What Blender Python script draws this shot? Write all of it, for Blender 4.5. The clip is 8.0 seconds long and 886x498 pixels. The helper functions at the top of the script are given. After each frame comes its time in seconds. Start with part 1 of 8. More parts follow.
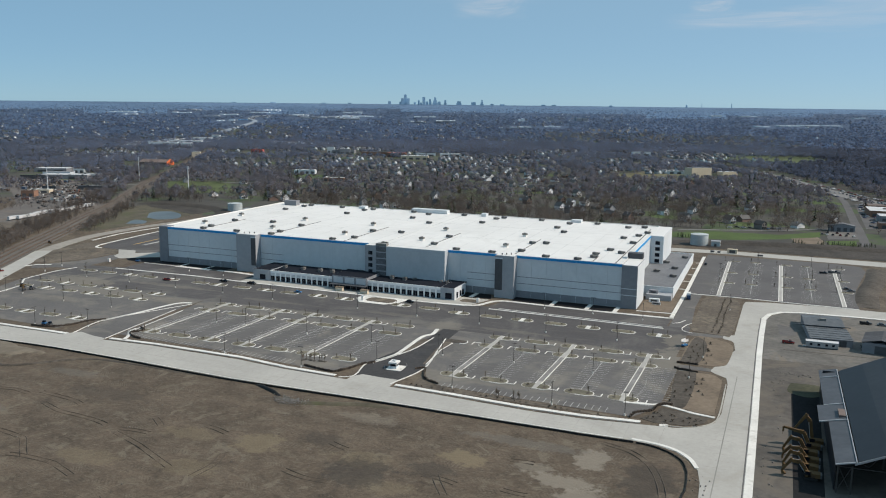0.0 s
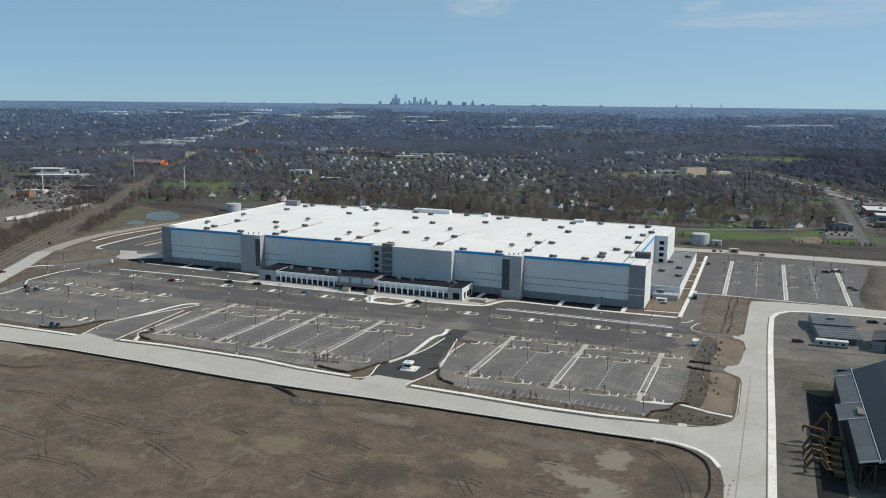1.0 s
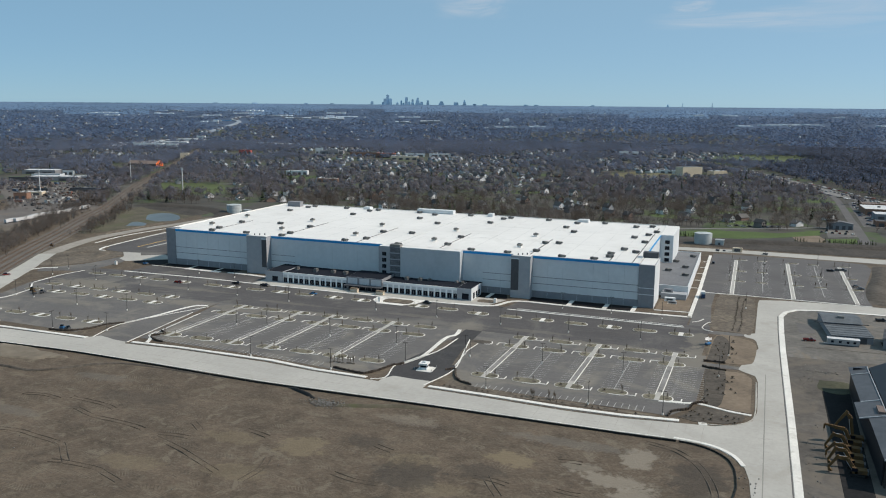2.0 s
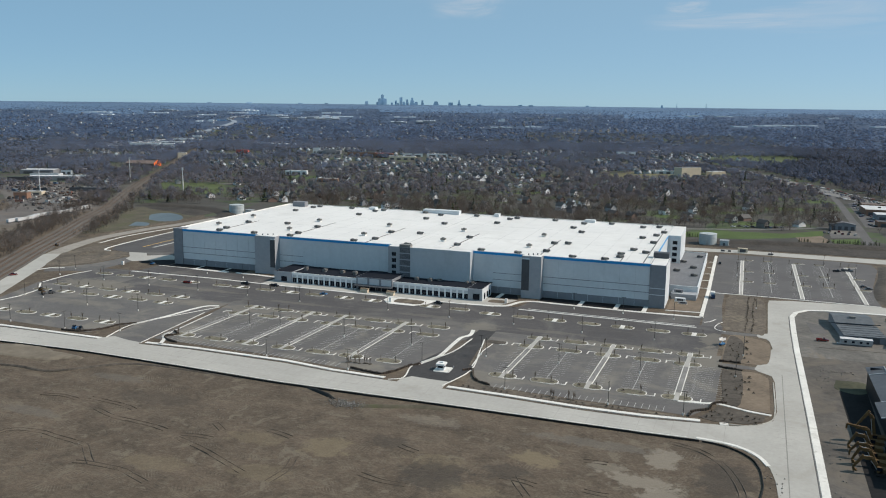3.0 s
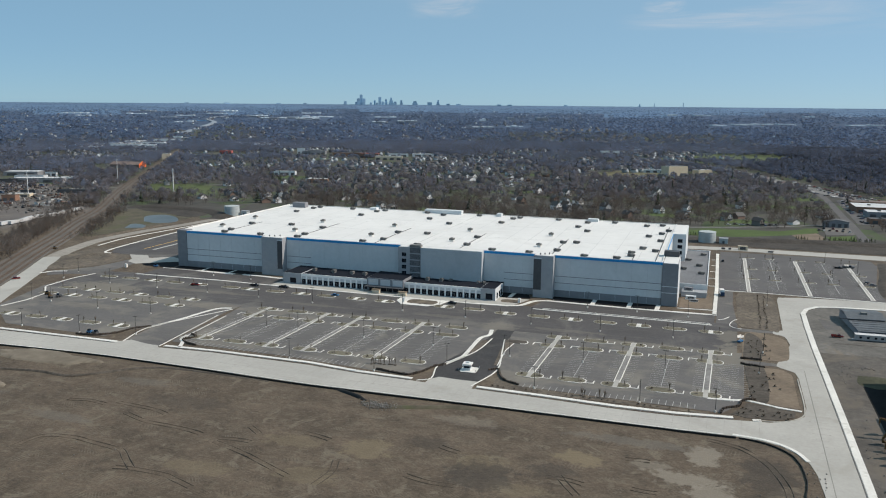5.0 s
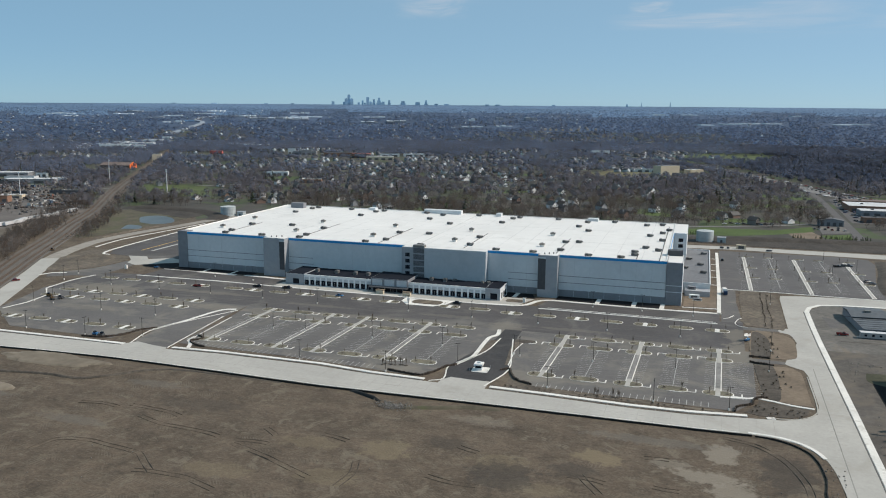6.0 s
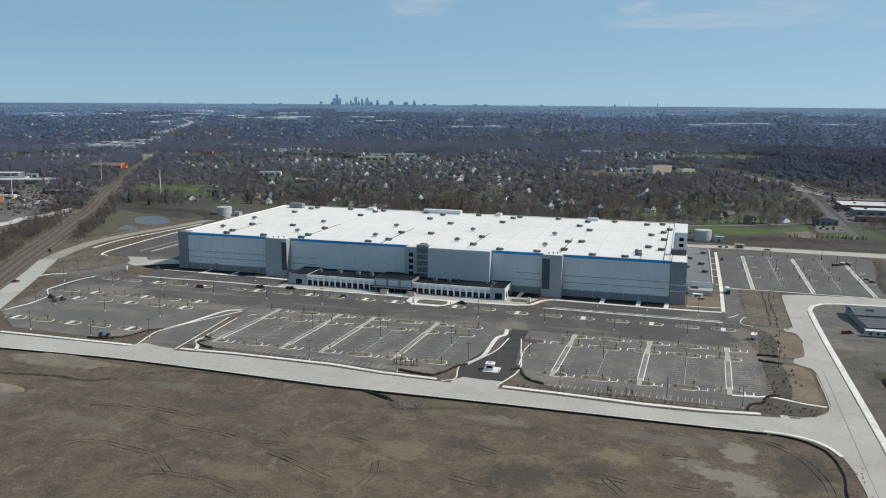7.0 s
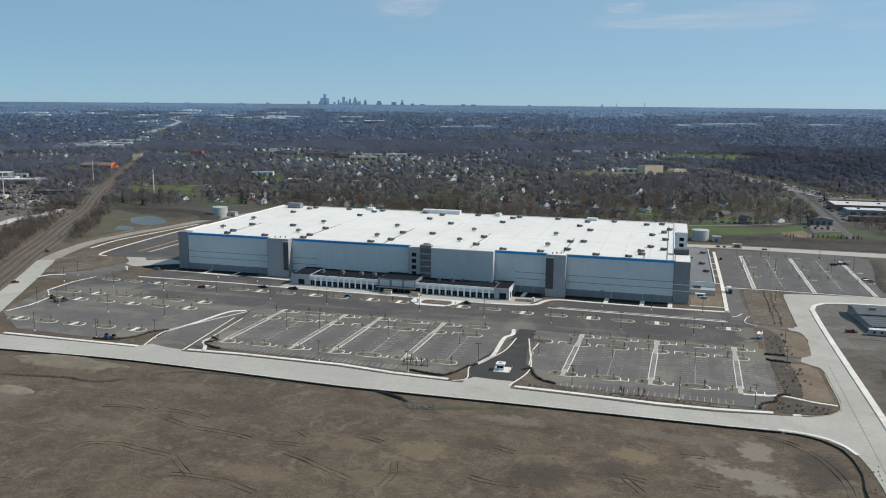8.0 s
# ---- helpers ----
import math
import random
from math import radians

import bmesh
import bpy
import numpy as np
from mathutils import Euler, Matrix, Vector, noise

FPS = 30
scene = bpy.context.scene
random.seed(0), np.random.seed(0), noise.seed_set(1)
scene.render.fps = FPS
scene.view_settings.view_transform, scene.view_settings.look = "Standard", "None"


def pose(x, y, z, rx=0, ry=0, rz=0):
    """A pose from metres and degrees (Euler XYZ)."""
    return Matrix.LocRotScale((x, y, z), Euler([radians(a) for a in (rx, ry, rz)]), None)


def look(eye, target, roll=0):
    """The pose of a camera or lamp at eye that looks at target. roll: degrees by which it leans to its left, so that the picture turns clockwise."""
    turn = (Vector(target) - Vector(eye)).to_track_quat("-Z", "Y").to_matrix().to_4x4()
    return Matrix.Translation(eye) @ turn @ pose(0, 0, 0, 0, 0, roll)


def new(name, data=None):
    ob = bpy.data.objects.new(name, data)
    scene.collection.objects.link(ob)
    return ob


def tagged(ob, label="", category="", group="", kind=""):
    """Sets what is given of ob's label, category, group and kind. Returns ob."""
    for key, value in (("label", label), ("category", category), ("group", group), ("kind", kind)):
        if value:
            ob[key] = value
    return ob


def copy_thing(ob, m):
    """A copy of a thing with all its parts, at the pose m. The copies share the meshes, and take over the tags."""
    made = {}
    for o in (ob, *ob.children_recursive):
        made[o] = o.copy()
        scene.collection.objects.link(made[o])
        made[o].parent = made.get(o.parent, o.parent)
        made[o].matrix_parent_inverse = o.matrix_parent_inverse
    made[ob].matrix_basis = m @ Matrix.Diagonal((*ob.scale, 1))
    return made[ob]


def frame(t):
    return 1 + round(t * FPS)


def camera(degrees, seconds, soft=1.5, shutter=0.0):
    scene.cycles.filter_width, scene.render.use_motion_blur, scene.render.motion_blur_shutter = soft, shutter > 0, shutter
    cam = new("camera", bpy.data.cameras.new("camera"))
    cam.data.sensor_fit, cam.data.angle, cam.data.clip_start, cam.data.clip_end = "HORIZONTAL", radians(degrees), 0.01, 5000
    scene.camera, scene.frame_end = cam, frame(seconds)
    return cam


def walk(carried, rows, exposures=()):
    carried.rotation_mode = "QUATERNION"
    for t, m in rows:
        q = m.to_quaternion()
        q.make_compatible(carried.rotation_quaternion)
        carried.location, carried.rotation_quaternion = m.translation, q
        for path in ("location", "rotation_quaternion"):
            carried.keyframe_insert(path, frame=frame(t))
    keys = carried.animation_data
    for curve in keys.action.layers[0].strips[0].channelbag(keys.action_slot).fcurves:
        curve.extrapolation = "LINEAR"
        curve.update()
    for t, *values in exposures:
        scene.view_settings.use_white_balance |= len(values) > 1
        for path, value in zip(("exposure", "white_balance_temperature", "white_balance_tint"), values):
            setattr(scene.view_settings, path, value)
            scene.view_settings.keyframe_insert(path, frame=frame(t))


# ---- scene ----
cam = camera(55.3, 8.0, soft=1.05)
PATH = [
    (0, (79.783, -479.969, 116.675), (79.024, -478.151, 116.331), 0.6),
    (0.5, (74.629, -481.906, 116.671), (73.882, -480.084, 116.327), 0.6),
    (1, (69.467, -483.818, 116.672), (68.732, -481.99, 116.328), 0.6),
    (1.5, (64.309, -485.739, 116.671), (63.586, -483.906, 116.327), 0.5),
    (3, (48.945, -491.555, 116.668), (48.247, -489.712, 116.325), 0.6),
    (3.5, (43.832, -493.448, 116.67), (43.147, -491.6, 116.326), 0.6),
    (4, (38.736, -495.235, 116.671), (38.064, -493.382, 116.328), 0.5),
    (4.5, (33.624, -496.931, 116.661), (32.965, -495.074, 116.318), 0.5),
    (6, (18.243, -501.88, 116.602), (17.628, -500.008, 116.259), 0.4),
    (6.5, (13.145, -503.438, 116.585), (12.545, -501.562, 116.242), 0.5),
    (7, (8.059, -504.94, 116.566), (7.474, -503.059, 116.223), 0.4),
    (7.5, (2.936, -506.432, 116.543), (2.367, -504.545, 116.2), 0.4),
    (8, (-2.252, -507.93, 116.52), (-2.806, -506.039, 116.177), 0.5),
]
walk(cam, [(t, look(eye, target, roll)) for t, eye, target, roll in PATH])

# ---- world, sun, exposure ----
SUN_DIR = Vector((1.0, 0.30, 1.0)).normalized()
world = bpy.data.worlds.new("sky")
scene.world = world
world.use_nodes = True
wn = world.node_tree
sky = wn.nodes.new("ShaderNodeTexSky")
sky.sky_type = "NISHITA"
sky.sun_disc = False
sky.sun_elevation = math.asin(SUN_DIR.z)
sky.sun_rotation = math.atan2(SUN_DIR.x, SUN_DIR.y)
sky.altitude = 4000
sky.air_density = 0.8
sky.dust_density = 3.0
sky.ozone_density = 5.0
tint = wn.nodes.new("ShaderNodeMix")
tint.data_type = "RGBA"  # a light even haze over the clear sky
tint.inputs["Factor"].default_value = 0.72
side = wn.nodes.new("ShaderNodeVectorMath")  # the haze is brighter towards the sun
side.operation = "DOT_PRODUCT"
side.inputs[1].default_value = SUN_DIR
wn.links.new(wn.nodes.new("ShaderNodeTexCoord").outputs["Generated"], side.inputs[0])
fade = wn.nodes.new("ShaderNodeMapRange")
fade.inputs["From Min"].default_value = -0.45
fade.inputs["From Max"].default_value = 0.45
wn.links.new(side.outputs["Value"], fade.inputs["Value"])
haze = wn.nodes.new("ShaderNodeMix")
haze.data_type = "RGBA"
haze.inputs["A"].default_value = (1.95, 3.55, 4.55, 1)
haze.inputs["B"].default_value = (2.85, 4.50, 5.60, 1)
wn.links.new(fade.outputs[0], haze.inputs["Factor"])
wn.links.new(haze.outputs["Result"], tint.inputs["B"])
wn.links.new(sky.outputs[0], tint.inputs["A"])
wn.links.new(tint.outputs["Result"], wn.nodes["Background"].inputs[0])
wn.nodes["Background"].inputs[1].default_value = 0.116
sun = new("sun", bpy.data.lights.new("sun", "SUN"))
sun.data.energy = 4.2
sun.data.angle = radians(0.53)
sun.data.color = (1.0, 0.885, 0.765)
sun.matrix_world = look(SUN_DIR * 1000, (0, 0, 0))
scene.view_settings.exposure = 0.0

# ---- materials ----
def mat(name, c1, c2, scale=0.5, rough=0.9, wide=0.02, spread=0.25, bump=0.0, metal=0.0, rnd=0.0, stain=None, stain_scale=0.05, stain_lo=0.55, stain_hi=0.7, spec=0.3, detail=6.0):
    """Two tones mixed by a fine noise, shifted by a broad one, with an optional stain colour."""
    m = bpy.data.materials.new(name)
    m.use_nodes = True
    nt = m.node_tree
    N, L = nt.nodes, nt.links
    b = N["Principled BSDF"]
    b.inputs["Roughness"].default_value = rough
    b.inputs["Metallic"].default_value = metal
    b.inputs["Specular IOR Level"].default_value = spec
    pos = N.new("ShaderNodeNewGeometry").outputs["Position"]

    def noise_node(s, d, dist=0.0):
        n = N.new("ShaderNodeTexNoise")
        n.inputs["Scale"].default_value = s
        n.inputs["Detail"].default_value = d
        n.inputs["Roughness"].default_value = 0.65
        n.inputs["Distortion"].default_value = dist
        L.new(pos, n.inputs["Vector"])
        return n.outputs[0]

    def mix(fac, a, c, mode="MIX"):
        n = N.new("ShaderNodeMix")
        n.data_type = "RGBA"
        n.blend_type = mode
        for sock, v in ((n.inputs["Factor"], fac), (n.inputs["A"], a), (n.inputs["B"], c)):
            if isinstance(v, (float, int)):
                sock.default_value = v
            elif isinstance(v, tuple):
                sock.default_value = (*v, 1)
            else:
                L.new(v, sock)
        return n.outputs["Result"]

    def span(v, lo, hi, a=0.0, z=1.0):
        n = N.new("ShaderNodeMapRange")
        for k, q in (("From Min", lo), ("From Max", hi), ("To Min", a), ("To Max", z)):
            n.inputs[k].default_value = q
        L.new(v, n.inputs["Value"])
        return n.outputs[0]

    fine = noise_node(scale, detail)
    col = mix(span(fine, 0.3, 0.7), c1, c2)
    broad = span(noise_node(wide, 4, 0.6), 0.3, 0.7, 1 - spread, 1 + spread)
    hsv = N.new("ShaderNodeHueSaturation")
    L.new(col, hsv.inputs["Color"])
    L.new(broad, hsv.inputs["Value"])
    col = hsv.outputs[0]
    if stain:
        col = mix(span(noise_node(stain_scale, 5, 0.8), stain_lo, stain_hi), col, stain)
    if rnd:
        h2 = N.new("ShaderNodeHueSaturation")
        L.new(col, h2.inputs["Color"])
        L.new(span(N.new("ShaderNodeObjectInfo").outputs["Random"], 0, 1, 1 - rnd, 1 + rnd), h2.inputs["Value"])
        col = h2.outputs[0]
    L.new(col, b.inputs["Base Color"])
    if bump:
        bn = N.new("ShaderNodeBump")
        bn.inputs["Strength"].default_value = 1.0
        bn.inputs["Distance"].default_value = bump
        L.new(fine, bn.inputs["Height"])
        L.new(bn.outputs[0], b.inputs["Normal"])
    return m


def palette_mat(name, colours, rough=0.85, scale=2.0, per_island=False):
    """One of several colours for each object (or each loose piece), with a fine mottle."""
    m = mat(name, (0.9, 0.9, 0.9), (1.0, 1.0, 1.0), scale=scale, rough=rough, spread=0.06)
    nt = m.node_tree
    b = nt.nodes["Principled BSDF"]
    mottle = b.inputs["Base Color"].links[0].from_socket
    ramp = nt.nodes.new("ShaderNodeValToRGB")
    ramp.color_ramp.interpolation = "CONSTANT"
    el = ramp.color_ramp.elements
    while len(el) < len(colours):
        el.new(1.0)
    for i, c in enumerate(colours):
        el[i].position = i / len(colours)
        el[i].color = (*c, 1)
    if per_island:
        src = nt.nodes.new("ShaderNodeNewGeometry").outputs["Random Per Island"]
    else:
        src = nt.nodes.new("ShaderNodeObjectInfo").outputs["Random"]
    nt.links.new(src, ramp.inputs[0])
    mx = nt.nodes.new("ShaderNodeMix")
    mx.data_type = "RGBA"
    mx.blend_type = "MULTIPLY"
    mx.inputs["Factor"].default_value = 1.0
    nt.links.new(ramp.outputs[0], mx.inputs["A"])
    nt.links.new(mottle, mx.inputs["B"])
    nt.links.new(mx.outputs["Result"], b.inputs["Base Color"])
    return m


FIELD = mat("field_soil", (0.071, 0.054, 0.040), (0.128, 0.099, 0.071), scale=0.7, wide=0.07, spread=0.32, bump=0.22, detail=12.0, stain=(0.142, 0.117, 0.087), stain_scale=0.09, stain_lo=0.58, stain_hi=0.64)


def blotches(m, spots, streaks=True, scuffs=0.0):
    """Dried sand and mud patches of given place, size and colour with ragged edges, and wheel scratches."""
    nt = m.node_tree
    N, L = nt.nodes, nt.links
    b = N["Principled BSDF"]
    col = b.inputs["Base Color"].links[0].from_socket
    pos = N.new("ShaderNodeNewGeometry").outputs["Position"]

    def stretched(angle, sx, sy, scale, lo, hi):
        mp = N.new("ShaderNodeMapping")
        mp.inputs["Rotation"].default_value = (0, 0, radians(angle))
        mp.inputs["Scale"].default_value = (sx, sy, 0)
        L.new(pos, mp.inputs["Vector"])
        n = N.new("ShaderNodeTexNoise")
        n.inputs["Scale"].default_value = scale
        n.inputs["Detail"].default_value = 5
        n.inputs["Roughness"].default_value = 0.7
        L.new(mp.outputs[0], n.inputs["Vector"])
        r = N.new("ShaderNodeMapRange")
        r.inputs["From Min"].default_value = lo
        r.inputs["From Max"].default_value = hi
        L.new(n.outputs[0], r.inputs["Value"])
        return r.outputs[0]

    def lay(fac, c, amount):
        nonlocal col
        k = N.new("ShaderNodeMath")
        k.operation = "MULTIPLY"
        k.inputs[1].default_value = amount
        L.new(fac, k.inputs[0])
        mx = N.new("ShaderNodeMix")
        mx.data_type = "RGBA"
        L.new(k.outputs[0], mx.inputs["Factor"])
        L.new(col, mx.inputs["A"])
        mx.inputs["B"].default_value = (*c, 1)
        col = mx.outputs["Result"]

    def treads(angle, period, patch, seed, lo):
        """Patches of parallel cleat and wheel marks."""
        mp = N.new("ShaderNodeMapping")
        mp.inputs["Rotation"].default_value = (0, 0, radians(angle))
        L.new(pos, mp.inputs["Vector"])
        wv = N.new("ShaderNodeTexWave")
        wv.inputs["Scale"].default_value = 0.314 / period
        wv.inputs["Distortion"].default_value = 2.2
        wv.inputs["Detail"].default_value = 3
        wv.inputs["Detail Scale"].default_value = 0.6
        L.new(mp.outputs[0], wv.inputs["Vector"])
        sharp = N.new("ShaderNodeMapRange")
        sharp.inputs["From Min"].default_value = 0.62
        sharp.inputs["From Max"].default_value = 0.85
        L.new(wv.outputs["Fac"], sharp.inputs["Value"])
        sh = N.new("ShaderNodeMapping")
        sh.inputs["Location"].default_value = (seed, seed * 3, 0)
        sh.inputs["Rotation"].default_value = (0, 0, radians(angle))
        sh.inputs["Scale"].default_value = (1.0, 2.2, 0)
        L.new(pos, sh.inputs["Vector"])
        n = N.new("ShaderNodeTexNoise")
        n.inputs["Scale"].default_value = patch
        n.inputs["Detail"].default_value = 4
        L.new(sh.outputs[0], n.inputs["Vector"])
        r = N.new("ShaderNodeMapRange")
        r.inputs["From Min"].default_value = lo
        r.inputs["From Max"].default_value = lo + 0.07
        L.new(n.outputs[0], r.inputs["Value"])
        k = N.new("ShaderNodeMath")
        k.operation = "MULTIPLY"
        L.new(sharp.outputs[0], k.inputs[0])
        L.new(r.outputs[0], k.inputs[1])
        return k.outputs[0]

    if streaks:
        lay(stretched(0, 1.0, 1.0, 0.16, 0.56, 0.60), (0.140, 0.116, 0.084), 0.5)
        lay(stretched(40, 1.0, 1.3, 0.42, 0.57, 0.61), (0.056, 0.046, 0.036), 0.4)
        lay(stretched(-32, 0.4, 0.8, 0.9, 0.58, 0.62), (0.150, 0.128, 0.096), 0.4)
        lay(stretched(35, 0.16, 0.9, 1.3, 0.60, 0.63), (0.165, 0.142, 0.108), 0.5)
        lay(stretched(70, 0.2, 1.2, 1.5, 0.58, 0.64), (0.046, 0.038, 0.031), 0.5)
        for q, (angle, period, patch, lo) in enumerate(((28, 0.8, 0.07, 0.59), (-38, 0.9, 0.06, 0.60), (64, 0.7, 0.08, 0.59), (8, 1.2, 0.05, 0.60), (-75, 0.8, 0.07, 0.61))):
            lay(treads(angle, period, patch, 11.0 * q, lo), (0.172, 0.146, 0.110), 0.42)
            lay(treads(angle + 4, period * 1.3, patch, 11.0 * q + 5, lo), (0.042, 0.035, 0.028), 0.40)
    if scuffs:
        # dust dragged along the lanes, tar patches, tyre scuffs and fine cracks
        lay(stretched(2, 0.05, 0.7, 0.5, 0.54, 0.70), (0.185, 0.172, 0.150), 0.55 * scuffs)
        lay(stretched(88, 0.05, 0.6, 0.6, 0.56, 0.70), (0.170, 0.160, 0.142), 0.45 * scuffs)
        lay(stretched(14, 0.06, 1.4, 0.8, 0.60, 0.66), (0.055, 0.052, 0.052), 0.5 * scuffs)
        lay(stretched(-24, 0.1, 1.6, 0.9, 0.62, 0.66), (0.20, 0.188, 0.166), 0.5 * scuffs)
        lay(stretched(0, 1.0, 1.0, 0.25, 0.60, 0.66), (0.062, 0.059, 0.058), 0.4 * scuffs)
        lay(stretched(30, 1.0, 1.0, 1.6, 0.60, 0.70), (0.21, 0.20, 0.18), 0.5 * scuffs)
    ragged = N.new("ShaderNodeTexNoise")
    ragged.inputs["Scale"].default_value = 0.2
    ragged.inputs["Detail"].default_value = 8
    ragged.inputs["Roughness"].default_value = 0.72
    L.new(pos, ragged.inputs["Vector"])
    for x, y, rx, ry, c, amount in spots:
        mp = N.new("ShaderNodeMapping")
        mp.inputs["Location"].default_value = (-x / rx, -y / ry, 0)
        mp.inputs["Scale"].default_value = (1 / rx, 1 / ry, 0)
        L.new(pos, mp.inputs["Vector"])
        ln = N.new("ShaderNodeVectorMath")
        ln.operation = "LENGTH"
        L.new(mp.outputs[0], ln.inputs[0])
        ad = N.new("ShaderNodeMath")
        ad.operation = "MULTIPLY_ADD"
        ad.inputs[1].default_value = 2.6
        L.new(ragged.outputs[0], ad.inputs[0])
        L.new(ln.outputs["Value"], ad.inputs[2])
        r = N.new("ShaderNodeMapRange")
        r.inputs["From Min"].default_value = 2.33
        r.inputs["From Max"].default_value = 2.02
        L.new(ad.outputs[0], r.inputs["Value"])
        lay(r.outputs[0], c, amount * 0.82)
    L.new(col, b.inputs["Base Color"])


PALE, TAN, GREYMUD, DARKMUD = (0.225, 0.198, 0.160), (0.172, 0.138, 0.09), (0.14, 0.128, 0.11), (0.05, 0.042, 0.035)
PALE_MUD = [(24, -216, 6, 9, PALE, 0.95), (19, -236, 12, 6, PALE, 0.9), (27, -244, 8, 7, PALE, 0.9), (8, -229, 7, 4, PALE, 0.6), (-15, -233, 9, 6, TAN, 1.0), (-84, -250, 9, 9, TAN, 0.8), (-45, -247, 12, 6, TAN, 0.6), (-60, -214, 14, 5, PALE, 0.4), (-112, -252, 12, 6, TAN, 0.5), (-130, -282, 14, 6, TAN, 0.5)]
DARK_MUD = [(-95, -275, 12, 6, TAN, 0.5), (-30, -262, 12, 5, TAN, 0.5), (44, -226, 10, 16, DARKMUD, 0.8), (-42, -256, 12, 12, DARKMUD, 0.85), (-22, -246, 9, 6, DARKMUD, 0.7), (-170, -232, 22, 7, DARKMUD, 0.5), (-66, -238, 10, 5, DARKMUD, 0.6), (-262, -252, 18, 8, GREYMUD, 0.7), (-200, -218, 16, 4, GREYMUD, 0.5), (0, -212, 26, 4, GREYMUD, 0.6), (-205, -262, 16, 4, GREYMUD, 0.5)]
blotches(FIELD, PALE_MUD + DARK_MUD)
SOIL = mat("bare_soil", (0.072, 0.060, 0.048), (0.160, 0.133, 0.104), scale=0.45, wide=0.05, spread=0.32, bump=0.2, detail=9.0, stain=(0.175, 0.148, 0.112), stain_scale=0.07, stain_lo=0.58, stain_hi=0.66)
SUBURB = mat("dormant_grass_ground", (0.050, 0.047, 0.042), (0.084, 0.078, 0.068), scale=0.05, wide=0.006, spread=0.3, stain=(0.062, 0.082, 0.038), stain_scale=0.022, stain_lo=0.51, stain_hi=0.58)
# Aerial haze is put into these far ground colours: bluer with distance.
FAR = mat("haze_tinted_ground", (0.045, 0.070, 0.118), (0.062, 0.091, 0.145), scale=0.02, wide=0.004, spread=0.3)
HORIZON = mat("haze_tinted_horizon", (0.084, 0.146, 0.235), (0.109, 0.171, 0.264), scale=0.01, wide=0.002, spread=0.2)
LAWN = mat("spring_lawn", (0.056, 0.088, 0.024), (0.080, 0.112, 0.034), scale=0.3, wide=0.03, spread=0.25)
DRYGRASS = mat("dry_grass", (0.104, 0.100, 0.052), (0.148, 0.133, 0.074), scale=0.4, wide=0.05, spread=0.2)
DULLGRASS = mat("dull_spring_grass", (0.062, 0.086, 0.030), (0.092, 0.108, 0.046), scale=0.2, wide=0.03, spread=0.25)
ASPHALT = mat("dusty_asphalt", (0.102, 0.097, 0.095), (0.130, 0.124, 0.121), scale=0.8, wide=0.03, spread=0.12, stain=(0.185, 0.172, 0.150), stain_scale=0.04, stain_lo=0.50, stain_hi=0.68)
BLACKTOP = mat("fresh_asphalt", (0.069, 0.065, 0.066), (0.091, 0.086, 0.086), scale=0.7, wide=0.03, spread=0.15, stain=(0.150, 0.142, 0.130), stain_scale=0.028, stain_lo=0.52, stain_hi=0.70)
GATETOP = mat("new_black_asphalt", (0.040, 0.039, 0.040), (0.058, 0.056, 0.057), scale=0.7, wide=0.05, spread=0.2, stain=(0.085, 0.081, 0.076), stain_scale=0.06, stain_lo=0.55, stain_hi=0.72)
# Cast shadow put into the ground colour, at wall feet and the hall.
SHADOWTOP = mat("shadow_black_ground", (0.014, 0.014, 0.015), (0.024, 0.024, 0.025), scale=0.7, wide=0.05, spread=0.2, spec=0.08)
DUSTY = mat("dust_covered_kerb", (0.30, 0.285, 0.25), (0.46, 0.44, 0.40), scale=0.5, wide=0.08, spread=0.25)
DUST = (0.205, 0.186, 0.152)
DUST_SPOTS = [(-345, -76, 30, 12, DUST, 0.75), (-300, -94, 40, 8, DUST, 0.6), (-320, -120, 24, 6, DUST, 0.4), (-250, -95, 18, 8, DUST, 0.6), (-150, -88, 55, 5, DUST, 0.5), (-85, -82, 10, 12, DUST, 0.5), (-10, -88, 45, 5, DUST, 0.5), (31, -92, 8, 22, DUST, 0.7), (-60, -158, 12, 8, DUST, 0.5), (-112, -165, 12, 6, DUST, 0.6), (-215, -94, 24, 7, DUST, 0.5), (-200, -158, 24, 5, DUST, 0.45), (-30, -157, 40, 4, DUST, 0.45), (-280, -64, 40, 3.5, DUST, 0.4), (-120, -70, 18, 3, DUST, 0.35), (-50, -76, 22, 3, DUST, 0.35), (-200, -72, 25, 3, DUST, 0.35), (30, -58, 6, 14, DUST, 0.6)]
blotches(ASPHALT, DUST_SPOTS, False, 0.8)
blotches(BLACKTOP, DUST_SPOTS, False, 0.6)
CONCRETE = mat("pale_concrete", (0.355, 0.343, 0.316), (0.407, 0.396, 0.367), scale=0.6, wide=0.03, spread=0.10, stain=(0.316, 0.302, 0.269), stain_scale=0.04, stain_lo=0.55, stain_hi=0.75)
ASPHALT2 = mat("side_lot_asphalt", (0.090, 0.086, 0.087), (0.114, 0.109, 0.109), scale=0.8, wide=0.03, spread=0.14, stain=(0.130, 0.123, 0.115), stain_scale=0.035, stain_lo=0.55, stain_hi=0.75)
blotches(ASPHALT2, [], False, 0.6)
KERB = mat("kerb_concrete", (0.60, 0.585, 0.545), (0.71, 0.695, 0.655), scale=1.0, wide=0.06, spread=0.12, stain=(0.46, 0.44, 0.395), stain_scale=0.12, stain_lo=0.58, stain_hi=0.72)
PAINT = mat("white_line_paint", (0.30, 0.30, 0.29), (0.46, 0.46, 0.44), scale=1.5, spread=0.2)
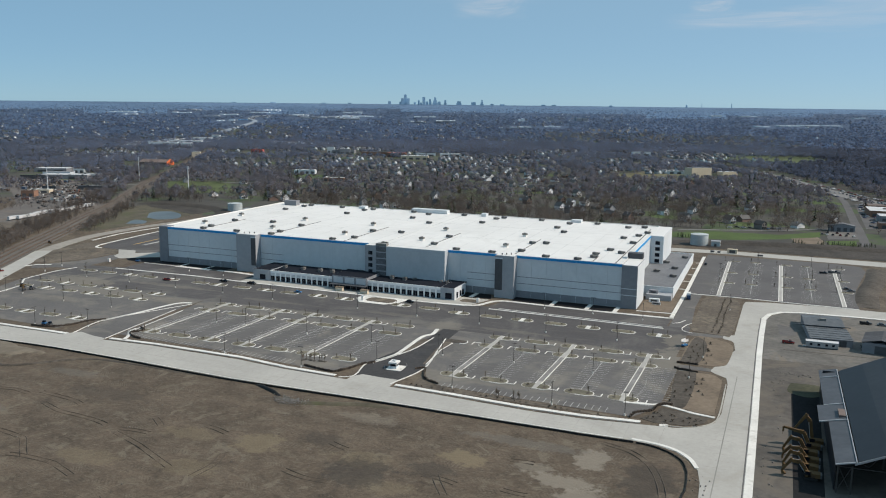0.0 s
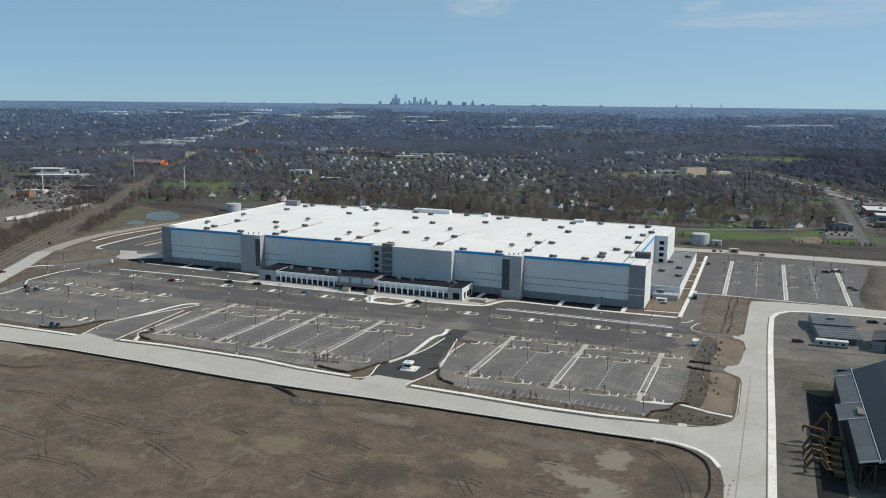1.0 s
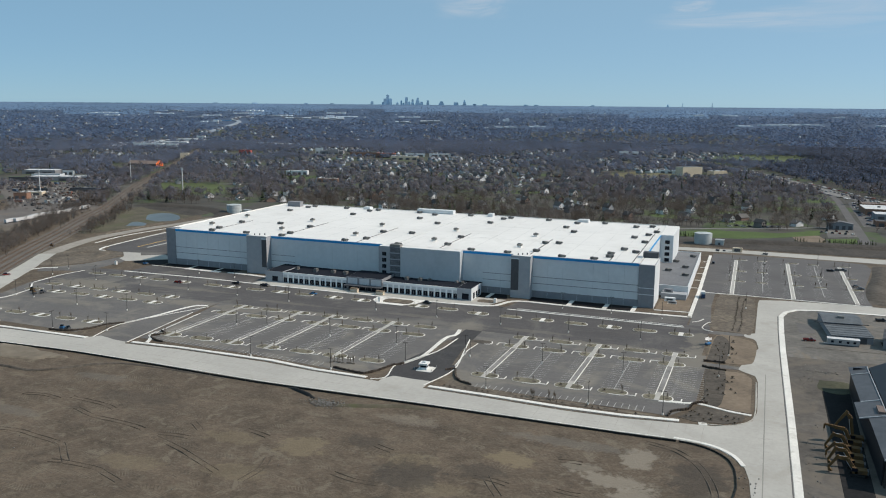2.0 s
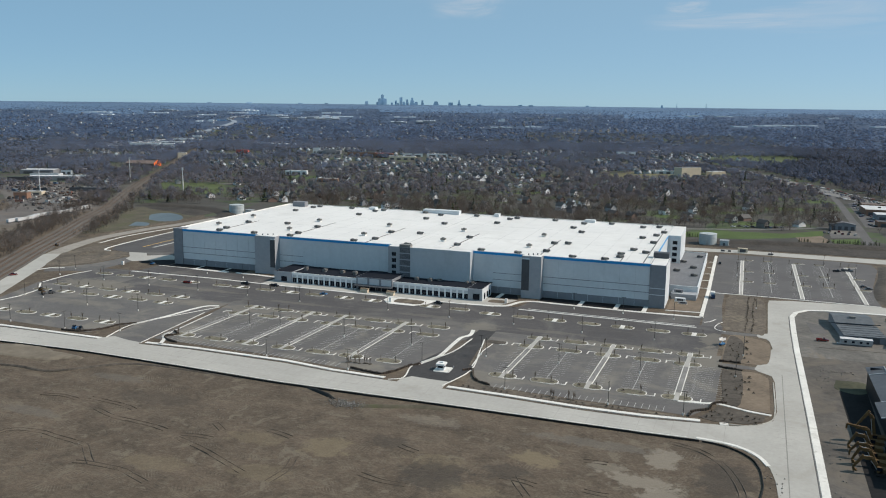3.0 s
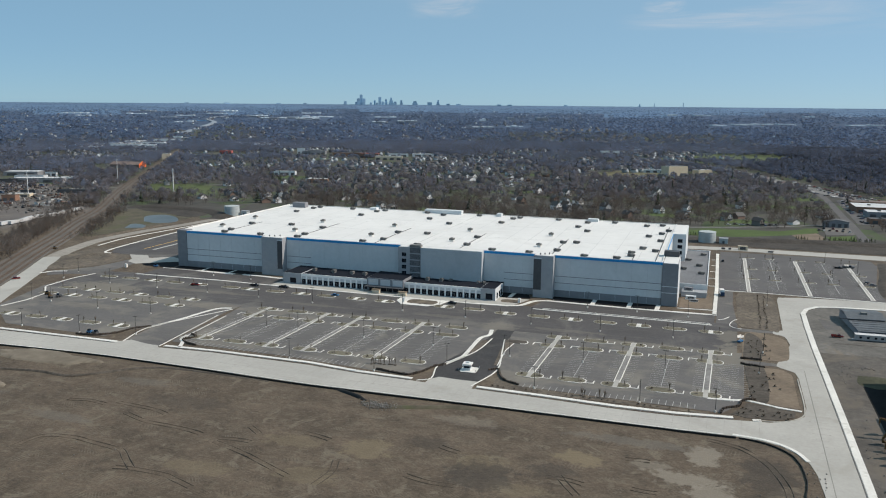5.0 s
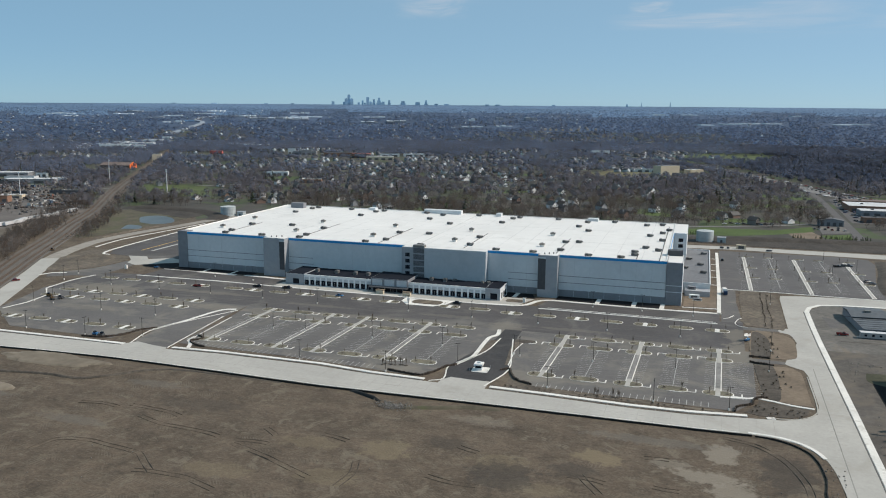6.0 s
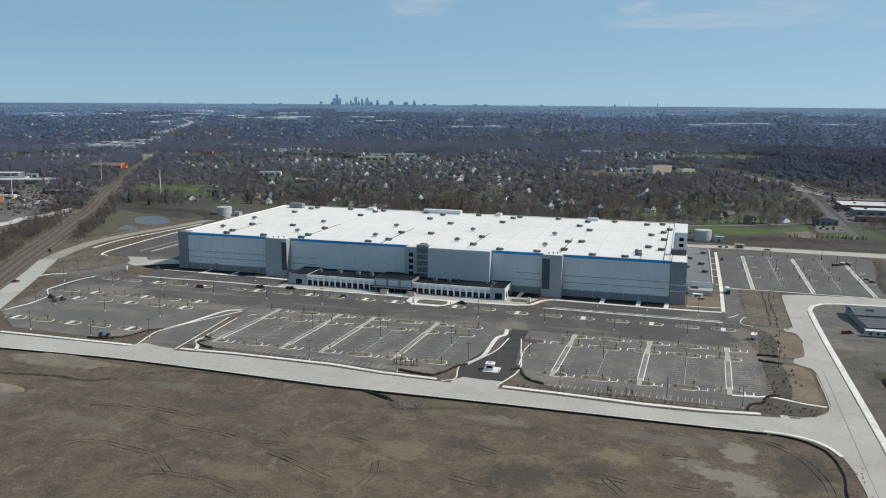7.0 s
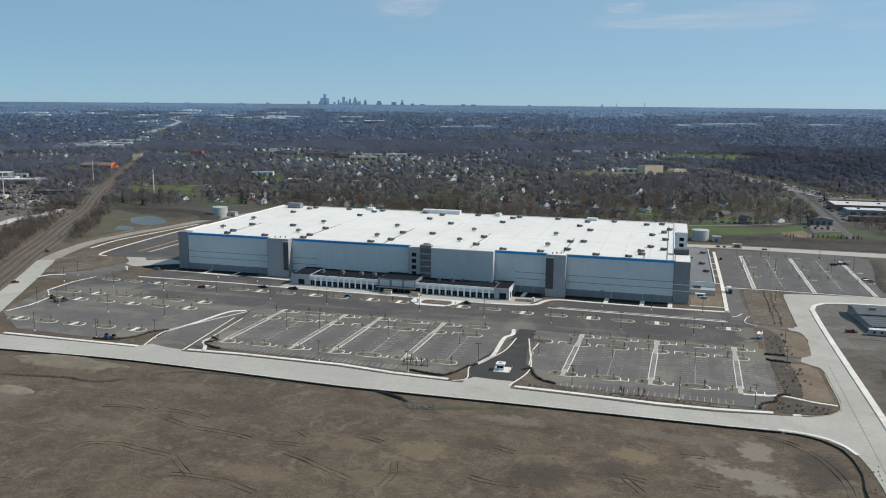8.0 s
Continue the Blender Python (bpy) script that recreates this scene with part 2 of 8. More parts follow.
MEMBRANE = mat("white_roof_membrane", (0.668, 0.656, 0.632), (0.728, 0.715, 0.690), scale=0.12, wide=0.015, spread=0.06, rough=0.6, stain=(0.62, 0.605, 0.575), stain_scale=0.03, stain_lo=0.55, stain_hi=0.75)
PANEL = mat("pale_grey_precast", (0.545, 0.580, 0.600), (0.605, 0.635, 0.655), scale=0.4, wide=0.03, spread=0.07)
# PANEL darkened by about a quarter, for the centre block.
PANEL_C = mat("darkened_precast", (0.405, 0.440, 0.470), (0.455, 0.490, 0.518), scale=0.4, wide=0.03, spread=0.07)
PANEL_D = mat("mid_grey_precast", (0.205, 0.212, 0.230), (0.240, 0.248, 0.265), scale=0.4, wide=0.03, spread=0.06)
PANEL_M = mat("grey_precast", (0.30, 0.315, 0.335), (0.345, 0.36, 0.38), scale=0.4, wide=0.03, spread=0.06)
CHARCOAL = mat("charcoal_panel", (0.065, 0.068, 0.075), (0.09, 0.093, 0.10), scale=0.5, rough=0.6)
BLUE = mat("blue_metal_band", (0.012, 0.25, 0.58), (0.02, 0.29, 0.64), scale=0.5, rough=0.5)
GLASS = mat("dark_window_glass", (0.006, 0.009, 0.015), (0.012, 0.016, 0.024), scale=0.5, rough=0.12, spec=0.1)
STEEL = mat("galvanised_steel", (0.33, 0.34, 0.35), (0.43, 0.44, 0.45), scale=1.0, rough=0.5, metal=0.4)
DARKSTEEL = mat("dark_painted_steel", (0.035, 0.033, 0.03), (0.055, 0.052, 0.048), scale=1.0, rough=0.6)
UNITGREY = mat("rooftop_unit_grey", (0.148, 0.144, 0.133), (0.207, 0.200, 0.185), scale=1.0, rough=0.6, rnd=0.2)
BARK = mat("bare_bark", (0.081, 0.070, 0.061), (0.126, 0.110, 0.092), scale=1.5, spread=0.3, wide=0.05, rnd=0.25)
def twig_mat(name, c1, c2, density, **more):
    """Sprays of twigs too fine to model: light passes between them, and some glows through."""
    m = mat(name, c1, c2, **more)
    N, L = m.node_tree.nodes, m.node_tree.links
    b = N["Principled BSDF"]
    soft_light = N.new("ShaderNodeBsdfTranslucent")
    L.new(b.inputs["Base Color"].links[0].from_socket, soft_light.inputs["Color"])
    both = N.new("ShaderNodeMixShader")
    both.inputs[0].default_value = 0.42
    L.new(b.outputs[0], both.inputs[1])
    L.new(soft_light.outputs[0], both.inputs[2])
    gaps = N.new("ShaderNodeMixShader")
    gaps.inputs[0].default_value = density
    L.new(N.new("ShaderNodeBsdfTransparent").outputs[0], gaps.inputs[1])
    L.new(both.outputs[0], gaps.inputs[2])
    L.new(gaps.outputs[0], N["Material Output"].inputs["Surface"])
    return m


# TWIG to TWIG5 take distance haze into their colour, bluer step by step.
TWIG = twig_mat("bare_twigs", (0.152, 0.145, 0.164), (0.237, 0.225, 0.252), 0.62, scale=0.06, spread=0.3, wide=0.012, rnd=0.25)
TWIG2 = twig_mat("haze_grey_twigs", (0.124, 0.144, 0.198), (0.178, 0.202, 0.268), 0.55, scale=0.04, spread=0.3, wide=0.008)
TWIG3 = twig_mat("haze_blue_twigs", (0.106, 0.147, 0.230), (0.151, 0.200, 0.294), 0.58, scale=0.03, spread=0.28, wide=0.006)
TWIG4 = twig_mat("haze_tinted_woods", (0.093, 0.151, 0.251), (0.127, 0.191, 0.302), 0.62, scale=0.02, wide=0.004, spread=0.25)
TWIG5 = twig_mat("haze_horizon_woods", (0.117, 0.199, 0.318), (0.153, 0.235, 0.360), 0.6, scale=0.01, wide=0.003, spread=0.2)
NEARTWIG = twig_mat("brown_bare_twigs", (0.140, 0.116, 0.102), (0.216, 0.184, 0.162), 0.62, scale=0.06, spread=0.3, wide=0.012, rnd=0.25)
# Woodland shade and haze put into the colour: darker and bluer.
DENSETWIG = twig_mat("shaded_dense_twigs", (0.080, 0.093, 0.132), (0.114, 0.131, 0.178), 0.68, scale=0.03, spread=0.3, wide=0.006)
EVERGREEN = mat("dark_evergreen", (0.014, 0.024, 0.014), (0.030, 0.045, 0.024), scale=0.4, wide=0.01, spread=0.3)

# ---- building helpers ----
def link(name, bm, material, parent=None, label="", smooth=False):
    me = bpy.data.meshes.new(name)
    bm.to_mesh(me)
    bm.free()
    me.materials.append(material)
    if smooth:
        me.shade_smooth()
    ob = new(name, me)
    if parent:
        ob.parent = parent
    if label:
        ob["label"] = label
    return ob


def part(name, bm, material, parent, label="", smooth=False):
    return link(name, bm, material, parent, label, smooth)


def shared(name, me, parent, m=None, label=""):
    ob = new(name, me)
    ob.parent = parent
    if m is not None:
        ob.matrix_basis = m
    if label:
        ob["label"] = label
    return ob


def mesh_of(name, bm, material):
    me = bpy.data.meshes.new(name)
    bm.to_mesh(me)
    bm.free()
    me.materials.append(material)
    return me


def thing(name, x=0, y=0, z=0, rz=0, label="", category="", group=""):
    ob = new(name)
    ob.matrix_basis = pose(x, y, z, 0, 0, rz)
    return tagged(ob, label, category, group)


def box(bm, x0, x1, y0, y1, z0, z1):
    v = [bm.verts.new((x, y, z)) for z in (z0, z1) for y in (y0, y1) for x in (x0, x1)]
    for f in ((0, 2, 3, 1), (4, 5, 7, 6), (0, 1, 5, 4), (2, 6, 7, 3), (0, 4, 6, 2), (1, 3, 7, 5)):
        bm.faces.new([v[i] for i in f])
    return bm


def prism(bm, pts, z0, z1):
    """A slab with the outline pts, whichever way round they run."""
    area = sum(a[0] * b[1] - b[0] * a[1] for a, b in zip(pts, pts[1:] + pts[:1]))
    if area < 0:
        pts = pts[::-1]
    lo = [bm.verts.new((p[0], p[1], z0)) for p in pts]
    hi = [bm.verts.new((p[0], p[1], z1)) for p in pts]
    bm.faces.new(hi)
    bm.faces.new(lo[::-1])
    n = len(pts)
    for i in range(n):
        j = (i + 1) % n
        bm.faces.new((lo[i], lo[j], hi[j], hi[i]))
    return bm


def tube(bm, a, b, r0, r1, sides=6, cap=True):
    a, b = Vector(a), Vector(b)
    d = (b - a).normalized()
    u = d.orthogonal().normalized()
    w = d.cross(u)
    ra, rb = [], []
    for i in range(sides):
        q = 2 * math.pi * i / sides
        o = u * math.cos(q) + w * math.sin(q)
        ra.append(bm.verts.new(a + o * r0))
        rb.append(bm.verts.new(b + o * r1))
    for i in range(sides):
        j = (i + 1) % sides
        bm.faces.new((ra[i], ra[j], rb[j], rb[i]))
    if cap:
        bm.faces.new(ra[::-1])
        bm.faces.new(rb)
    return bm


def ribbon(pts, width):
    """The outline of a band of that width along the line pts."""
    left, right = [], []
    for i, p in enumerate(pts):
        a = Vector(pts[max(i - 1, 0)])
        b = Vector(pts[min(i + 1, len(pts) - 1)])
        d = (b - a).normalized()
        n = Vector((-d.y, d.x)) * (width / 2)
        left.append((p[0] + n.x, p[1] + n.y))
        right.append((p[0] - n.x, p[1] - n.y))
    return left + right[::-1]


def smooth_line(pts, n=6):
    """A Catmull-Rom line through pts."""
    P = [Vector(p) for p in pts]
    P = [P[0] * 2 - P[1]] + P + [P[-1] * 2 - P[-2]]
    out = []
    for i in range(1, len(P) - 2):
        for k in range(n):
            t = k / n
            a, b, c, d = P[i - 1], P[i], P[i + 1], P[i + 2]
            q = 0.5 * (2 * b + (c - a) * t + (2 * a - 5 * b + 4 * c - d) * t * t + (3 * b - a - 3 * c + d) * t ** 3)
            out.append((q.x, q.y))
    out.append((P[-2].x, P[-2].y))
    return out


def band(bm, pts, width, z0, z1):
    """A strip along a line, built as joined quads so that bends stay clean."""
    o = ribbon(pts, width)
    n = len(pts)
    le, ri = o[:n], o[n:][::-1]
    rows = [[bm.verts.new((*q, z)) for q, z in ((l, z0), (l, z1), (r, z1), (r, z0))] for l, r in zip(le, ri)]
    for a, b in zip(rows, rows[1:]):
        for i in range(4):
            j = (i + 1) % 4
            bm.faces.new((a[i], a[j], b[j], b[i]))
    bm.faces.new(rows[0][::-1])
    bm.faces.new(rows[-1])
    bmesh.ops.recalc_face_normals(bm, faces=bm.faces[:])
    return bm


def slab(name, pts, z1, material, label="", category="", kind="structure", z0=-0.4):
    return tagged(link(name, prism(bmesh.new(), list(pts), z0, z1), material), label, category, kind=kind)


def rounded(x0, x1, y0, y1, r, n=5):
    pts = []
    for cx, cy, a0 in ((x1 - r, y0 + r, -90), (x1 - r, y1 - r, 0), (x0 + r, y1 - r, 90), (x0 + r, y0 + r, 180)):
        for i in range(n + 1):
            a = radians(a0 + 90 * i / n)
            pts.append((cx + r * math.cos(a), cy + r * math.sin(a)))
    return pts


def arrays(name, verts, tris, material):
    """A mesh object from numpy arrays of vertices and triangles."""
    me = bpy.data.meshes.new(name)
    me.vertices.add(len(verts))
    me.vertices.foreach_set("co", np.asarray(verts, dtype=np.float32).ravel())
    me.loops.add(len(tris) * 3)
    me.loops.foreach_set("vertex_index", np.asarray(tris, dtype=np.int32).ravel())
    me.polygons.add(len(tris))
    me.polygons.foreach_set("loop_start", np.arange(0, len(tris) * 3, 3, dtype=np.int32))
    me.update(calc_edges=True)
    me.materials.append(material)
    return me

# ---- ground ----
EYE_H = 116.7
MIDX, MIDY = 40.0, -490.0
FLAT = 2400.0


def ground_z(x, y):
    """Level ground near by; far out the land rises gently so that its edge meets the true horizon."""
    r = math.hypot(x - MIDX, y - MIDY)
    if r <= FLAT:
        return 0.0
    far = FLAT * math.exp(math.log(30000 / FLAT) * (r - FLAT) / (4880 - FLAT))
    return EYE_H * (1 - r / far)


def field_z(x, y):
    """Gentle unevenness of the bare field."""
    if y >= -206:
        return 0.0
    k = min(1.0, (-206 - y) / 25)
    return k * (0.7 * noise.noise((x * 0.02, y * 0.02, 3)) + 0.2 * noise.noise((x * 0.07, y * 0.07, 7)) - 0.2)


def build_ground():
    bm = bmesh.new()
    radii = [30, 60, 90] + [90 + 6 * i for i in range(1, 48)] + [372 * 1.08 ** i for i in range(1, 34)]
    radii = [r for r in radii if r < 4880] + [4880]
    angles = [radians(a) for a in list(np.arange(-60, 60, 1.25)) + list(np.arange(60, 300, 6))]
    centre = bm.verts.new((MIDX, MIDY, 0))
    rings = []
    for r in radii:
        ring = []
        for a in angles:
            x, y = MIDX - r * math.sin(a), MIDY + r * math.cos(a)
            z = ground_z(x, y)
            if r < 420:
                z += field_z(x, y)
            ring.append(bm.verts.new((x, y, z)))
        rings.append(ring)
    n = len(angles)
    for i in range(n):
        bm.faces.new((centre, rings[0][i], rings[0][(i + 1) % n]))
    for a, b in zip(rings, rings[1:]):
        for i in range(n):
            j = (i + 1) % n
            bm.faces.new((a[i], b[i], b[j], a[j]))
    for f in bm.faces:
        c = f.calc_center_median()
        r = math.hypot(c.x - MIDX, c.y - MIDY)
        # farther faces get the haze-tinted ground colours
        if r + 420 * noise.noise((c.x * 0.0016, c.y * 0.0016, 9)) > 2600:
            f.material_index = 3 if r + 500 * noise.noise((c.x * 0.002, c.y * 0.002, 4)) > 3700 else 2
        elif c.y > 232 or c.x < -900 or c.x > 330:
            f.material_index = 1
        f.smooth = True
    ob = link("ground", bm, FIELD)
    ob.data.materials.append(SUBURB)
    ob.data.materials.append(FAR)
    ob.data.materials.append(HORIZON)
    bmesh_up = ob.data
    if bmesh_up.polygons[10].normal.z < 0:
        bmesh_up.flip_normals()
    return tagged(ob, "bare brown soil and dormant grass reaching the horizon", "ground", kind="structure")


ground = build_ground()

# ---- roads and paved lots ----
south_pts_n = [(-700, -176), (-330, -177.5), (-236, -175.5), (-199, -173), (-148, -174), (-123, -177), (-95, -178), (-44, -180), (-10, -182), (12, -181.5), (35, -178), (46, -176.5), (53.6, -172), (58.6, -165.5), (60, -155)]
south_pts_s = [(-700, -205), (-330, -198.5), (-250, -194), (-195, -195), (-135, -197.5), (-60, -196), (15, -195.4), (32, -194.6), (42, -195.6), (49, -198.6), (54.6, -204.6), (57.4, -211), (59.0, -220), (60, -235)]
east_w_pts = [(59.4, -117), (58.2, -109), (51.5, -102.5), (51.5, -97.5), (58.7, -63), (56.6, -48), (51.8, -44), (51.8, -38), (56.4, -35), (56.3, 37), (57.0, 46)]
east_w = [east_w_pts[0]] + smooth_line(east_w_pts[1:4], 4) + smooth_line(east_w_pts[4:9], 4) + east_w_pts[9:]
east_n = [(69.5, 50), (97, 53), (121, 53), (300, 53)]
east_e = [(300, 36), (118, 35), (88, 33), (76.5, 29), (70.5, 20), (68, 8), (68.0, -24), (68.6, -63), (71.0, -160), (72.4, -223), (74, -420)]
slab("road", south_pts_n + east_w + east_n + east_e + [(62, -420)] + south_pts_s[::-1], 0.08, CONCRETE, "pale new concrete road with an L-shaped bend", "road")


def strip(name, pts, width, z, material, label, category="kerb", n=0):
    line = smooth_line(pts, n) if n else pts
    return tagged(link(name, band(bmesh.new(), line, width, -0.3, z), material), label, category, kind="structure")


JOINTDARK = mat("worn_road_joint", (0.20, 0.195, 0.18), (0.27, 0.262, 0.245), scale=1.0)
SEALANT = mat("joint_sealant", (0.315, 0.304, 0.280), (0.350, 0.338, 0.312), scale=1.0)
# footways, gutters and kerbs along the concrete road
for pts in (((-330, -174.5), (-252, -173.8)), ((-226, -171.5), (-199, -170), (-148, -170.6), (-123, -174.3), (-97, -175.3)), ((-68, -176), (-44, -176.7), (-10, -178.6), (12, -178.2), (33, -175.6))):
    strip("pavement_footway", list(pts), 2.2, 0.2, KERB, "white concrete footway beside the road", "footway")
    strip("kerb", [(x, y - 2.0) for x, y in pts], 0.45, 0.1, ASPHALT, "dark gutter line beside the footway", "gutter")
strip("pavement_footway", [(40, -176.2), (43, -175.6)], 2.2, 0.2, KERB, "white concrete ramp of the footway", "footway")
strip("pavement_footway_east", [(75.4, -420), (73.4, -223), (72.1, -160), (69.7, -63), (69.1, -24), (69.0, 8), (71.4, 19.4), (77.4, 27.6), (88.5, 31.2), (118, 33.4), (300, 34.5)], 2.6, 0.2, KERB, "white concrete kerb walk beside the road", "footway")
strip("kerb_gutter", [(73.6, -420), (71.7, -223), (70.4, -160), (68.0, -63), (67.4, -24), (67.3, 8)], 0.4, 0.092, ASPHALT2, "dark gutter line along the concrete road", "gutter")
strip("kerb_curve", [(33, -193.4), (42, -194.5), (49, -197.4), (54, -202.8), (57, -209.5)], 1.5, 0.22, KERB, "white concrete kerb on the road bend", "kerb", 5)
strip("kerb_south", [(-330, -198.0), (-250, -193.5), (-195, -194.5), (-135, -197.0), (-60, -195.5), (15, -194.9), (30, -194.1)], 0.5, 0.17, KERB, "white kerb along the field side of the road", "kerb")
strip("kerb_corner", [(41, -175.8), (50, -174.2), (57, -167.5), (59.3, -156), (58.8, -118)], 0.5, 0.2, DUSTY, "white kerb round the planted corner", "kerb", 5)
strip("kerb_joint", [(63.6, -415), (63.0, -225), (62.4, -105)], 0.35, 0.086, JOINTDARK, "sealed long joint in the concrete road", "road joint")
strip("kerb_joint", [(-600, -190), (-330, -188), (-250, -185), (-195, -184.5), (-135, -187), (-60, -188), (15, -189)], 0.2, 0.086, SEALANT, "sealed long joint in the concrete road", "road joint")
bm = bmesh.new()
for i in range(62):
    x = -330 + 6.1 * i
    box(bm, x, x + 0.14, -195 if x > -300 else -198, -178 if x > -130 else -176, 0.02, 0.0845)
for i in range(40):
    y = -170 - 6.1 * i if i < 8 else -170 + 6.1 * (i - 8)
    if not -212 < y < 45:
        continue
    box(bm, 59.6, 66.6, y, y + 0.14, 0.02, 0.0845)
tagged(link("road_joints", bm, SEALANT), "sealed cross joints in the concrete road", "road joint", kind="structure")

slab("pavement_drive", [(-382, -86), (-379, -36), (-345, -31), (34, -31), (34, -86)], 0.055, BLACKTOP, "dark fresh asphalt drive before the warehouse", "driveway")
slab("pavement_west_lot", [(-366, -138), (-382, -86), (-249, -86), (-249, -103), (-254, -146), (-259, -151), (-265, -168), (-330, -166)], 0.06, ASPHALT, "dusty grey asphalt car park with soil islands", "parking lot")
slab("pavement_middle_lot", [(-228, -164), (-232, -112), (-236, -86), (-84, -86), (-84, -105), (-93, -155), (-100, -172), (-118, -171), (-160, -166)], 0.06, ASPHALT, "dusty grey asphalt car park with marked bays", "parking lot")
slab("pavement_east_lot", [(-66, -151), (-74, -105), (-75, -86), (37, -86), (37, -152), (35, -161), (29, -172), (-52, -169), (-59, -164)], 0.06, ASPHALT, "dusty grey asphalt car park with marked bays", "parking lot")
slab("pavement_north_lot", [(22, 55), (119, 54), (120, 110), (130, 180), (128, 200), (108, 206), (20, 204)], 0.06, ASPHALT2, "grey asphalt car park beside the warehouse", "parking lot")
slab("pavement_gate", [(-89, -178), (-70, -178), (-66, -151), (-74, -105), (-75, -86), (-84, -86), (-84, -105), (-93, -155)], 0.056, GATETOP, "black asphalt entrance drive with a guard booth", "driveway")
slab("pavement_west_drive", [(-249, -176), (-228, -174), (-230, -150), (-236, -105), (-236, -86), (-249, -86), (-249, -103), (-254, -146)], 0.056, ASPHALT, "asphalt side entrance drive", "driveway")
slab("pavement_side_drive", [(23, -31), (34, -31), (31, 20), (31, 56), (22, 56)], 0.055, ASPHALT, "asphalt drive beside the warehouse", "driveway")
slab("pavement_link", [(34, -45), (52, -43), (52, -38), (34, -38)], 0.05, ASPHALT, "asphalt link to the concrete road", "driveway")
slab("pavement_link_south", [(36, -103), (52, -102.5), (52, -98), (36, -97)], 0.05, ASPHALT, "asphalt link to the concrete road", "driveway")
slab("pavement_service_road", [(-60, 203), (34, 214), (70, 211), (300, 200), (300, 218), (142, 228), (34, 229), (-60, 220)], 0.07, CONCRETE, "pale concrete service road behind the car park", "road")
slab("pavement_west_yard", [(-424, 25), (-405, 22), (-350, 15), (-343, 15), (-347, 200), (-442, 200), (-440, 117), (-438, 78), (-433, 40)], 0.055, BLACKTOP, "dark asphalt truck yard beside the warehouse", "yard")
slab("pavement_west_apron", [(-405, 23), (-390, 25), (-382, 16), (-368, 26), (-344, 15), (-356, 10), (-377, -6), (-388, 0), (-392, 9)], 0.075, CONCRETE, "pale concrete apron of the truck yard", "apron")
slab("pavement_west_link", [(-412, -52), (-405, -40), (-396, -26), (-393, -10), (-392, 5), (-379, -2), (-376, -14), (-376, -47), (-392, -51), (-405, -60)], 0.052, ASPHALT, "dusty asphalt link to the truck yard", "driveway")
strip("pavement_west_ramp", [(-414, -57), (-411, -49), (-402, -45)], 2.0, 0.18, KERB, "white concrete ramp beside the haul road", "footway")


def tapering(name, pts, widths, z, material, label):
    """A road of changing width along a smooth line."""
    line, le, ri = smooth_line(pts, 5), [], []
    for i, p in enumerate(line):
        a, b = Vector(line[max(i - 1, 0)]), Vector(line[min(i + 1, len(line) - 1)])
        d = (b - a).normalized()
        k = i / (len(line) - 1) * (len(widths) - 1)
        j = min(int(k) + 1, len(widths) - 1)
        w = widths[int(k)] + (widths[j] - widths[int(k)]) * (k - int(k))
        le.append((p[0] - d.y * w / 2, p[1] + d.x * w / 2))
        ri.append((p[0] + d.y * w / 2, p[1] - d.x * w / 2))
    tagged(link(name, prism(bmesh.new(), le + ri[::-1], -0.3, z), material), label, "road", kind="structure")


DUSTROAD = mat("dusty_haul_track", (0.225, 0.205, 0.178), (0.315, 0.292, 0.258), scale=0.3, wide=0.04, spread=0.15)
tapering("road_west", [(-326, -216), (-345, -190), (-386, -118), (-402, -90), (-430, -42), (-451, -6)], [20, 17, 14, 14, 14, 15], 0.075, CONCRETE, "pale concrete haul road beside the railway")
tapering("road_west_track", [(-444, -18), (-458, 12), (-468, 45), (-473, 72), (-471, 125), (-464, 160), (-456, 220), (-438, 290)], [14, 13, 12, 12, 11, 11, 11, 11], 0.07, DUSTROAD, "dusty haul track bending round the pond")

slab("pavement_dock_lane", [(-349, -33), (-349, -12), (-250, -13), (-246, -33)], 0.05, BLACKTOP, "dark asphalt lane before the warehouse", "lane")
slab("pavement_dock_lane", [(-80, -35.5), (-76, -15), (-20, -16), (22, -14.6), (22, -36.8)], 0.05, BLACKTOP, "dark asphalt lane before the warehouse", "lane")
slab("pavement_office", [(-250, -34.5), (-248, -14), (-245, -24.4), (-104, -24.4), (-96, -30), (-92, -34.5)], 0.1, CONCRETE, "pale concrete walk before the office", "footway")
# kerbs and footways round the front drive
strip("kerb_front_west", [(-352, -35.5), (-286, -33.5), (-241, -35), (-206, -35), (-150, -35.5), (-112, -35.8), (-92, -34.2)], 1.6, 0.2, KERB, "white concrete footway along the drive", "footway")
strip("pavement_entry", [(-112, -35.0), (-95, -33.5), (-86, -30), (-81, -18), (-74, -13.5), (-60, -13.6), (-20, -14.6), (23, -13.2)], 2.6, 0.19, KERB, "white concrete footway along the warehouse", "footway", 4)
strip("kerb_lane", [(-77, -35.6), (-20, -36.4), (21, -37)], 1.3, 0.2, KERB, "long white kerb between lane and drive", "kerb")
strip("kerb_lane", [(-72, -32.8), (-20, -33.6), (20, -34.2)], 0.6, 0.2, KERB, "thin white kerb beside the lane", "kerb")
strip("pavement_east_walk", [(21.6, -14), (21, 60), (18.3, 193)], 2.2, 0.19, KERB, "white concrete footway beside the annex", "footway")
strip("pavement_east_cross", [(1, -4), (21, -2.2)], 1.4, 0.18, KERB, "white concrete footway at the building corner", "footway")
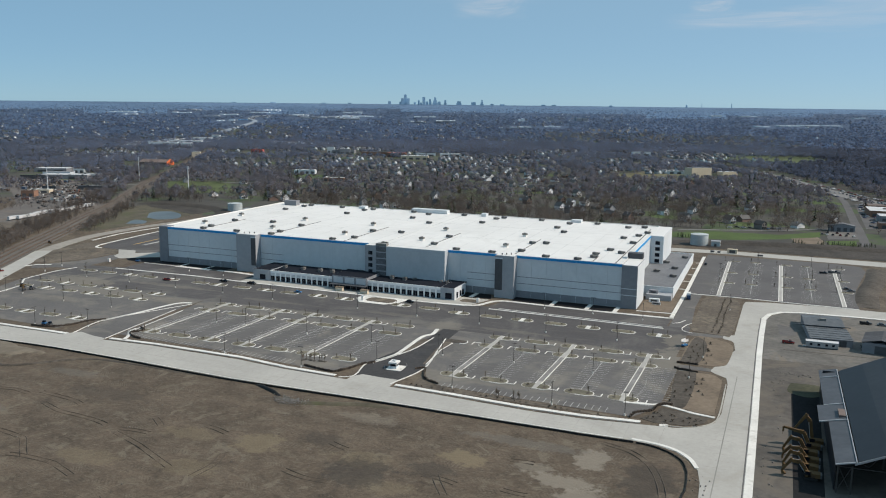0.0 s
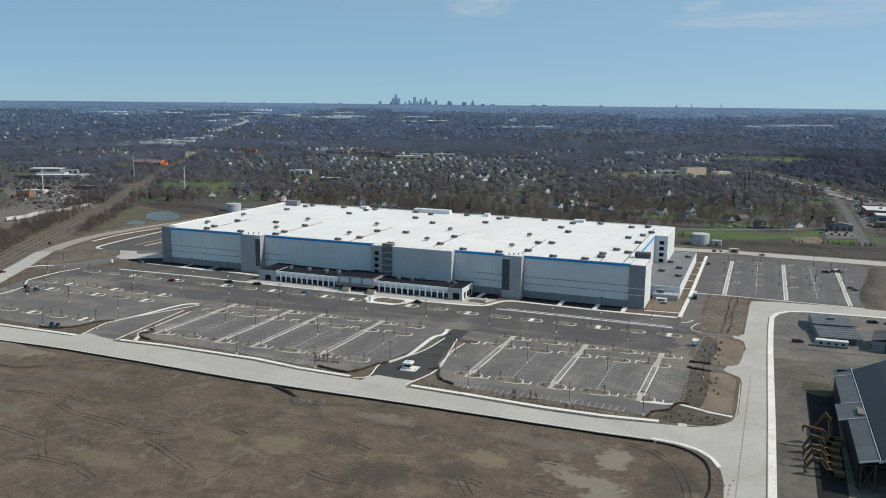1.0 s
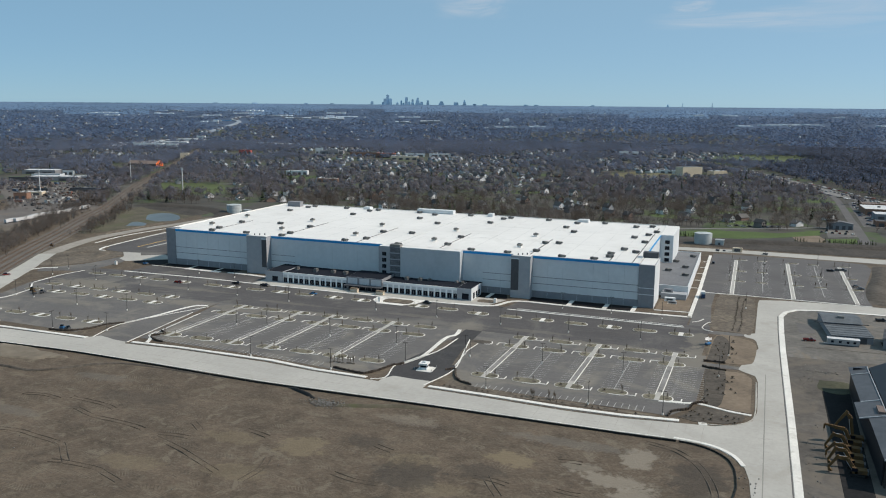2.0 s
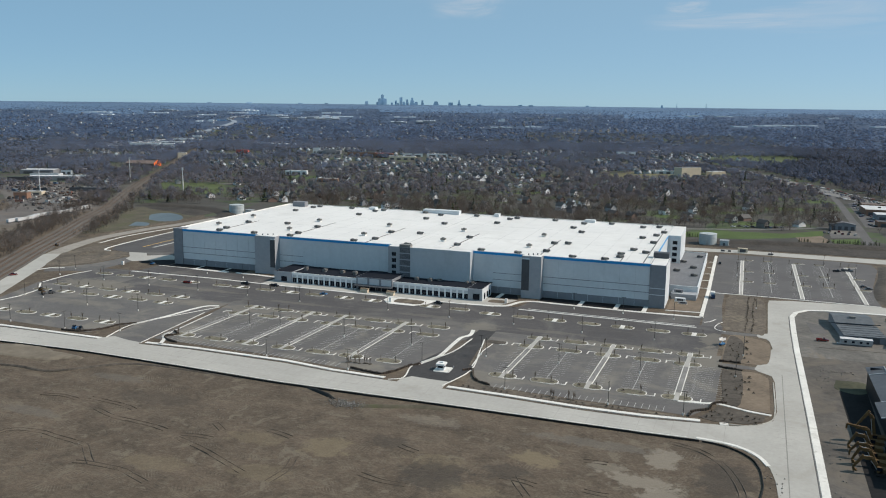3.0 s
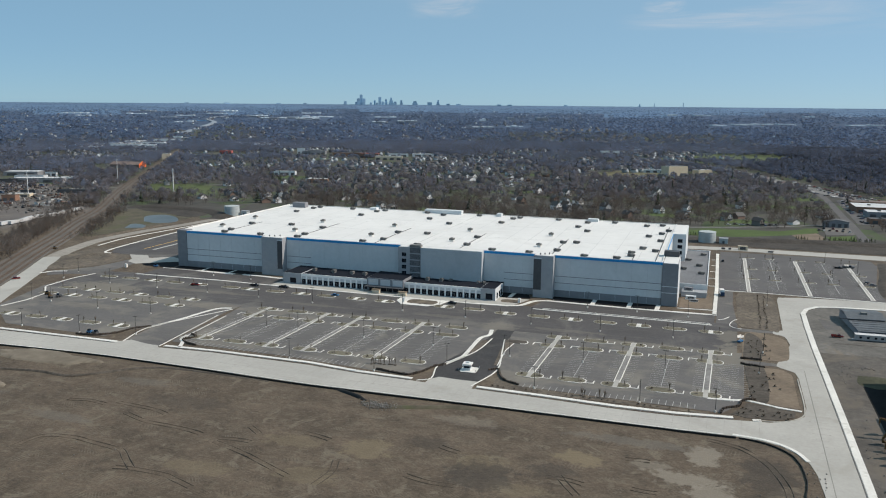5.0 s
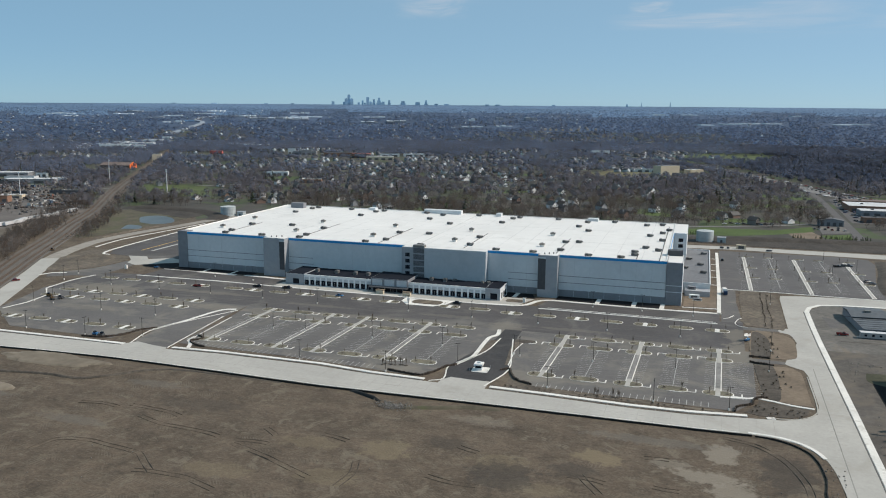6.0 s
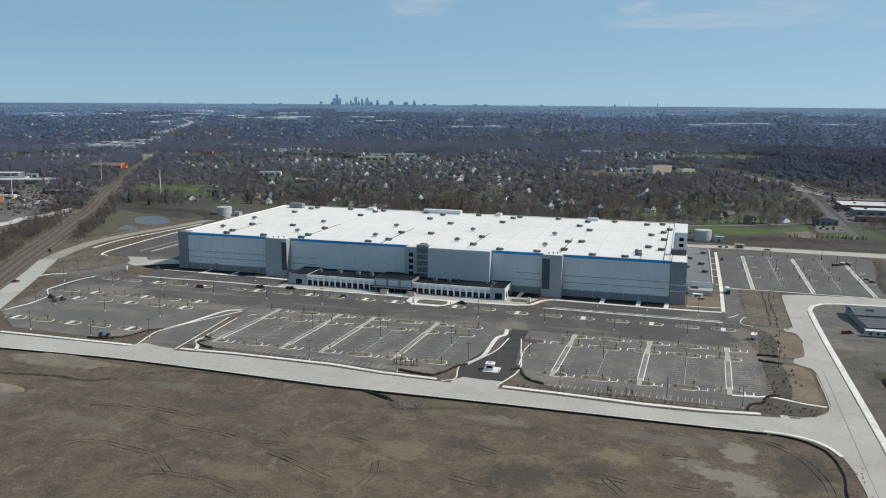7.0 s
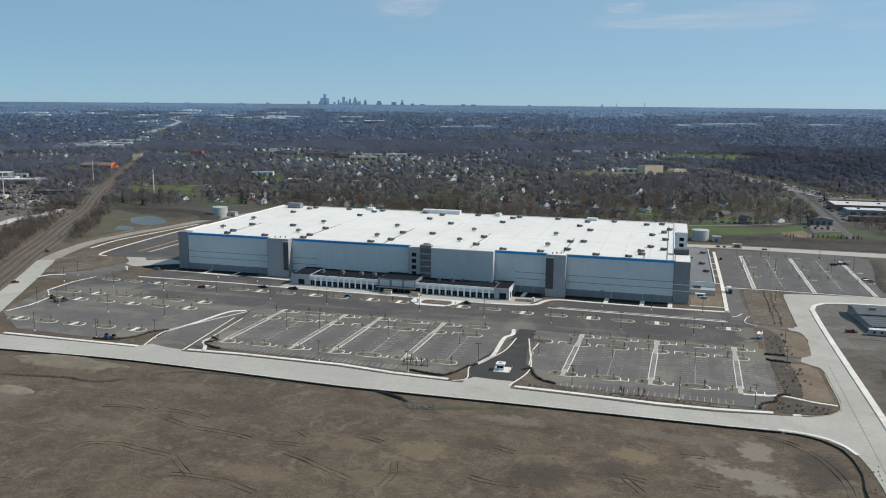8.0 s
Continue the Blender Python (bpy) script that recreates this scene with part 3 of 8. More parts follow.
strip("kerb_north_lot", [(22, 54.6), (48, 55.6), (119, 53.6)], 1.2, 0.2, KERB, "pale kerb along the car park edge", "kerb")
for y in (62, 88, 112, 136, 160):
    strip("pavement_spur", [(15, y + 4), (20, y + 4)], 1.0, 0.17, KERB, "narrow concrete path to the annex", "path")
strip("kerb_island_bend", [(33.5, -20), (31.5, -24), (30, -33), (32, -38), (36, -40)], 0.5, 0.2, KERB, "white curved kerb of a planted bed", "kerb", 4)
strip("kerb_island_bend", [(24, -24), (27, -21), (29.5, -15)], 0.6, 0.2, KERB, "white curved kerb", "kerb", 4)
strip("kerb_yard", [(-455, 46), (-460, 80), (-458, 108), (-454, 140), (-449, 190)], 1.6, 0.2, KERB, "white kerb beside the haul track", "kerb", 3)
strip("kerb_yard", [(-422, 22), (-429, 24), (-434, 38), (-438, 78), (-440, 117), (-441, 190)], 1.8, 0.2, KERB, "white kerb of the truck yard", "kerb", 4)
strip("kerb_yard", [(-402, 47), (-402, 90), (-400, 130)], 2.4, 0.1, PAINT, "broad white line in the truck yard", "line")
strip("kerb_yard", [(-411, 46), (-413, 105), (-410, 150)], 1.0, 0.1, mat("ochre_line", (0.45, 0.30, 0.10), (0.55, 0.38, 0.14), scale=1.0), "ochre line in the truck yard", "line")
strip("kerb_west_lot", [(-363, -138), (-361, -122), (-364, -104), (-378, -89)], 1.0, 0.2, KERB, "white kerb of the car park edge", "kerb")
strip("kerb_west_lot", [(-379, -88), (-381, -63), (-378, -45)], 1.0, 0.2, KERB, "white kerb of the car park edge", "kerb", 4)
strip("pavement_west_walk", [(-320, -11.5), (-290, -12.5)], 3.4, 0.16, KERB, "white concrete stoop before the warehouse", "footway")
strip("pavement_west_walk", [(-284, -11.8), (-268, -12), (-250, -14)], 3.0, 0.16, KERB, "white concrete walk before the stair tower", "footway")
strip("kerb_west_walk", [(-349, -11), (-320, -11.4)], 0.8, 0.16, KERB, "white kerb before the warehouse", "kerb")
# side entrance drive
strip("pavement_drive_walk", [(-255, -147), (-250, -128), (-247, -108), (-244, -99), (-238, -96)], 2.0, 0.2, KERB, "white concrete footway beside the side drive", "footway", 4)
strip("kerb_drive", [(-250, -172), (-255, -150), (-250, -132), (-242, -112), (-236, -98)], 0.6, 0.2, KERB, "white kerb beside the side drive", "kerb", 4)
strip("kerb_drive", [(-228, -173), (-231, -150), (-236, -112)], 0.5, 0.2, KERB, "white kerb beside the side drive", "kerb")
strip("kerb_drive", [(-226, -160), (-228, -140), (-231, -112)], 0.5, 0.2, KERB, "white kerb of the lot edge", "kerb")
strip("pavement_drive_walk", [(-218, -171), (-222, -163), (-226, -158), (-227, -152)], 1.8, 0.2, KERB, "short white footway to the car park", "footway", 3)
# main entrance
strip("kerb_gate", [(-94.5, -177), (-89.5, -172), (-92.5, -157), (-90, -150), (-83, -128), (-81.8, -104)], 0.6, 0.2, KERB, "white kerb of the entrance drive", "kerb", 4)
strip("kerb_gate", [(-70.4, -176), (-66, -152), (-71, -125), (-75.6, -103)], 0.6, 0.2, KERB, "white kerb of the entrance drive", "kerb", 4)
strip("pavement_gate_walk", [(-91, -153), (-87.5, -142), (-86.3, -134), (-87.7, -106), (-85, -98), (-86.5, -88)], 2.0, 0.2, KERB, "white concrete footway beside the entrance drive", "footway", 4)
slab("kerb_gate_island", [(-86, -133), (-83, -126), (-82.5, -108), (-85.5, -108)], 0.17, SOIL, "bare soil strip beside the entrance drive", "soil bed")
strip("pavement_corner_walk", [(23, -157), (33.7, -155.5), (37, -154), (43.7, -156), (50, -158.5), (58, -160)], 1.6, 0.2, KERB, "white concrete footway across the planted corner", "footway", 4)


# ---- parking islands, footways and bay lines ----
def island(x, y, length=12.5, depth=6.6, crossing=False):
    t = thing("parking_island", x, y, 0, label="oval bare soil parking island with a pale kerb", category="island", group="parking islands")
    bm = bmesh.new()
    prism(bm, rounded(-length / 2, length / 2, -depth / 2, depth / 2, depth * 0.48), -0.2, 0.19)
    part("kerb", bm, DUSTY, t, "dust-covered concrete kerb")
    # Sunlit side of the kerb put into its colour; the rest is dusty.
    bm = bmesh.new()
    arc = [(length / 2 - depth / 2 + (depth / 2 - 0.25) * math.cos(a) + 0.0, (depth / 2 - 0.25) * math.sin(a)) for a in [radians(q) for q in range(-100, 71, 10)]]
    band(bm, [(length / 2 - depth * 1.1, -depth / 2 + 0.25)] + arc, 0.62, 0.0, 0.215)
    part("clean_kerb", bm, KERB, t, "concrete kerb end painted sunlit white")
    for mx in (-3.6, 3.6):
        part("mulch_ring", tube(bmesh.new(), (mx, 0, 0.1), (mx, 0, 0.3), 0.95, 0.7, 12), MULCH, t, "dark mulch ring")
    bm = bmesh.new()
    prism(bm, rounded(-length / 2 + 0.45, length / 2 - 0.45, -depth / 2 + 0.45, depth / 2 - 0.45, depth * 0.36), 0.1, 0.23)
    part("soil_fill", bm, ISLAND_SOIL, t)
    if crossing:
        part("crossing", box(bmesh.new(), -1.2, 1.2, -depth / 2 - 0.02, depth / 2 + 0.02, 0.1, 0.25), KERB, t)
    return t


ISLAND_SOIL = mat("island_mulch", (0.105, 0.096, 0.070), (0.178, 0.162, 0.118), scale=0.8, wide=0.08, spread=0.3)
MULCH = mat("dark_mulch", (0.050, 0.042, 0.035), (0.105, 0.091, 0.075), scale=0.6, wide=0.1, spread=0.35, detail=9.0, bump=0.1)
DARKSOIL = mat("dark_turned_soil", (0.034, 0.029, 0.025), (0.068, 0.059, 0.050), scale=0.4, wide=0.05, spread=0.35, detail=9.0, bump=0.15)
saplings = []
proto_c = island(-51.0, -90.0, crossing=True)
proto_p = island(-32.5, -90.0)


def put_island(x, y, crossing, sx=1.0):
    if (x, y) in ((-51.0, -90.0), (-32.5, -90.0)):
        return
    copy_thing(proto_c if crossing else proto_p, pose(x, y, 0) @ Matrix.Diagonal((sx, 1, 1, 1)))


EAST = [(-51.0, True), (-32.5, False), (-14.0, True), (4.2, False), (22.2, True)]
MIDDLE = [(-218.0, True), (-199.0, False), (-181.0, True), (-160.5, True), (-142.0, False), (-124.3, True), (-105.3, False)]
WEST = [(-363.5, False), (-345.5, True), (-327.0, False), (-309.5, True), (-291.0, False), (-272.5, True)]
FRONT = [(-363, 0), (-346, 0), (-328, 1), (-311, 0), (-293, 1), (-269, 0), (-255, 1), (-237, 0), (-219, 1), (-202, 0), (-182, 1), (-163.5, 1), (-126.3, 1), (-108.3, 0), (-89, 1), (-70, 0), (-52, 1), (-33.5, 0), (-15.6, 1), (2.8, 0), (21, 1)]
for cx, w in EAST + MIDDLE:
    for y in (-90.0, -105.5):
        put_island(cx, y, w)
        saplings += [(cx - 3.6, y), (cx + 3.6, y)]
    put_island(cx, -153.2, False)
    saplings += [(cx - 3.4, -153.2), (cx + 3.4, -153.2)]
for cx, w in WEST:
    for y in (-86.0, -101.5):
        put_island(cx, y, w)
        saplings += [(cx - 3.6, y), (cx + 3.6, y)]
    if cx > -360:
        put_island(cx + 0.6, -149.0, w)
        saplings += [(cx - 3, -149.0), (cx + 4, -149.0)]
for x, w in FRONT:
    put_island(x, -49.0 if x < -100 else -51.8, bool(w))
    saplings += [(x - 3.6, -49.2 if x < -100 else -51.8), (x + 3.6, -49.2 if x < -100 else -51.8)]

lines = bmesh.new()
GREYWALK = mat("unfinished_grey_walk", (0.17, 0.165, 0.158), (0.26, 0.252, 0.24), scale=0.5, wide=0.1, spread=0.3)


def bay_lines(bm, cx, y0, y1, z, gap, reach=5.7, step=2.75, half=0.08):
    n = int((y1 - y0) / step)
    for i in range(n + 1):
        y = y0 + i * step
        for s in (-1, 1):
            a, b = sorted((cx + s * gap, cx + s * reach))
            box(bm, a, b, y - half, y + half, z - 0.02, z + 0.006)


for cx, w in EAST + MIDDLE:
    bay_lines(lines, cx, -148.5, -109.5, 0.06, 1.3 if w else 0.2)
    if w:
        for y0, y1, m in ((-157, -147, CONCRETE), (-147, -110, GREYWALK), (-110, -87, CONCRETE)):
            tagged(link("pavement_lot_walk", box(bmesh.new(), cx - 1.0, cx + 1.0, y0, y1, 0.0, 0.26), m), "pale concrete footway through the car park", "footway", kind="structure")
        for s in (-1, 1):
            tagged(link("kerb_lot_walk", box(bmesh.new(), cx + s * 1.02, cx + s * 1.42, -150, -108, 0.0, 0.2), KERB), "white kerb of the lot footway", "kerb", kind="structure")
    else:
        tagged(link("kerb_divider", box(bmesh.new(), cx - 0.12, cx + 0.12, -150, -108, 0.0, 0.068), PAINT), "white line between two rows of bays", "line", kind="structure")
    # L-shaped kerbs at the row ends
    for x, y, sg in ((cx + 9.6, -155.2, 1), (cx - 9.6, -103.2, -1), (cx + 9.6, -92.0, 1)):
        if -100 < x < -70 or x > 33:
            continue
        bm = bmesh.new()
        box(bm, *sorted((x - sg * 4.2, x)), y, y + 0.5, 0, 0.19)
        box(bm, *sorted((x - sg * 0.5, x)), *sorted((y + 0.25, y + sg * 3.8)), 0, 0.188)
        tagged(link("kerb_row_end", bm, KERB), "white L-shaped kerb at a row end", "kerb", kind="structure")
for x0, x1, y in ((-222, -170, -163.2), (-168, -120, -166.0), (-50, 24, -169.3)):
    n = int((x1 - x0) / 2.75)
    for i in range(n):
        x = x0 + i * 2.75
        yy = y - 2.0 * (i / n if x0 < -100 else 0)
        box(lines, x - 0.1, x + 0.1, yy - 1.4, yy + 4.0, 0.04, 0.066)
bay_lines(lines, 35.8, -150, -106, 0.06, 9.0, 0.8)
NORTH = [(40.5, True), (58.5, False), (76.3, True), (94.0, False), (111.5, True)]
for cx, w in NORTH:
    kx = lambda y: cx - 0.02 * (y - 55)
    for y0, y1 in ((62, 96), (104, 132), (140, 178)):
        bay_lines(lines, kx((y0 + y1) / 2), y0, y1, 0.06, 1.2 if w else 0.2, half=0.06)
    if w:
        strip("pavement_lot_walk", [(cx, 56.5), (cx - 2.5, 180)], 1.5, 0.22, CONCRETE, "pale concrete footway through the car park", "footway")
        for s in (-1, 1):
            strip("kerb_lot_walk", [(cx + s * 1.0, 57), (cx + s * 1.0 - 2.5, 180)], 0.5, 0.2, KERB, "white kerb of the lot footway", "kerb")
    else:
        strip("kerb_divider", [(cx, 70), (cx - 2.3, 178)], 0.35, 0.07, PAINT, "white line between two rows of bays", "line")
    for y in (99.5, 136, 183):
        copy_thing(proto_p, pose(kx(y) + (4 if w else 0), y, 0) @ Matrix.Diagonal((0.6, 0.7, 1, 1)))
        saplings += [(kx(y) + 3, y), (kx(y) - 3, y)]
tagged(link("bay_lines", lines, PAINT), "white painted parking bay lines", "bay lines", kind="structure")

# concrete aprons of the entrances, and the kerbed bed beside the gate
slab("pavement_apron", [(-90, -179), (-69.4, -179), (-69.6, -169.8), (-78, -169.9), (-87, -169.2), (-90, -174)], 0.085, CONCRETE, "pale concrete apron of the entrance drive", "apron")
slab("pavement_apron", [(-255, -178), (-226, -177), (-229, -172.5), (-237, -171.5), (-248, -168.5), (-251, -172)], 0.085, CONCRETE, "pale concrete apron of the side drive", "apron")
slab("soil_bed_gate_strip", [(-69.2, -145.6), (-72.5, -124), (-74.2, -106), (-70, -106.5), (-70.6, -122), (-67.8, -145)], 0.15, SOIL, "narrow soil strip beside the entrance drive", "soil bed")
strip("kerb_gate_strip", [(-67.6, -145.6), (-70.3, -122), (-69.5, -108.6)], 0.5, 0.21, KERB, "white kerb of the soil strip", "kerb")
slab("soil_bed_gate_head", rounded(-74.5, -63.5, -107.5, -102.5, 2.2), 0.17, MULCH, "dark mulch bed at the head of the strip", "soil bed")
strip("kerb_gate_head", [(-66.5, -107.9), (-64.2, -107.4), (-63.3, -105), (-64.2, -102.6)], 0.5, 0.21, KERB, "white kerb end of the mulch bed", "kerb", 4)
for i in range(9):
    bx = -228.6 + 1.0 * i
    tagged(link("crosswalk_bar", box(bmesh.new(), bx, bx + 0.5, -157.2 + 0.1 * i, -154.4 + 0.1 * i, 0.03, 0.075), PAINT), "white crosswalk bar", "crosswalk", kind="structure")
# paint and kerbs near the main doors
slab("pavement_plaza", [(-158, -37), (-158, -44), (-152, -52), (-136, -52), (-130, -46), (-128, -36)], 0.17, KERB, "white concrete entrance plaza", "plaza")
slab("soil_bed_plaza", rounded(-151, -133, -48, -38, 3.5), 0.24, SOIL, "bare soil bed in the entrance plaza", "soil bed")
# bare soil beds, dark mulch, and strips with the building's shadow in their colour
slab("soil_bed_front", [(-342, -9.6), (-342, -0.6), (-280, -0.6), (-280, -9.6)], 0.05, SHADOWTOP, "lane at the wall foot painted dark as building shadow", "lane")
slab("soil_bed_front", [(-72, -11.8), (-72, -0.6), (-9, -1.2), (-9, -12.6)], 0.05, SHADOWTOP, "lane at the wall foot painted dark as building shadow", "lane")
slab("soil_bed_front", [(-103.5, -13), (-103.5, -0.6), (-88, -0.6), (-84, -12)], 0.05, SHADOWTOP, "asphalt at the wall foot painted dark as building shadow", "lane")
slab("pavement_entry_pad", [(-102.8, -31), (-102.8, -14), (-84, -14), (-90, -31)], 0.06, CONCRETE, "pale concrete pad at the office end", "footway")
slab("soil_bed_front", rounded(-99.5, -88.5, -25.5, -18, 2.5), 0.12, SOIL, "small bare soil bed beside the office", "soil bed")
# Shadow west of the corner put into a near-black ground patch.
slab("soil_bed_corner", [(-344, -11), (-344, 13), (-368, 4), (-374, -3), (-366, -9)], 0.058, SHADOWTOP, "asphalt beside the corner painted dark as cast shadow", "lane")
for x in (-97, -47, -26, -10):
    tagged(link("path", box(bmesh.new(), x - 1.3, x + 1.3, -12.5, -0.2, 0, 0.12), KERB), "concrete path to a wall door", "path", kind="structure")
for x in (-318, -296):
    tagged(link("path", box(bmesh.new(), x - 0.8, x + 0.8, -10.5, -0.2, 0, 0.12), KERB), "concrete path to a wall door", "path", kind="structure")
TANSOIL = mat("tan_bare_soil", (0.137, 0.107, 0.078), (0.196, 0.155, 0.115), scale=0.5, wide=0.06, spread=0.2, bump=0.1)
slab("soil_bed_annex", [(1.5, -1.5), (20, -0.5), (19.5, 30), (15.5, 36), (1.5, 28)], 0.1, TANSOIL, "tan bare soil beside the building", "soil bed")
slab("soil_bed_east", smooth_line([(36, -36), (50, -38), (55, -34), (55, 30), (50, 50), (34, 50), (34, -14), (32, -22), (36, -36)], 4)[:-1], 0.12, SOIL, "bare planting bed with rows of shrubs", "soil bed")
slab("soil_bed_east", smooth_line([(36, -94), (50, -94.5), (54.5, -92.5), (57, -87), (57.8, -64), (56, -54), (51, -48.5), (38, -47), (36, -94)], 4)[:-1], 0.12, TANSOIL, "bare planting bed with rows of shrubs", "soil bed")
slab("soil_bed_strip", smooth_line([(37.4, -108), (45.5, -106.8), (46.5, -151), (41, -152), (38.5, -130), (37.4, -108)], 4)[:-1], 0.14, MULCH, "dark mulch strip with low shrubs", "soil bed")
slab("soil_bed_strip", smooth_line([(36.6, -93.4), (44.5, -93.8), (45.5, -60), (38.4, -48), (36.6, -93.4)], 4)[:-1], 0.14, MULCH, "dark mulch strip with low shrubs", "soil bed")
slab("soil_bed_east", smooth_line([(40, -108), (50, -106.5), (53.5, -108), (56, -112), (57, -118), (57.4, -152), (57, -158), (42, -152), (39.5, -130), (40, -108)], 4)[:-1], 0.12, TANSOIL, "bare tan planting bed", "soil bed")
slab("soil_bed_corner", [(32, -172), (37, -163), (38, -157), (56, -162), (55, -168), (49, -173), (38, -174.5)], 0.12, MULCH, "dark mulch bed in the road corner", "soil bed")
slab("soil_bed_gate", [(-62, -175), (-64, -153), (-60, -165), (-52, -169.5), (-30, -170.8), (24, -173.5), (24, -175.5)], 0.1, SOIL, "soil verge along the road", "soil bed")
for i in range(8):
    box_x = 25.4 + 1.05 * i
    tagged(link("crosswalk_bar", box(bmesh.new(), box_x, box_x + 0.5, -157.4, -154.6, 0.03, 0.075), PAINT), "white crosswalk bar", "crosswalk", kind="structure")
slab("lawn_north", [(-60, 300), (-17, 313), (11, 334), (69, 341), (104, 376), (103, 343), (75, 317), (34, 291), (-14, 285), (-60, 272)], 0.06, LAWN, "strip of bright green grass", "lawn")
slab("lawn_north", [(107, 321), (132, 335), (131, 302), (110, 300)], 0.06, LAWN, "patch of bright green grass", "lawn")
slab("soil_bed_north", [(79, 322), (101, 340), (106, 318), (106, 300), (84, 294)], 0.07, TANSOIL, "tan bare soil between two lawns", "soil bed")
for lx, ly, la, lb in ((77, 545, 30, 16), (110, 640, 26, 20), (38, 400, 34, 12), (6, 479, 24, 14), (-37, 417, 26, 12), (60, 660, 24, 14), (-246, 583, 26, 20), (-281, 855, 24, 20), (-620, 660, 30, 22), (-300, 480, 30, 12)):
    slab("lawn_garden", smooth_line([(lx + la * math.cos(q) * (1 + 0.25 * math.sin(3 * q + lx)), ly + lb * math.sin(q) * (1 + 0.2 * math.cos(2 * q + ly))) for q in [k * math.pi / 5 for k in range(11)]], 3)[:-1], 0.05, LAWN, "green garden lawn between bare trees", "lawn")
slab("lawn_west", [(-751, 482), (-716, 500), (-656, 500), (-598, 428), (-608, 366), (-702, 418)], 0.06, DULLGRASS, "dull green grass field", "lawn")
slab("soil_mound_north", [(-20, 244), (-16, 268), (60, 285), (140, 290), (220, 278), (300, 262), (300, 226), (140, 234), (40, 236)], 0.15, DARKSOIL, "dark turned soil behind the service road", "soil bed")

# ---- warehouse ----
def skew(x, y):
    return (x - 0.021 * y, y)


W = thing("warehouse", label="vast pale grey precast warehouse with white roof and blue band", category="building")
H = 25.0


def block(name, x0, x1, y0, y1, z0, z1, material, parent=None, label=""):
    return part(name, prism(bmesh.new(), [skew(x0, y0), skew(x1, y0), skew(x1, y1), skew(x0, y1)], z0, z1), material, parent or W, label)


PANEL_J = mat('panel_joint_grey', (0.50, 0.53, 0.55), (0.55, 0.575, 0.595), scale=0.5)

# body, its base course and roof
block("wall", -343, -9, 0, 165, 4.2, H, PANEL)
block("base_course", -343.05, -9, -0.05, 165, 0, 4.2, PANEL_D, label="darker grey base course")
block("roof", -342.5, -9.5, 0.5, 164.5, H, H + 0.2, MEMBRANE, label="bright white membrane roof")
for x0, x1, y0, y1 in ((-343.1, -9, -0.1, 0.5), (-343.1, -9, 164.5, 165.1), (-343.1, -342.5, 0.5, 164.5), (-9.5, -8.9, 0.5, 164.5)):
    block("parapet", x0, x1, y0, y1, H, H + 0.75, MEMBRANE, label="white parapet cap")
# panel joints and reveals of the front wall
for x0, x1 in ((-336, -272), (-256, -172), (-117, -84), (-72, -8)):
    for z in (8.5, 12.6):
        if x0 == -256:
            block("reveal", x0, -238, -0.12, 0, z, z + 0.32, PANEL_D)
        elif x0 == -117:
            block("reveal", -104, x1, -0.12, 0, z, z + 0.32, PANEL_D)
        else:
            block("reveal", x0, x1, -0.12, 0, z, z + 0.32, PANEL_D)
    part("blue_band", box(bmesh.new(), x0, x1, -0.25, -0.1, H - 0.95, H + 0.45), BLUE, W, "bright blue metal fascia band")
    n = max(1, round((x1 - x0) / 9.1))
    for i in range(1, n):
        x = x0 + (x1 - x0) * i / n
        part("panel_joint", box(bmesh.new(), x - 0.07, x + 0.07, -0.09, 0, 0.2, H - 1.5), PANEL_J, W)
# stair towers that stand out from the front wall
for x0, x1, s0, s1 in ((-272.2, -256.4, -260.2, -256.4), (-84.2, -72.2, -84.2, -79.4)):
    block("stair_tower", x0, x1, -6, 0, 4.6, H + 0.8, PANEL_M)
    block("tower_base", x0 - 0.1, x1 + 0.1, -6.15, 0, 0, 4.6, PANEL_M)
    block("tower_strip", s0 + 0.05, s1 - 0.05, -6.2, -6, 4.8, H - 1.2, CHARCOAL, label="dark charcoal strip panel")
    block("tower_cap", x0 + 0.4, x1 - 0.4, -5.6, 2, H + 0.8, H + 0.95, MEMBRANE)
    block("tower_belt", s0, s1, -6.25, -6, H - 1.2, H - 0.5, PANEL)
    for i in range(3):
        x = x0 + (x1 - x0) * (0.3 + 0.2 * i)
        part("roof_vent", tube(bmesh.new(), (x, -3 + 1.5 * i, H + 0.9), (x, -3 + 1.5 * i, H + 2.0), 0.35, 0.35, 8), CHARCOAL, W)
# centre block with stair windows and louvres
block("centre_block", -172.3, -117, -6, 0, 0, H + 0.6, PANEL_C)
block("centre_cap", -172, -117.3, -5.7, 2, H + 0.6, H + 0.75, MEMBRANE)
block("stair_bay", -172.4, -157.2, -6.25, -6, 5.5, H + 0.6, PANEL_M)
for i in range(4):
    z = 7.6 + 4.0 * i
    wd = block("window", -169.9, -167.0, -6.33, -6.25, z, z + 2.4, GLASS)
    for k in range(2):
        part("mullion", box(bmesh.new(), -169.0 + k * 1.0, -168.9 + k * 1.0, -6.38, -6.33, z, z + 2.4), CHARCOAL, wd)
for i in range(5):
    z = 5.9 + 4.05 * i
    lv = block("louvre", -164.4, -157.4, -6.4, -6.25, z, z + 3.2, CHARCOAL, label="dark grey louvre panel")
    for k in range(5):
        part("blade", box(bmesh.new(), -164.3, -157.5, -6.48, -6.4, z + 0.3 + 0.58 * k, z + 0.5 + 0.58 * k), PANEL_D, lv)
block("louvre_head", -164.6, -157.2, -6.3, -2.5, H + 0.6, H + 2.2, UNITGREY)
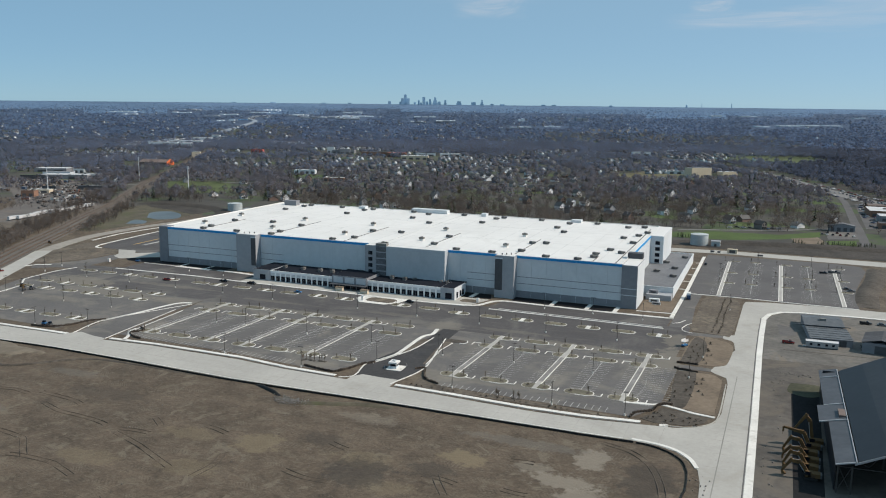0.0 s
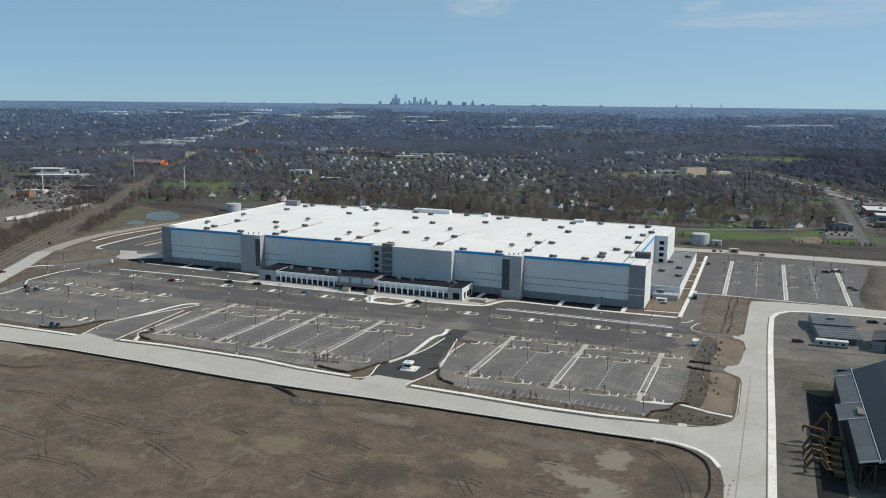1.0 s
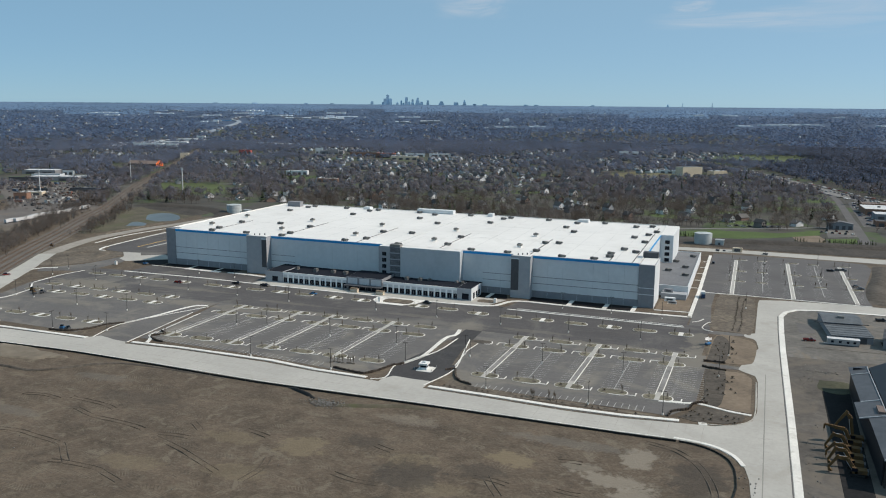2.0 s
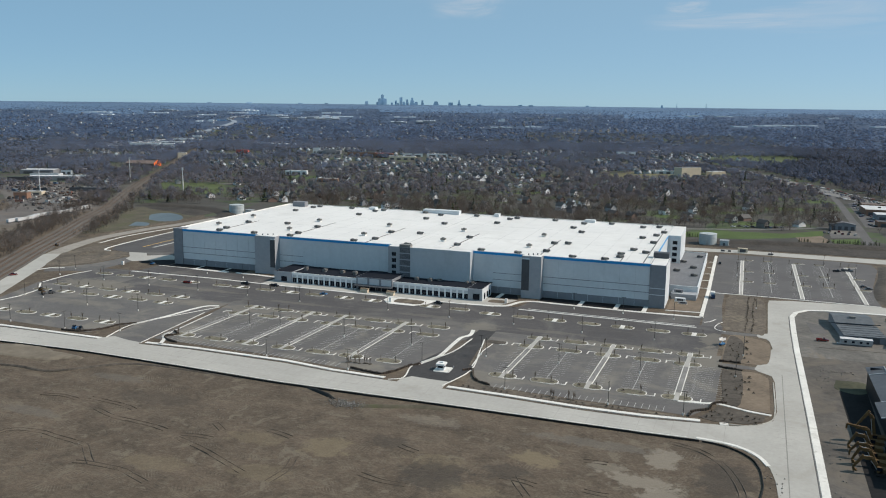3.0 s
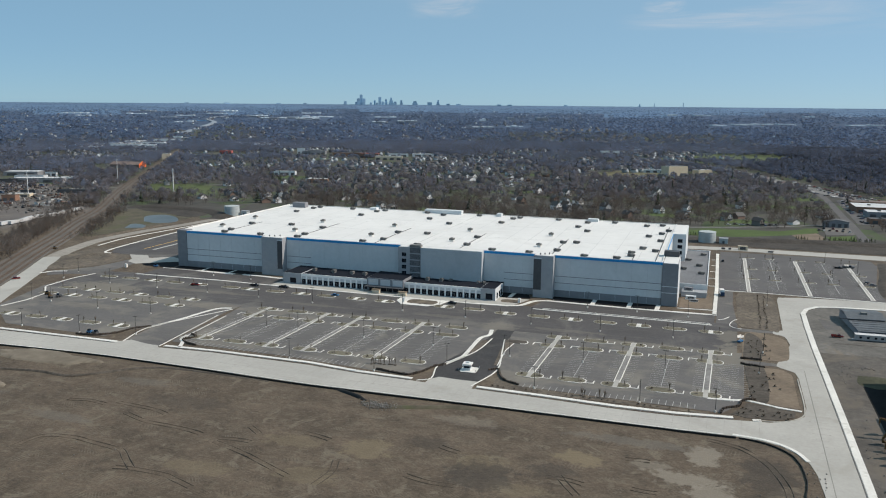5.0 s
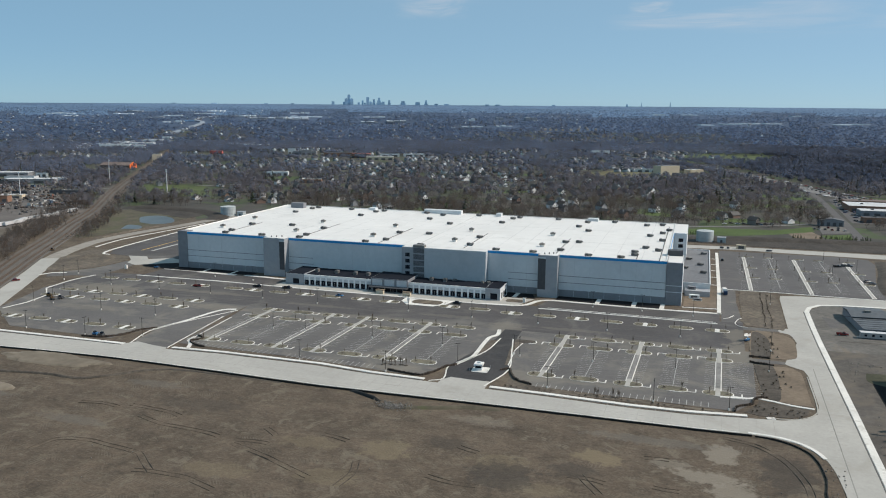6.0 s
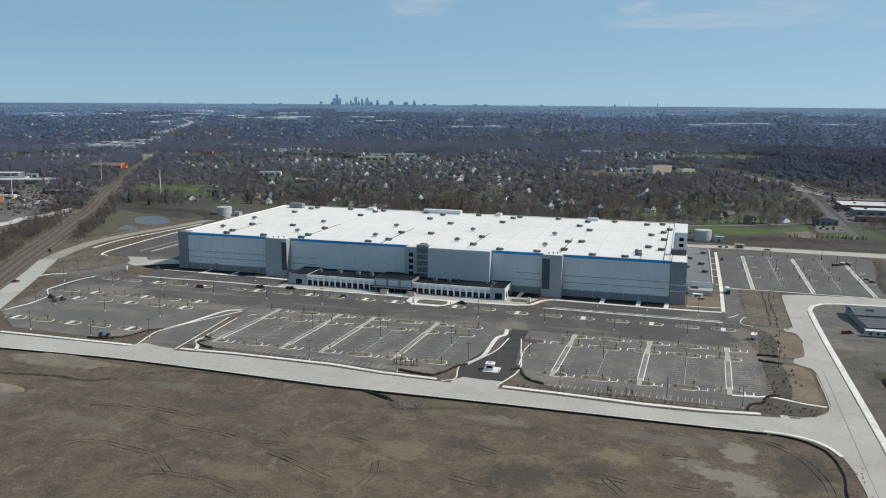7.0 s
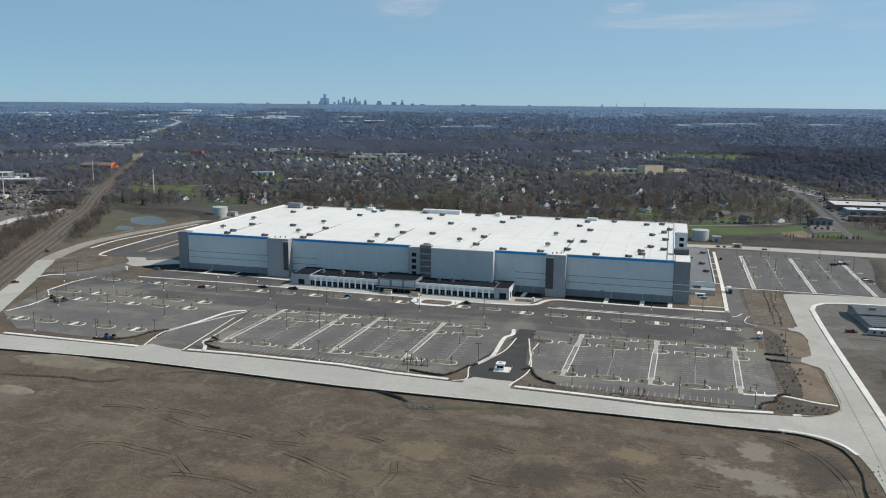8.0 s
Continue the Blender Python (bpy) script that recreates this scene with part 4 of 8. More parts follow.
# corner blocks
block("corner_block", -343.5, -336, -0.6, 7, 0, H + 0.75, PANEL_D)
block("corner_block", -8.8, 0.2, -1, 26, 0, H + 0.2, PANEL_D)
block("corner_cap", -8.4, -0.2, -0.6, 25.6, H + 0.2, H + 0.36, MEMBRANE)
block("corner_skin", 0.2, 0.32, -1.0, 26, 0, H + 0.2, PANEL)
for z in (7.6, 11.4):
    block("reveal", -8.9, 0.2, -1.06, -1, z, z + 0.4, PANEL)
block("penthouse", -9.5, -0.6, 22, 27.5, H + 0.3, H + 3.6, CHARCOAL, label="dark grey roof penthouse")
block("corner_block", -9, 0, 116, 165.1, 0, H + 0.4, PANEL)
block("corner_cap", -8.6, -0.4, 116.4, 164.6, H + 0.4, H + 0.55, MEMBRANE)
for i in range(4):
    z = 6.8 + 4.2 * i
    block("window", -5.6, -2.4, 115.86, 116, z, z + 2.5, GLASS)
part("blue_band", prism(bmesh.new(), [skew(-8.9, 28), skew(-8.7, 28), skew(-8.7, 115.8), skew(-8.9, 115.8)], H - 0.95, H + 0.45), BLUE, W, "bright blue metal fascia band")
# low annex
block("annex_wall", -8.7, 16.6, 36, 165, 0, 6.0, PANEL)
GRAVEL_D = mat("dark_roof_membrane", (0.011, 0.014, 0.020), (0.022, 0.025, 0.033), scale=0.6, wide=0.05, spread=0.2, spec=0.04)
GRAVEL = mat("grey_roof_gravel", (0.130, 0.136, 0.148), (0.180, 0.186, 0.196), scale=0.6, wide=0.05, spread=0.15)
block("annex_roof", -8.6, 16.1, 36.5, 164.5, 6.0, 6.2, GRAVEL, label="grey gravel annex roof")
for x0, x1, y0, y1 in ((-8.6, 16.7, 35.9, 36.5), (16.1, 16.75, 36.5, 165), (-8.6, 16.1, 164.5, 165.1)):
    block("annex_parapet", x0, x1, y0, y1, 5.9, 6.8, PANEL)
block("plant_wall", 1.5, 16.4, 27.5, 35.9, 0, 3.4, PANEL_M)
# far gear on the rear edge
for x0, x1, h in ((-212, -180, 3.0), (-150, -146, 2.4), (-76, -68, 2.0), (-262, -256, 2.0)):
    block("rear_penthouse", x0, x1, 158, 164, H + 0.2, H + 0.2 + h, PANEL, label="white rear roof penthouse")
block("rear_penthouse", -332, -320, 150, 156, H + 0.2, H + 4.4, PANEL_D)
# roof expansion joints
JOINT = mat("dark_roof_joint", (0.10, 0.10, 0.10), (0.16, 0.16, 0.16), scale=0.5)
PIPE = mat("pale_roof_seam", (0.512, 0.508, 0.496), (0.560, 0.556, 0.544), scale=0.5)
for x, y0, y1 in ((-310, 10, 60), (-251.5, 2, 74), (-192.5, 1, 72), (-134.3, 1, 68), (-75.3, 0, 66)):
    block("roof_joint", x - 0.22, x + 0.22, y0, y1, H + 0.2, H + 0.42, JOINT)
block("roof_joint", -13.6, -13.1, 1, 148, H + 0.2, H + 0.42, JOINT)
block("roof_joint", -26.9, -26.5, 1, 20, H + 0.2, H + 0.42, JOINT)
block("roof_seam", -166.4, -165.7, 2, 152, H + 0.2, H + 0.3, PIPE)
for i in range(1, 22):
    x = -343 + i * 15.2
    block("roof_seam", x - 0.12, x + 0.12, 1, 164, H + 0.2, H + 0.225, PIPE)
for y in (55, 110):
    block("roof_seam", -341, -11, y - 0.12, y + 0.12, H + 0.2, H + 0.228, PIPE)

# front office wing
OFFICE = mat("white_office_precast", (0.72, 0.73, 0.73), (0.78, 0.79, 0.79), scale=0.5, spread=0.05)
block("office_wall", -233, -105, -24, 0, 0, 6.4, OFFICE)
block("office_roof", -245, -104, -23.5, 0, 6.4, 6.55, GRAVEL_D, label="dark grey office roof")
block("office_parapet", -233, -112, -24.1, -23.5, 6.4, 6.9, OFFICE)
block("office_end", -246, -233, -24.5, 0, 0, 7.0, PANEL_M)
block("office_end", -112.2, -103.2, -24.8, -6.5, 0, 7.2, PANEL_M)
block("office_skin", -103.2, -103.05, -24.8, -6.5, 0, 7.2, PANEL)
block("office_window", -240.8, -236.6, -24.62, -24.5, 0.6, 3.9, GLASS)
block("office_window", -109.0, -104.8, -24.92, -24.8, 0.6, 4.2, GLASS)
for y in (-21.5, -16, -11.5):
    block("office_window", -103.05, -102.93, y, y + 2.6, 0.6, 4.2, GLASS)


def office_bay(x):
    wnd = block("office_window", x - 1.38, x + 1.38, -24.12, -24, 0.25, 3.5, GLASS)
    part("mullion", box(bmesh.new(), x + 0.46, x + 0.54, -24.16, -24.12, 0.5, 2.9), STEEL, wnd)
    block("office_panel", x - 1.38, x + 1.38, -24.08, -24, 3.7, 5.4, PANEL_LIGHT)


PANEL_LIGHT = mat("pale_grey_office_panel", (0.48, 0.50, 0.52), (0.54, 0.56, 0.58), scale=0.5, spread=0.05)
for i in range(12):
    office_bay(-231.2 + 3.92 * i)
for i in range(13):
    office_bay(-160.2 + 3.9 * i)
for x0, x1, y0, y1, z in ((-245.6, -233.4, -24.1, -0.4, 7.0), (-111.8, -103.6, -24.4, -6.9, 7.2), (-185.6, -161.9, -25.1, -4.4, 8.2)):
    block("office_cap", x0, x1, y0, y1, z, z + 0.12, GRAVEL_D)
# entrance block: dark frame, pale panels, canopy over glass doors
block("entrance", -186, -161.5, -25.5, -4, 0, 8.2, PANEL_D)
for i in range(3):
    x = -185 + 8.1 * i
    block("entrance_panel", x, x + 6.6, -25.62, -25.5, 3.9, 7.6, PANEL_LIGHT)
block("canopy", -186.6, -161, -29, -25.5, 3.1, 3.5, CHARCOAL, label="dark entrance canopy")
for i in range(6):
    x = -184.5 + 4.0 * i
    block("entrance_glass", x, x + 3.5, -25.6, -25.5, 0.2, 2.9, GLASS)
for x in (-186, -178, -169.5, -161.6):
    part("canopy_post", tube(bmesh.new(), (x, -28.6, 0), (x, -28.6, 3.1), 0.15, 0.15, 6), CHARCOAL, W)


# rooftop units: each a thing of its own
def rooftop_unit(x, y, z):
    t = thing("rooftop_unit", x, y, z, label="weathered grey rooftop air unit with dark louvres", category="air unit", group="rooftop units")
    part("housing", box(bmesh.new(), -1.9, 1.9, -1.2, 1.2, 0.35, 1.65), UNITGREY, t)
    part("kerb_frame", box(bmesh.new(), -1.7, 1.7, -1.0, 1.0, 0, 0.35), PANEL_D, t)
    part("louvre", box(bmesh.new(), -1.6, 0.2, -1.26, -1.2, 0.55, 1.45), CHARCOAL, t, "dark louvre")
    part("hood", box(bmesh.new(), 1.9, 2.5, -0.9, 0.9, 0.7, 1.5), CHARCOAL, t)
    part("fan_ring", tube(bmesh.new(), (-0.8, 0, 1.65), (-0.8, 0, 1.85), 0.75, 0.75, 12), CHARCOAL, t)
    return t


def smoke_fan(x, y, z):
    t = thing("roof_exhaust_fan", x, y, z, label="pale rooftop exhaust unit on a tall curb", category="exhaust fan", group="rooftop exhaust units")
    part("curb", box(bmesh.new(), -1.3, 1.3, -1.1, 1.1, 0, 1.1), MEMBRANE, t, "white curb")
    part("housing", box(bmesh.new(), -1.6, 1.6, -1.3, 1.3, 1.1, 2.2), UNITGREY, t)
    part("cowl", tube(bmesh.new(), (0, 0, 2.2), (0, 0, 2.6), 1.1, 0.7, 10), CHARCOAL, t)
    return t


RZ = H + 0.2
unit = rooftop_unit(-308, 4.7, RZ)
fan = smoke_fan(-325, 28, RZ)
for L in (-311, -252, -193, -134.5, -75.5):
    for dx, y in ((0.9, 16), (-1.5, 47.5), (-5, 122), (-2.2, 147)):
        copy_thing(unit, pose(L + dx, y, RZ))
    for dx, y in ((-13.2, 28), (-15.2, 75)):
        if (L, y) != (-311, 28):
            copy_thing(fan, pose(L + dx, y, RZ))
for x, y in ((-279, 4), (-250.4, 4), (-201.5, 3), (-163, 3), (-113, 3), (-89.4, 3), (-55.4, 3), (-36, 3), (-30, 25), (-29, 14.6), (-25, 43.6), (-16.6, 36), (-17, 77), (-19, 110), (-26.5, 95), (-33, 146), (-22, 152), (-15.5, 126), (-282, 53), (-175, 102), (-70.5, 103), (-173.5, 50), (-68.6, 50.4)):
    copy_thing(unit, pose(x, y, RZ))
for x in (-311, -280, -250, -212, -167, -133, -102, -58):
    copy_thing(unit, pose(x, 155, RZ))
for x, y, z in ((2, 120, 6.2), (12, 145, 6.2), (0, 85, 6.2), (12, 72, 6.2), (10, 100, 6.2)):
    copy_thing(unit, pose(*skew(x, y), z))
for x in (-229, -215, -202, -193, -150, -141):
    copy_thing(unit, pose(x, -12, 6.55, 0, 0, 90) @ Matrix.Diagonal((0.8, 0.9, 1.1, 1)))
for i, x in enumerate((-180, -172, -136, -118, -114)):
    copy_thing(unit, pose(x, -8.6, 6.55, 0, 0, 30 * i) @ Matrix.Diagonal((0.6, 0.7, 0.7, 1)))

# ---- suburb: trees, houses, works and distance ----
rng = np.random.default_rng(5)


def bare_tree(seed, h, spread, limbs, twigs, tw=0.22, sides=4):
    """Trunk with limbs, and a crown of fine twigs, as triangle arrays."""
    r = np.random.default_rng(seed)
    tv, tt, cv, ct = [], [], [], []

    def cone(a, b, r0, r1):
        a, b = np.array(a, float), np.array(b, float)
        d = b - a
        d /= np.linalg.norm(d)
        u = np.cross(d, (0.3, 0.9, 0.1))
        u /= np.linalg.norm(u)
        w = np.cross(d, u)
        k = len(tv)
        for q in range(sides):
            an = 2 * np.pi * q / sides
            o = u * np.cos(an) + w * np.sin(an)
            tv.append(a + o * r0)
            tv.append(b + o * r1)
        for q in range(sides):
            i, j = k + 2 * q, k + 2 * ((q + 1) % sides)
            tt.append((i, j, j + 1))
            tt.append((i, j + 1, i + 1))

    top = np.array((r.normal(0, 0.3), r.normal(0, 0.3), h * 0.5))
    cone((0, 0, -0.3), top, h * 0.018, h * 0.009)
    ends = []
    for i in range(limbs):
        an = 2 * np.pi * (i + r.uniform(-0.3, 0.3)) / limbs
        f = r.uniform(0.35, 1.0)
        el = r.uniform(0.35, 1.1)
        start = top * f
        ln = h * r.uniform(0.28, 0.45) * spread
        end = start + np.array((np.cos(an) * np.cos(el), np.sin(an) * np.cos(el), np.sin(el))) * ln
        cone(start, end, h * 0.006, h * 0.0015)
        ends.append((start, end))
    rx, rz, cz = h * 0.27 * spread, h * 0.33, h * 0.63
    lobes = r.normal(0, 0.35, (5, 3))
    for i in range(twigs):
        d = r.normal(0, 1, 3)
        d /= np.linalg.norm(d)
        bulge = 1 + 0.28 * max(float(np.dot(d, q)) for q in lobes)
        f = r.uniform(0.45, 1.0) * bulge
        p = np.array((d[0] * rx * f, d[1] * rx * f, cz + d[2] * rz * f))
        out = d + r.normal(0, 0.5, 3)
        out[2] += 0.3
        out /= np.linalg.norm(out)
        q = p + out * h * r.uniform(0.09, 0.18)
        p = p - out * h * 0.06
        side = np.cross(out, r.normal(0, 1, 3))
        side /= np.linalg.norm(side) + 1e-6
        k = len(cv)
        w = tw * r.uniform(0.6, 1.4)
        cv += [p - side * w, p + side * w, q]
        ct.append((k, k + 1, k + 2))
    return np.array(tv), np.array(tt), np.array(cv), np.array(ct)


def scatter(name, shapes, places, material, label, category):
    """One joined mesh of many copies: places are rows of x, y, z, turn, size, height factor."""
    V, T, base = [], [], 0
    for i, (x, y, z, a, s, hf) in enumerate(places):
        v, t = shapes[i % len(shapes)]
        c, sn = math.cos(a) * s, math.sin(a) * s
        out = np.empty_like(v)
        out[:, 0] = v[:, 0] * c - v[:, 1] * sn + x
        out[:, 1] = v[:, 0] * sn + v[:, 1] * c + y
        out[:, 2] = v[:, 2] * s * hf + z
        V.append(out)
        T.append(t + base)
        base += len(v)
    ob = new(name, arrays(name, np.concatenate(V), np.concatenate(T), material))
    return tagged(ob, label, category, kind="stuff")


def far_place(x, y):
    """Ground place and scale for something truly at (x, y), which may lie beyond the modelled land."""
    dx, dy = x - MIDX, y - MIDY
    d = math.hypot(dx, dy)
    if d <= FLAT:
        return x, y, 0.0, 1.0
    r = FLAT + (4880 - FLAT) * math.log(d / FLAT) / math.log(30000 / FLAT)
    s = r / d
    px, py = MIDX + dx * s, MIDY + dy * s
    return px, py, ground_z(px, py), s


RAIL = [(-340, -240), (-372, -180), (-410, -114), (-441, -60), (-477, 0), (-517, 71), (-563, 147), (-618, 243), (-743, 431), (-985, 820), (-1500, 1650)]


def dist_line(x, y, pts):
    best = 1e9
    for (ax, ay), (bx, by) in zip(pts, pts[1:]):
        ux, uy = bx - ax, by - ay
        t = max(0, min(1, ((x - ax) * ux + (y - ay) * uy) / (ux * ux + uy * uy)))
        best = min(best, math.hypot(x - ax - t * ux, y - ay - t * uy))
    return best


AVENUE = [(-330, 1500), (-148, 1307), (-52, 1199), (40, 1044), (97, 871), (130, 778), (158, 699), (193, 635), (330, 420)]
CROSS = [(130, 778), (136, 649), (137, 475), (138, 421), (138, 304), (137, 236)]
CLEAR = [(-520, 195, 85, 95), (-470, 290, 60, 40), (-560, 265, 60, 30), (-640, 435, 62, 55), (-920, 420, 85, 45), (-760, 290, 60, 60), (-780, 345, 45, 20), (-70, 935, 85, 45), (-150, 890, 80, 50), (180, 525, 45, 24), (170, 430, 35, 18), (-940, 690, 55, 28), (-608, 135, 62, 105), (62, 318, 112, 38), (110, 362, 34, 22), (-300, 250, 170, 60), (-110, 245, 140, 50), (-700, 270, 60, 40), (-690, 330, 50, 30)]
CLEAR_GARDENS = [(-6, 380, 9, 16), (21, 393, 9, 16), (33, 416, 9, 16), (51, 366, 10, 18), (59, 438, 9, 16), (84, 390, 10, 18), (12, 406, 9, 14), (-22, 390, 9, 14), (-44, 373, 9, 14), (-70, 365, 9, 14), (240, 600, 30, 30), (80, 278, 150, 40), (77, 540, 26, 20), (110, 632, 24, 24), (38, 394, 30, 16), (6, 474, 22, 16), (-37, 411, 22, 16), (60, 652, 20, 16), (-246, 575, 22, 22), (-281, 846, 22, 24), (-620, 650, 26, 24), (178, 530, 48, 85)]
CLEAR_WORKS = [(-1370, 1085, 60, 50), (-1340, 1150, 65, 55), (-1345, 1240, 65, 60), (-1340, 1365, 60, 65), (-1330, 1440, 50, 50), (-1720, 1880, 40, 60), (-850, 1150, 60, 50), (-770, 1125, 60, 50), (-1025, 1080, 60, 50), (-635, 1050, 50, 45), (-640, 655, 40, 40), (-540, 570, 35, 35)]

WORK_CELLS = {(int((wx + i) // 20), int((wy - j) // 20)) for wx, wy, hw in ((-1440, 1200, 20), (-1440, 1250, 24), (-1300, 1180, 30), (-1342, 1318, 20), (-1275, 1262, 18), (-1425, 1545, 34), (-1395, 1590, 24), (-1180, 1425, 26), (-1100, 1476, 50), (-897, 1196, 10), (-850, 1176, 12), (-640, 1200, 44), (-1000, 512, 30)) for i in range(-hw, hw + 1, 10) for j in range(-12, 60, 10)}


def clear(x, y):
    if -505 < x < 340 and y < 262:
        return True
    if dist_line(x, y, RAIL) < (17 if y < 450 else 9) or dist_line(x, y, AVENUE) < 25 or dist_line(x, y, CROSS) < 14:
        return True
    if (int(x // 20), int(y // 20)) in WORK_CELLS:
        return True
    for cx, cy, ax, ay in CLEAR + CLEAR_GARDENS + CLEAR_WORKS:
        if ((x - cx) / ax) ** 2 + ((y - cy) / ay) ** 2 < 1:
            return True
    return False


YARD_WORKS = ((-1440, 1160, 34, 18, 6), (-1452, 1196, 30, 20, 6), (-1440, 1222, 26, 16, 7), (-1446, 1262, 44, 26, 7), (-1418, 1290, 30, 20, 6), (-1290, 1166, 50, 18, 6), (-1322, 1205, 40, 22, 8), (-1342, 1318, 36, 18, 6), (-1275, 1262, 30, 16, 5), (-1440, 1490, 20, 14, 14), (-1425, 1540, 60, 26, 9), (-1395, 1590, 40, 22, 9))
TOWN_WORKS = ((-1180, 1425, 50, 16, 6), (-1120, 1476, 60, 16, 6), (-1070, 1474, 40, 14, 5), (-897, 1196, 14, 8, 10), (-850, 1176, 20, 12, 9), (-660, 1192, 36, 12, 5), (-612, 1214, 40, 12, 5), (-1012, 524, 44, 28, 5), (-962, 528, 14, 8, 5), (-190, 1575, 30, 12, 7), (-178, 1862, 26, 12, 9), (-250, 1470, 36, 14, 7))
SHOP_WORKS = ((-1496, 1190, 40, 30, 5), (-1500, 1236, 30, 34, 6), (-1478, 1310, 50, 40, 6), (-1486, 1360, 36, 40, 7), (-1470, 1420, 50, 44, 6), (-1482, 1600, 50, 44, 8), (-1470, 1660, 40, 40, 9), (-905, 448, 60, 26, 5), (-948, 474, 36, 18, 5))
WORKS = YARD_WORKS + TOWN_WORKS + SHOP_WORKS
WORKS_CLEAR = [(x, y, w * 0.6 + 4) for x, y, w, d, h in WORKS if x < -600] + [(-1000, 720, 40), (-1036, 1112, 18), (-860, 1190, 28), (-640, 1090, 30)]
# works on the far plain: place, width, depth, height and kind
RIVER_WORKS = ((-2850, 4450, 330, 130, 16, 0), (-2780, 4700, 260, 110, 14, 1), (-2520, 4250, 210, 80, 12, 0), (-3400, 5130, 170, 120, 14, 1), (-2900, 5100, 330, 90, 14, 1), (-1900, 3930, 130, 120, 13, 0), (-1790, 4080, 170, 140, 14, 0), (-2450, 5300, 240, 80, 14, 1), (-5100, 7300, 260, 120, 22, 1), (-2800, 3330, 60, 40, 10, 1), (-2760, 3380, 40, 30, 14, 1))
PLAIN_WORKS = ((-2870, 3590, 150, 30, 9, 2), (-1118, 3360, 150, 50, 8, 1), (-1010, 3530, 130, 50, 8, 1), (-1498, 4609, 60, 40, 30, 1), (-1440, 5074, 80, 50, 26, 0), (-1223, 5052, 120, 60, 30, 0), (-711, 3074, 14, 14, 13, 3), (-690, 3080, 12, 14, 11, 3), (-660, 3050, 12, 14, 13, 3), (-634, 3060, 14, 14, 11, 3), (-606, 3100, 14, 14, 12, 3))
RAIL_WORKS = ((-583, 3162, 14, 14, 12, 3), (-550, 3190, 12, 14, 11, 3), (-518, 3207, 12, 14, 13, 3), (-630, 8041, 160, 80, 22, 1), (-357, 8338, 240, 80, 20, 1), (-88, 4343, 120, 50, 9, 1), (40, 4560, 180, 60, 10, 1), (147, 4793, 180, 60, 9, 1), (272, 4890, 150, 50, 9, 1), (603, 8152, 150, 60, 20, 1), (640, 4880, 160, 60, 9, 1))
HILL_WORKS = ((760, 4980, 130, 60, 9, 1), (-5200, 5200, 300, 80, 14, 1), (-4700, 5350, 240, 60, 12, 1), (-4300, 5900, 260, 60, 16, 1), (-3900, 4900, 200, 60, 12, 1), (-3700, 6500, 260, 80, 24, 1), (-5600, 6600, 300, 80, 20, 0), (-4400, 4400, 150, 50, 10, 1), (-3600, 4300, 160, 50, 10, 0))
DISTANT = RIVER_WORKS + PLAIN_WORKS + RAIL_WORKS + HILL_WORKS
# streets of houses
STREET = Vector((0.76, 0.65)).normalized()
ACROSS = Vector((-STREET.y, STREET.x))
# neighbourhoods with many houses and few trees
CLUSTERS = [(-1790, 1340, 110, 45), (-1180, 1330, 90, 50), (-1560, 1120, 230, 100), (-1250, 900, 120, 60), (-420, 820, 130, 110), (-300, 700, 90, 80), (-640, 950, 190, 95), (-490, 1075, 120, 80), (-500, 600, 110, 75), (-370, 450, 90, 45), (-850, 800, 110, 70), (-960, 1300, 150, 60), (-250, 600, 50, 40), (150, 450, 70, 60), (20, 620, 60, 50)]
house_places = []
for row in range(-2, 40):
    for k in range(-90, 90):
        c = Vector((-200, 330)) + ACROSS * (row * 62) + STREET * (k * 15.5)
        for side in (-1, 1):
            p = c + ACROSS * side * 17 + Vector((rng.normal(0, 1.5), rng.normal(0, 1.5)))
            r = math.hypot(p.x - MIDX, p.y - MIDY)
            a = math.degrees(math.atan2(-(p.x - MIDX), p.y - MIDY))
            keep = (0.22 if r < 1150 else 0.18) + 0.5 * noise.noise((p.x * 0.004, p.y * 0.004, 11))
            if p.x < -600:
                keep *= 0.55
            for cx, cy, ax, ay in CLUSTERS:
                if ((p.x - cx) / ax) ** 2 + ((p.y - cy) / ay) ** 2 < 1:
                    keep = 0.48
            if p.x > -60 and p.y > 560:
                keep *= 0.15
            if p.x > 60 and p.y > 400:
                keep *= 0.3
            if p.x > -120 and p.y < 620:
                keep *= 0.45
            if p.y < 350 and p.x < -60:
                continue
            if not -15 < a < 54 or r > 2350 or clear(p.x, p.y) or rng.random() > keep or dist_line(p.x, p.y, RAIL) < 24:
                continue
            house_places.append((r, p.x, p.y, side))
house_places.sort()
ROOFS = palette_mat("shingle_roofs", [(0.075, 0.07, 0.068), (0.10, 0.095, 0.09), (0.06, 0.058, 0.06), (0.11, 0.106, 0.102), (0.09, 0.07, 0.06), (0.115, 0.111, 0.107)])
WALLS = palette_mat("house_walls", [(0.80, 0.81, 0.82), (0.34, 0.35, 0.36), (0.76, 0.77, 0.78), (0.20, 0.14, 0.115), (0.17, 0.175, 0.19), (0.80, 0.80, 0.81), (0.22, 0.205, 0.19), (0.14, 0.16, 0.19), (0.28, 0.29, 0.30)])
# Far roofs and walls bluer than near ones: haze put into the colour.
ROOFS_I = palette_mat("hazed_shingle_roofs", [(0.070, 0.073, 0.082), (0.090, 0.093, 0.102), (0.060, 0.063, 0.072), (0.11, 0.114, 0.124), (0.080, 0.079, 0.082)], per_island=True)
